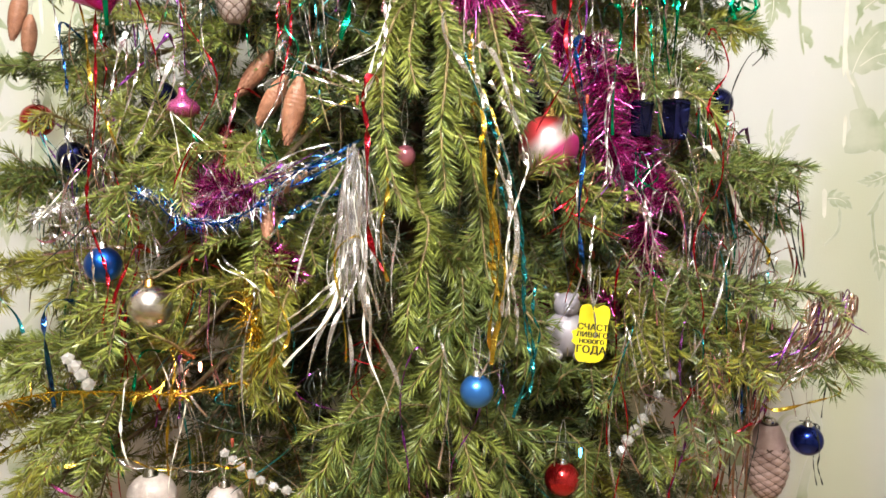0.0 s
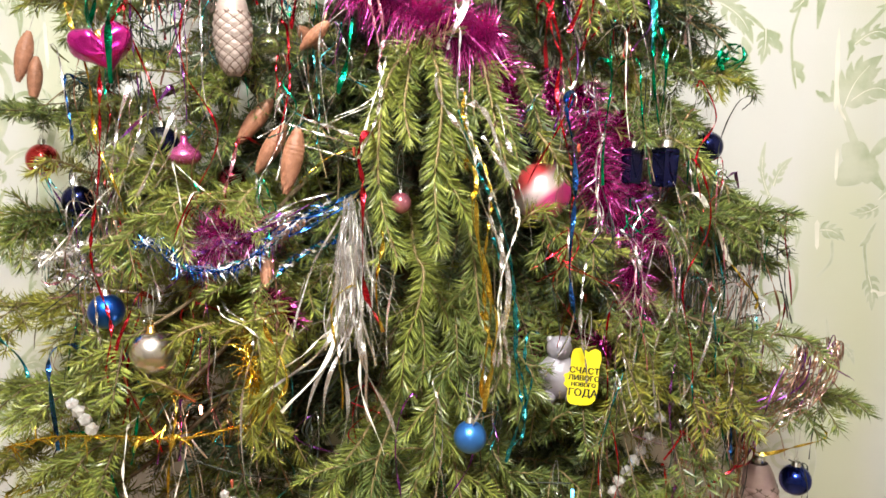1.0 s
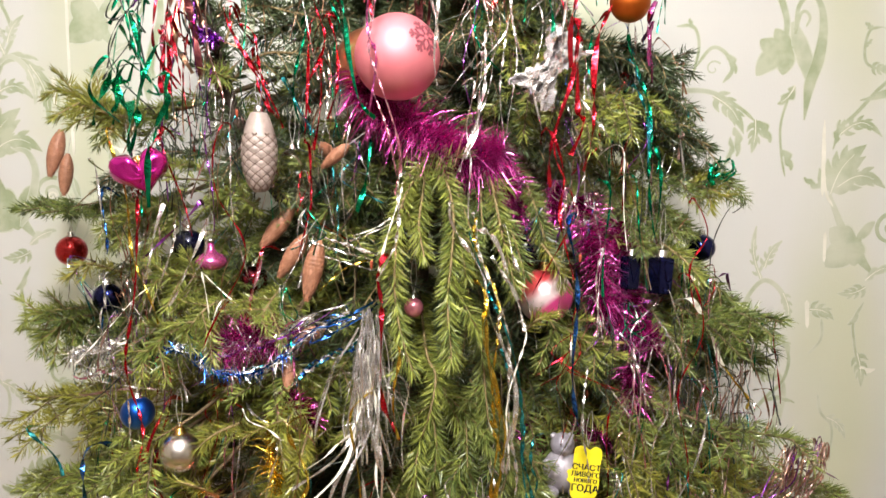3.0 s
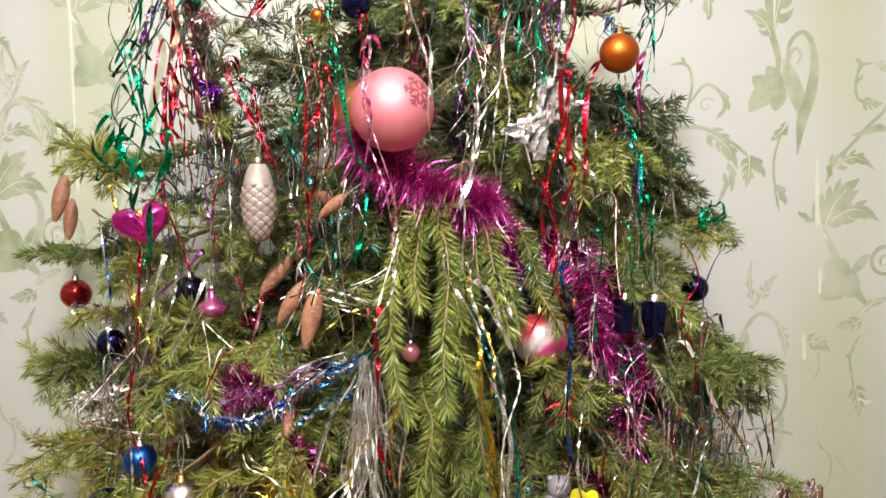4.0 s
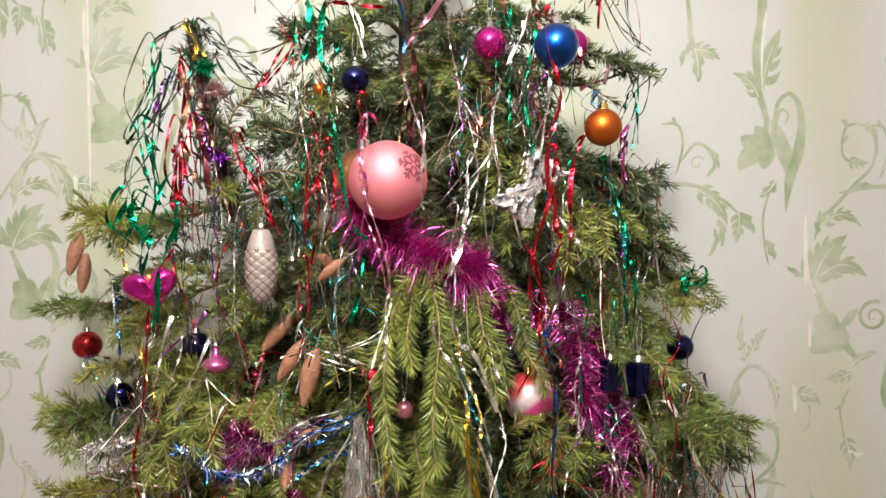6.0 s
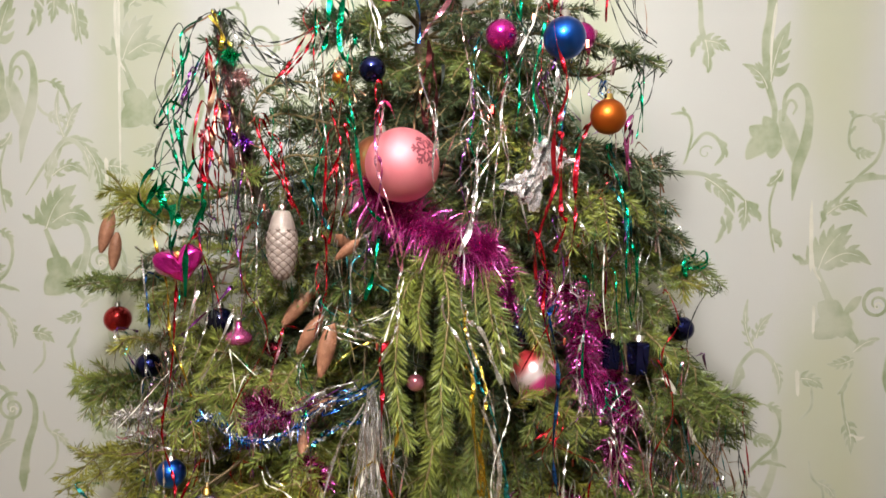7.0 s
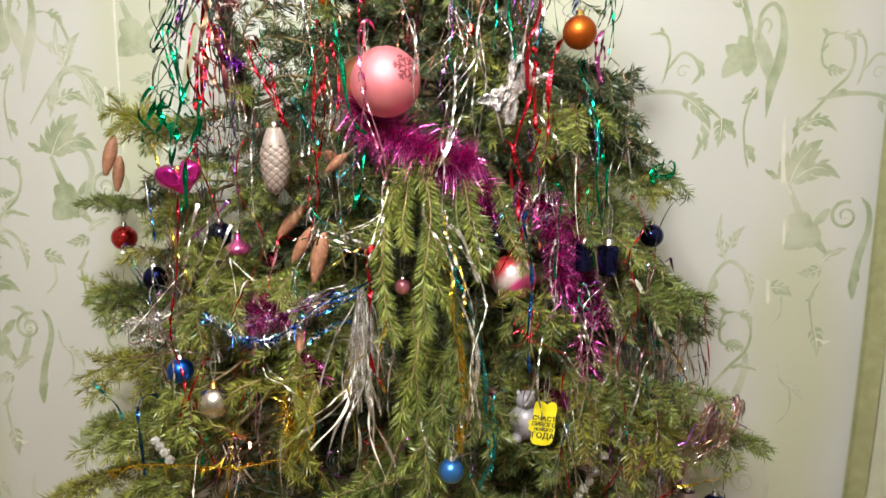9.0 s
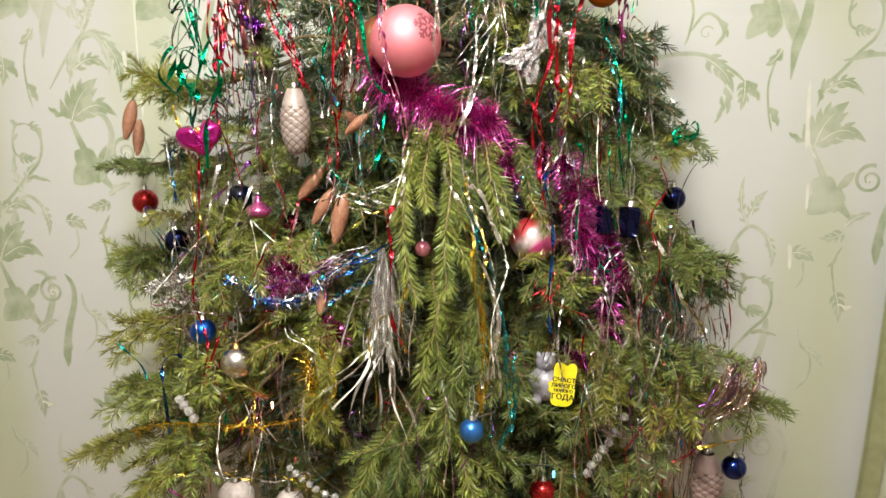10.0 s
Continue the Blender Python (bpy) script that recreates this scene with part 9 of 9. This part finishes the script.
ribbon([(-0.401, 0.862, 1.258), (-0.399, 0.86, 1.227), (-0.402, 0.862, 1.2), (-0.403, 0.868, 1.176)], "silver", 0.0035, label="twisted silver strand across a blue ball", turn=220.0)

# thin bright strands that trail over the lower boughs at both sides
for i in range(30):
    left = i % 2 == 0
    x, z = (rng.uniform(-0.60, -0.28), rng.uniform(1.08, 1.40)) if left else (rng.uniform(0.20, 0.48), rng.uniform(1.10, 1.45))
    y = front_depth(x, z)[0] - rng.uniform(0.04, 0.08)
    bunch = tagged(empty("tinsel_bunch", (x, y, z)), "few bright thin tinsel strands trailing over needles", "tinsel", "tinsel bunches")
    for k in range(int(rng.integers(2, 5))):
        ln, aside = rng.uniform(0.05, 0.16), rng.normal(0, 0.05 if left else 0.02)
        strip_of(bunch, [(0.0, 0.05, -0.01), (rng.normal(0, 0.006), 0.0, 0.004), (0.4 * aside, -0.008, -0.4 * ln), (aside, -0.004 + rng.normal(0, 0.008), -ln)],
                 ("silver", "silver", "white", "silver", "pink", "red", "purple", "teal")[int(rng.integers(0, 8))], rng.uniform(0.0016, 0.0032))


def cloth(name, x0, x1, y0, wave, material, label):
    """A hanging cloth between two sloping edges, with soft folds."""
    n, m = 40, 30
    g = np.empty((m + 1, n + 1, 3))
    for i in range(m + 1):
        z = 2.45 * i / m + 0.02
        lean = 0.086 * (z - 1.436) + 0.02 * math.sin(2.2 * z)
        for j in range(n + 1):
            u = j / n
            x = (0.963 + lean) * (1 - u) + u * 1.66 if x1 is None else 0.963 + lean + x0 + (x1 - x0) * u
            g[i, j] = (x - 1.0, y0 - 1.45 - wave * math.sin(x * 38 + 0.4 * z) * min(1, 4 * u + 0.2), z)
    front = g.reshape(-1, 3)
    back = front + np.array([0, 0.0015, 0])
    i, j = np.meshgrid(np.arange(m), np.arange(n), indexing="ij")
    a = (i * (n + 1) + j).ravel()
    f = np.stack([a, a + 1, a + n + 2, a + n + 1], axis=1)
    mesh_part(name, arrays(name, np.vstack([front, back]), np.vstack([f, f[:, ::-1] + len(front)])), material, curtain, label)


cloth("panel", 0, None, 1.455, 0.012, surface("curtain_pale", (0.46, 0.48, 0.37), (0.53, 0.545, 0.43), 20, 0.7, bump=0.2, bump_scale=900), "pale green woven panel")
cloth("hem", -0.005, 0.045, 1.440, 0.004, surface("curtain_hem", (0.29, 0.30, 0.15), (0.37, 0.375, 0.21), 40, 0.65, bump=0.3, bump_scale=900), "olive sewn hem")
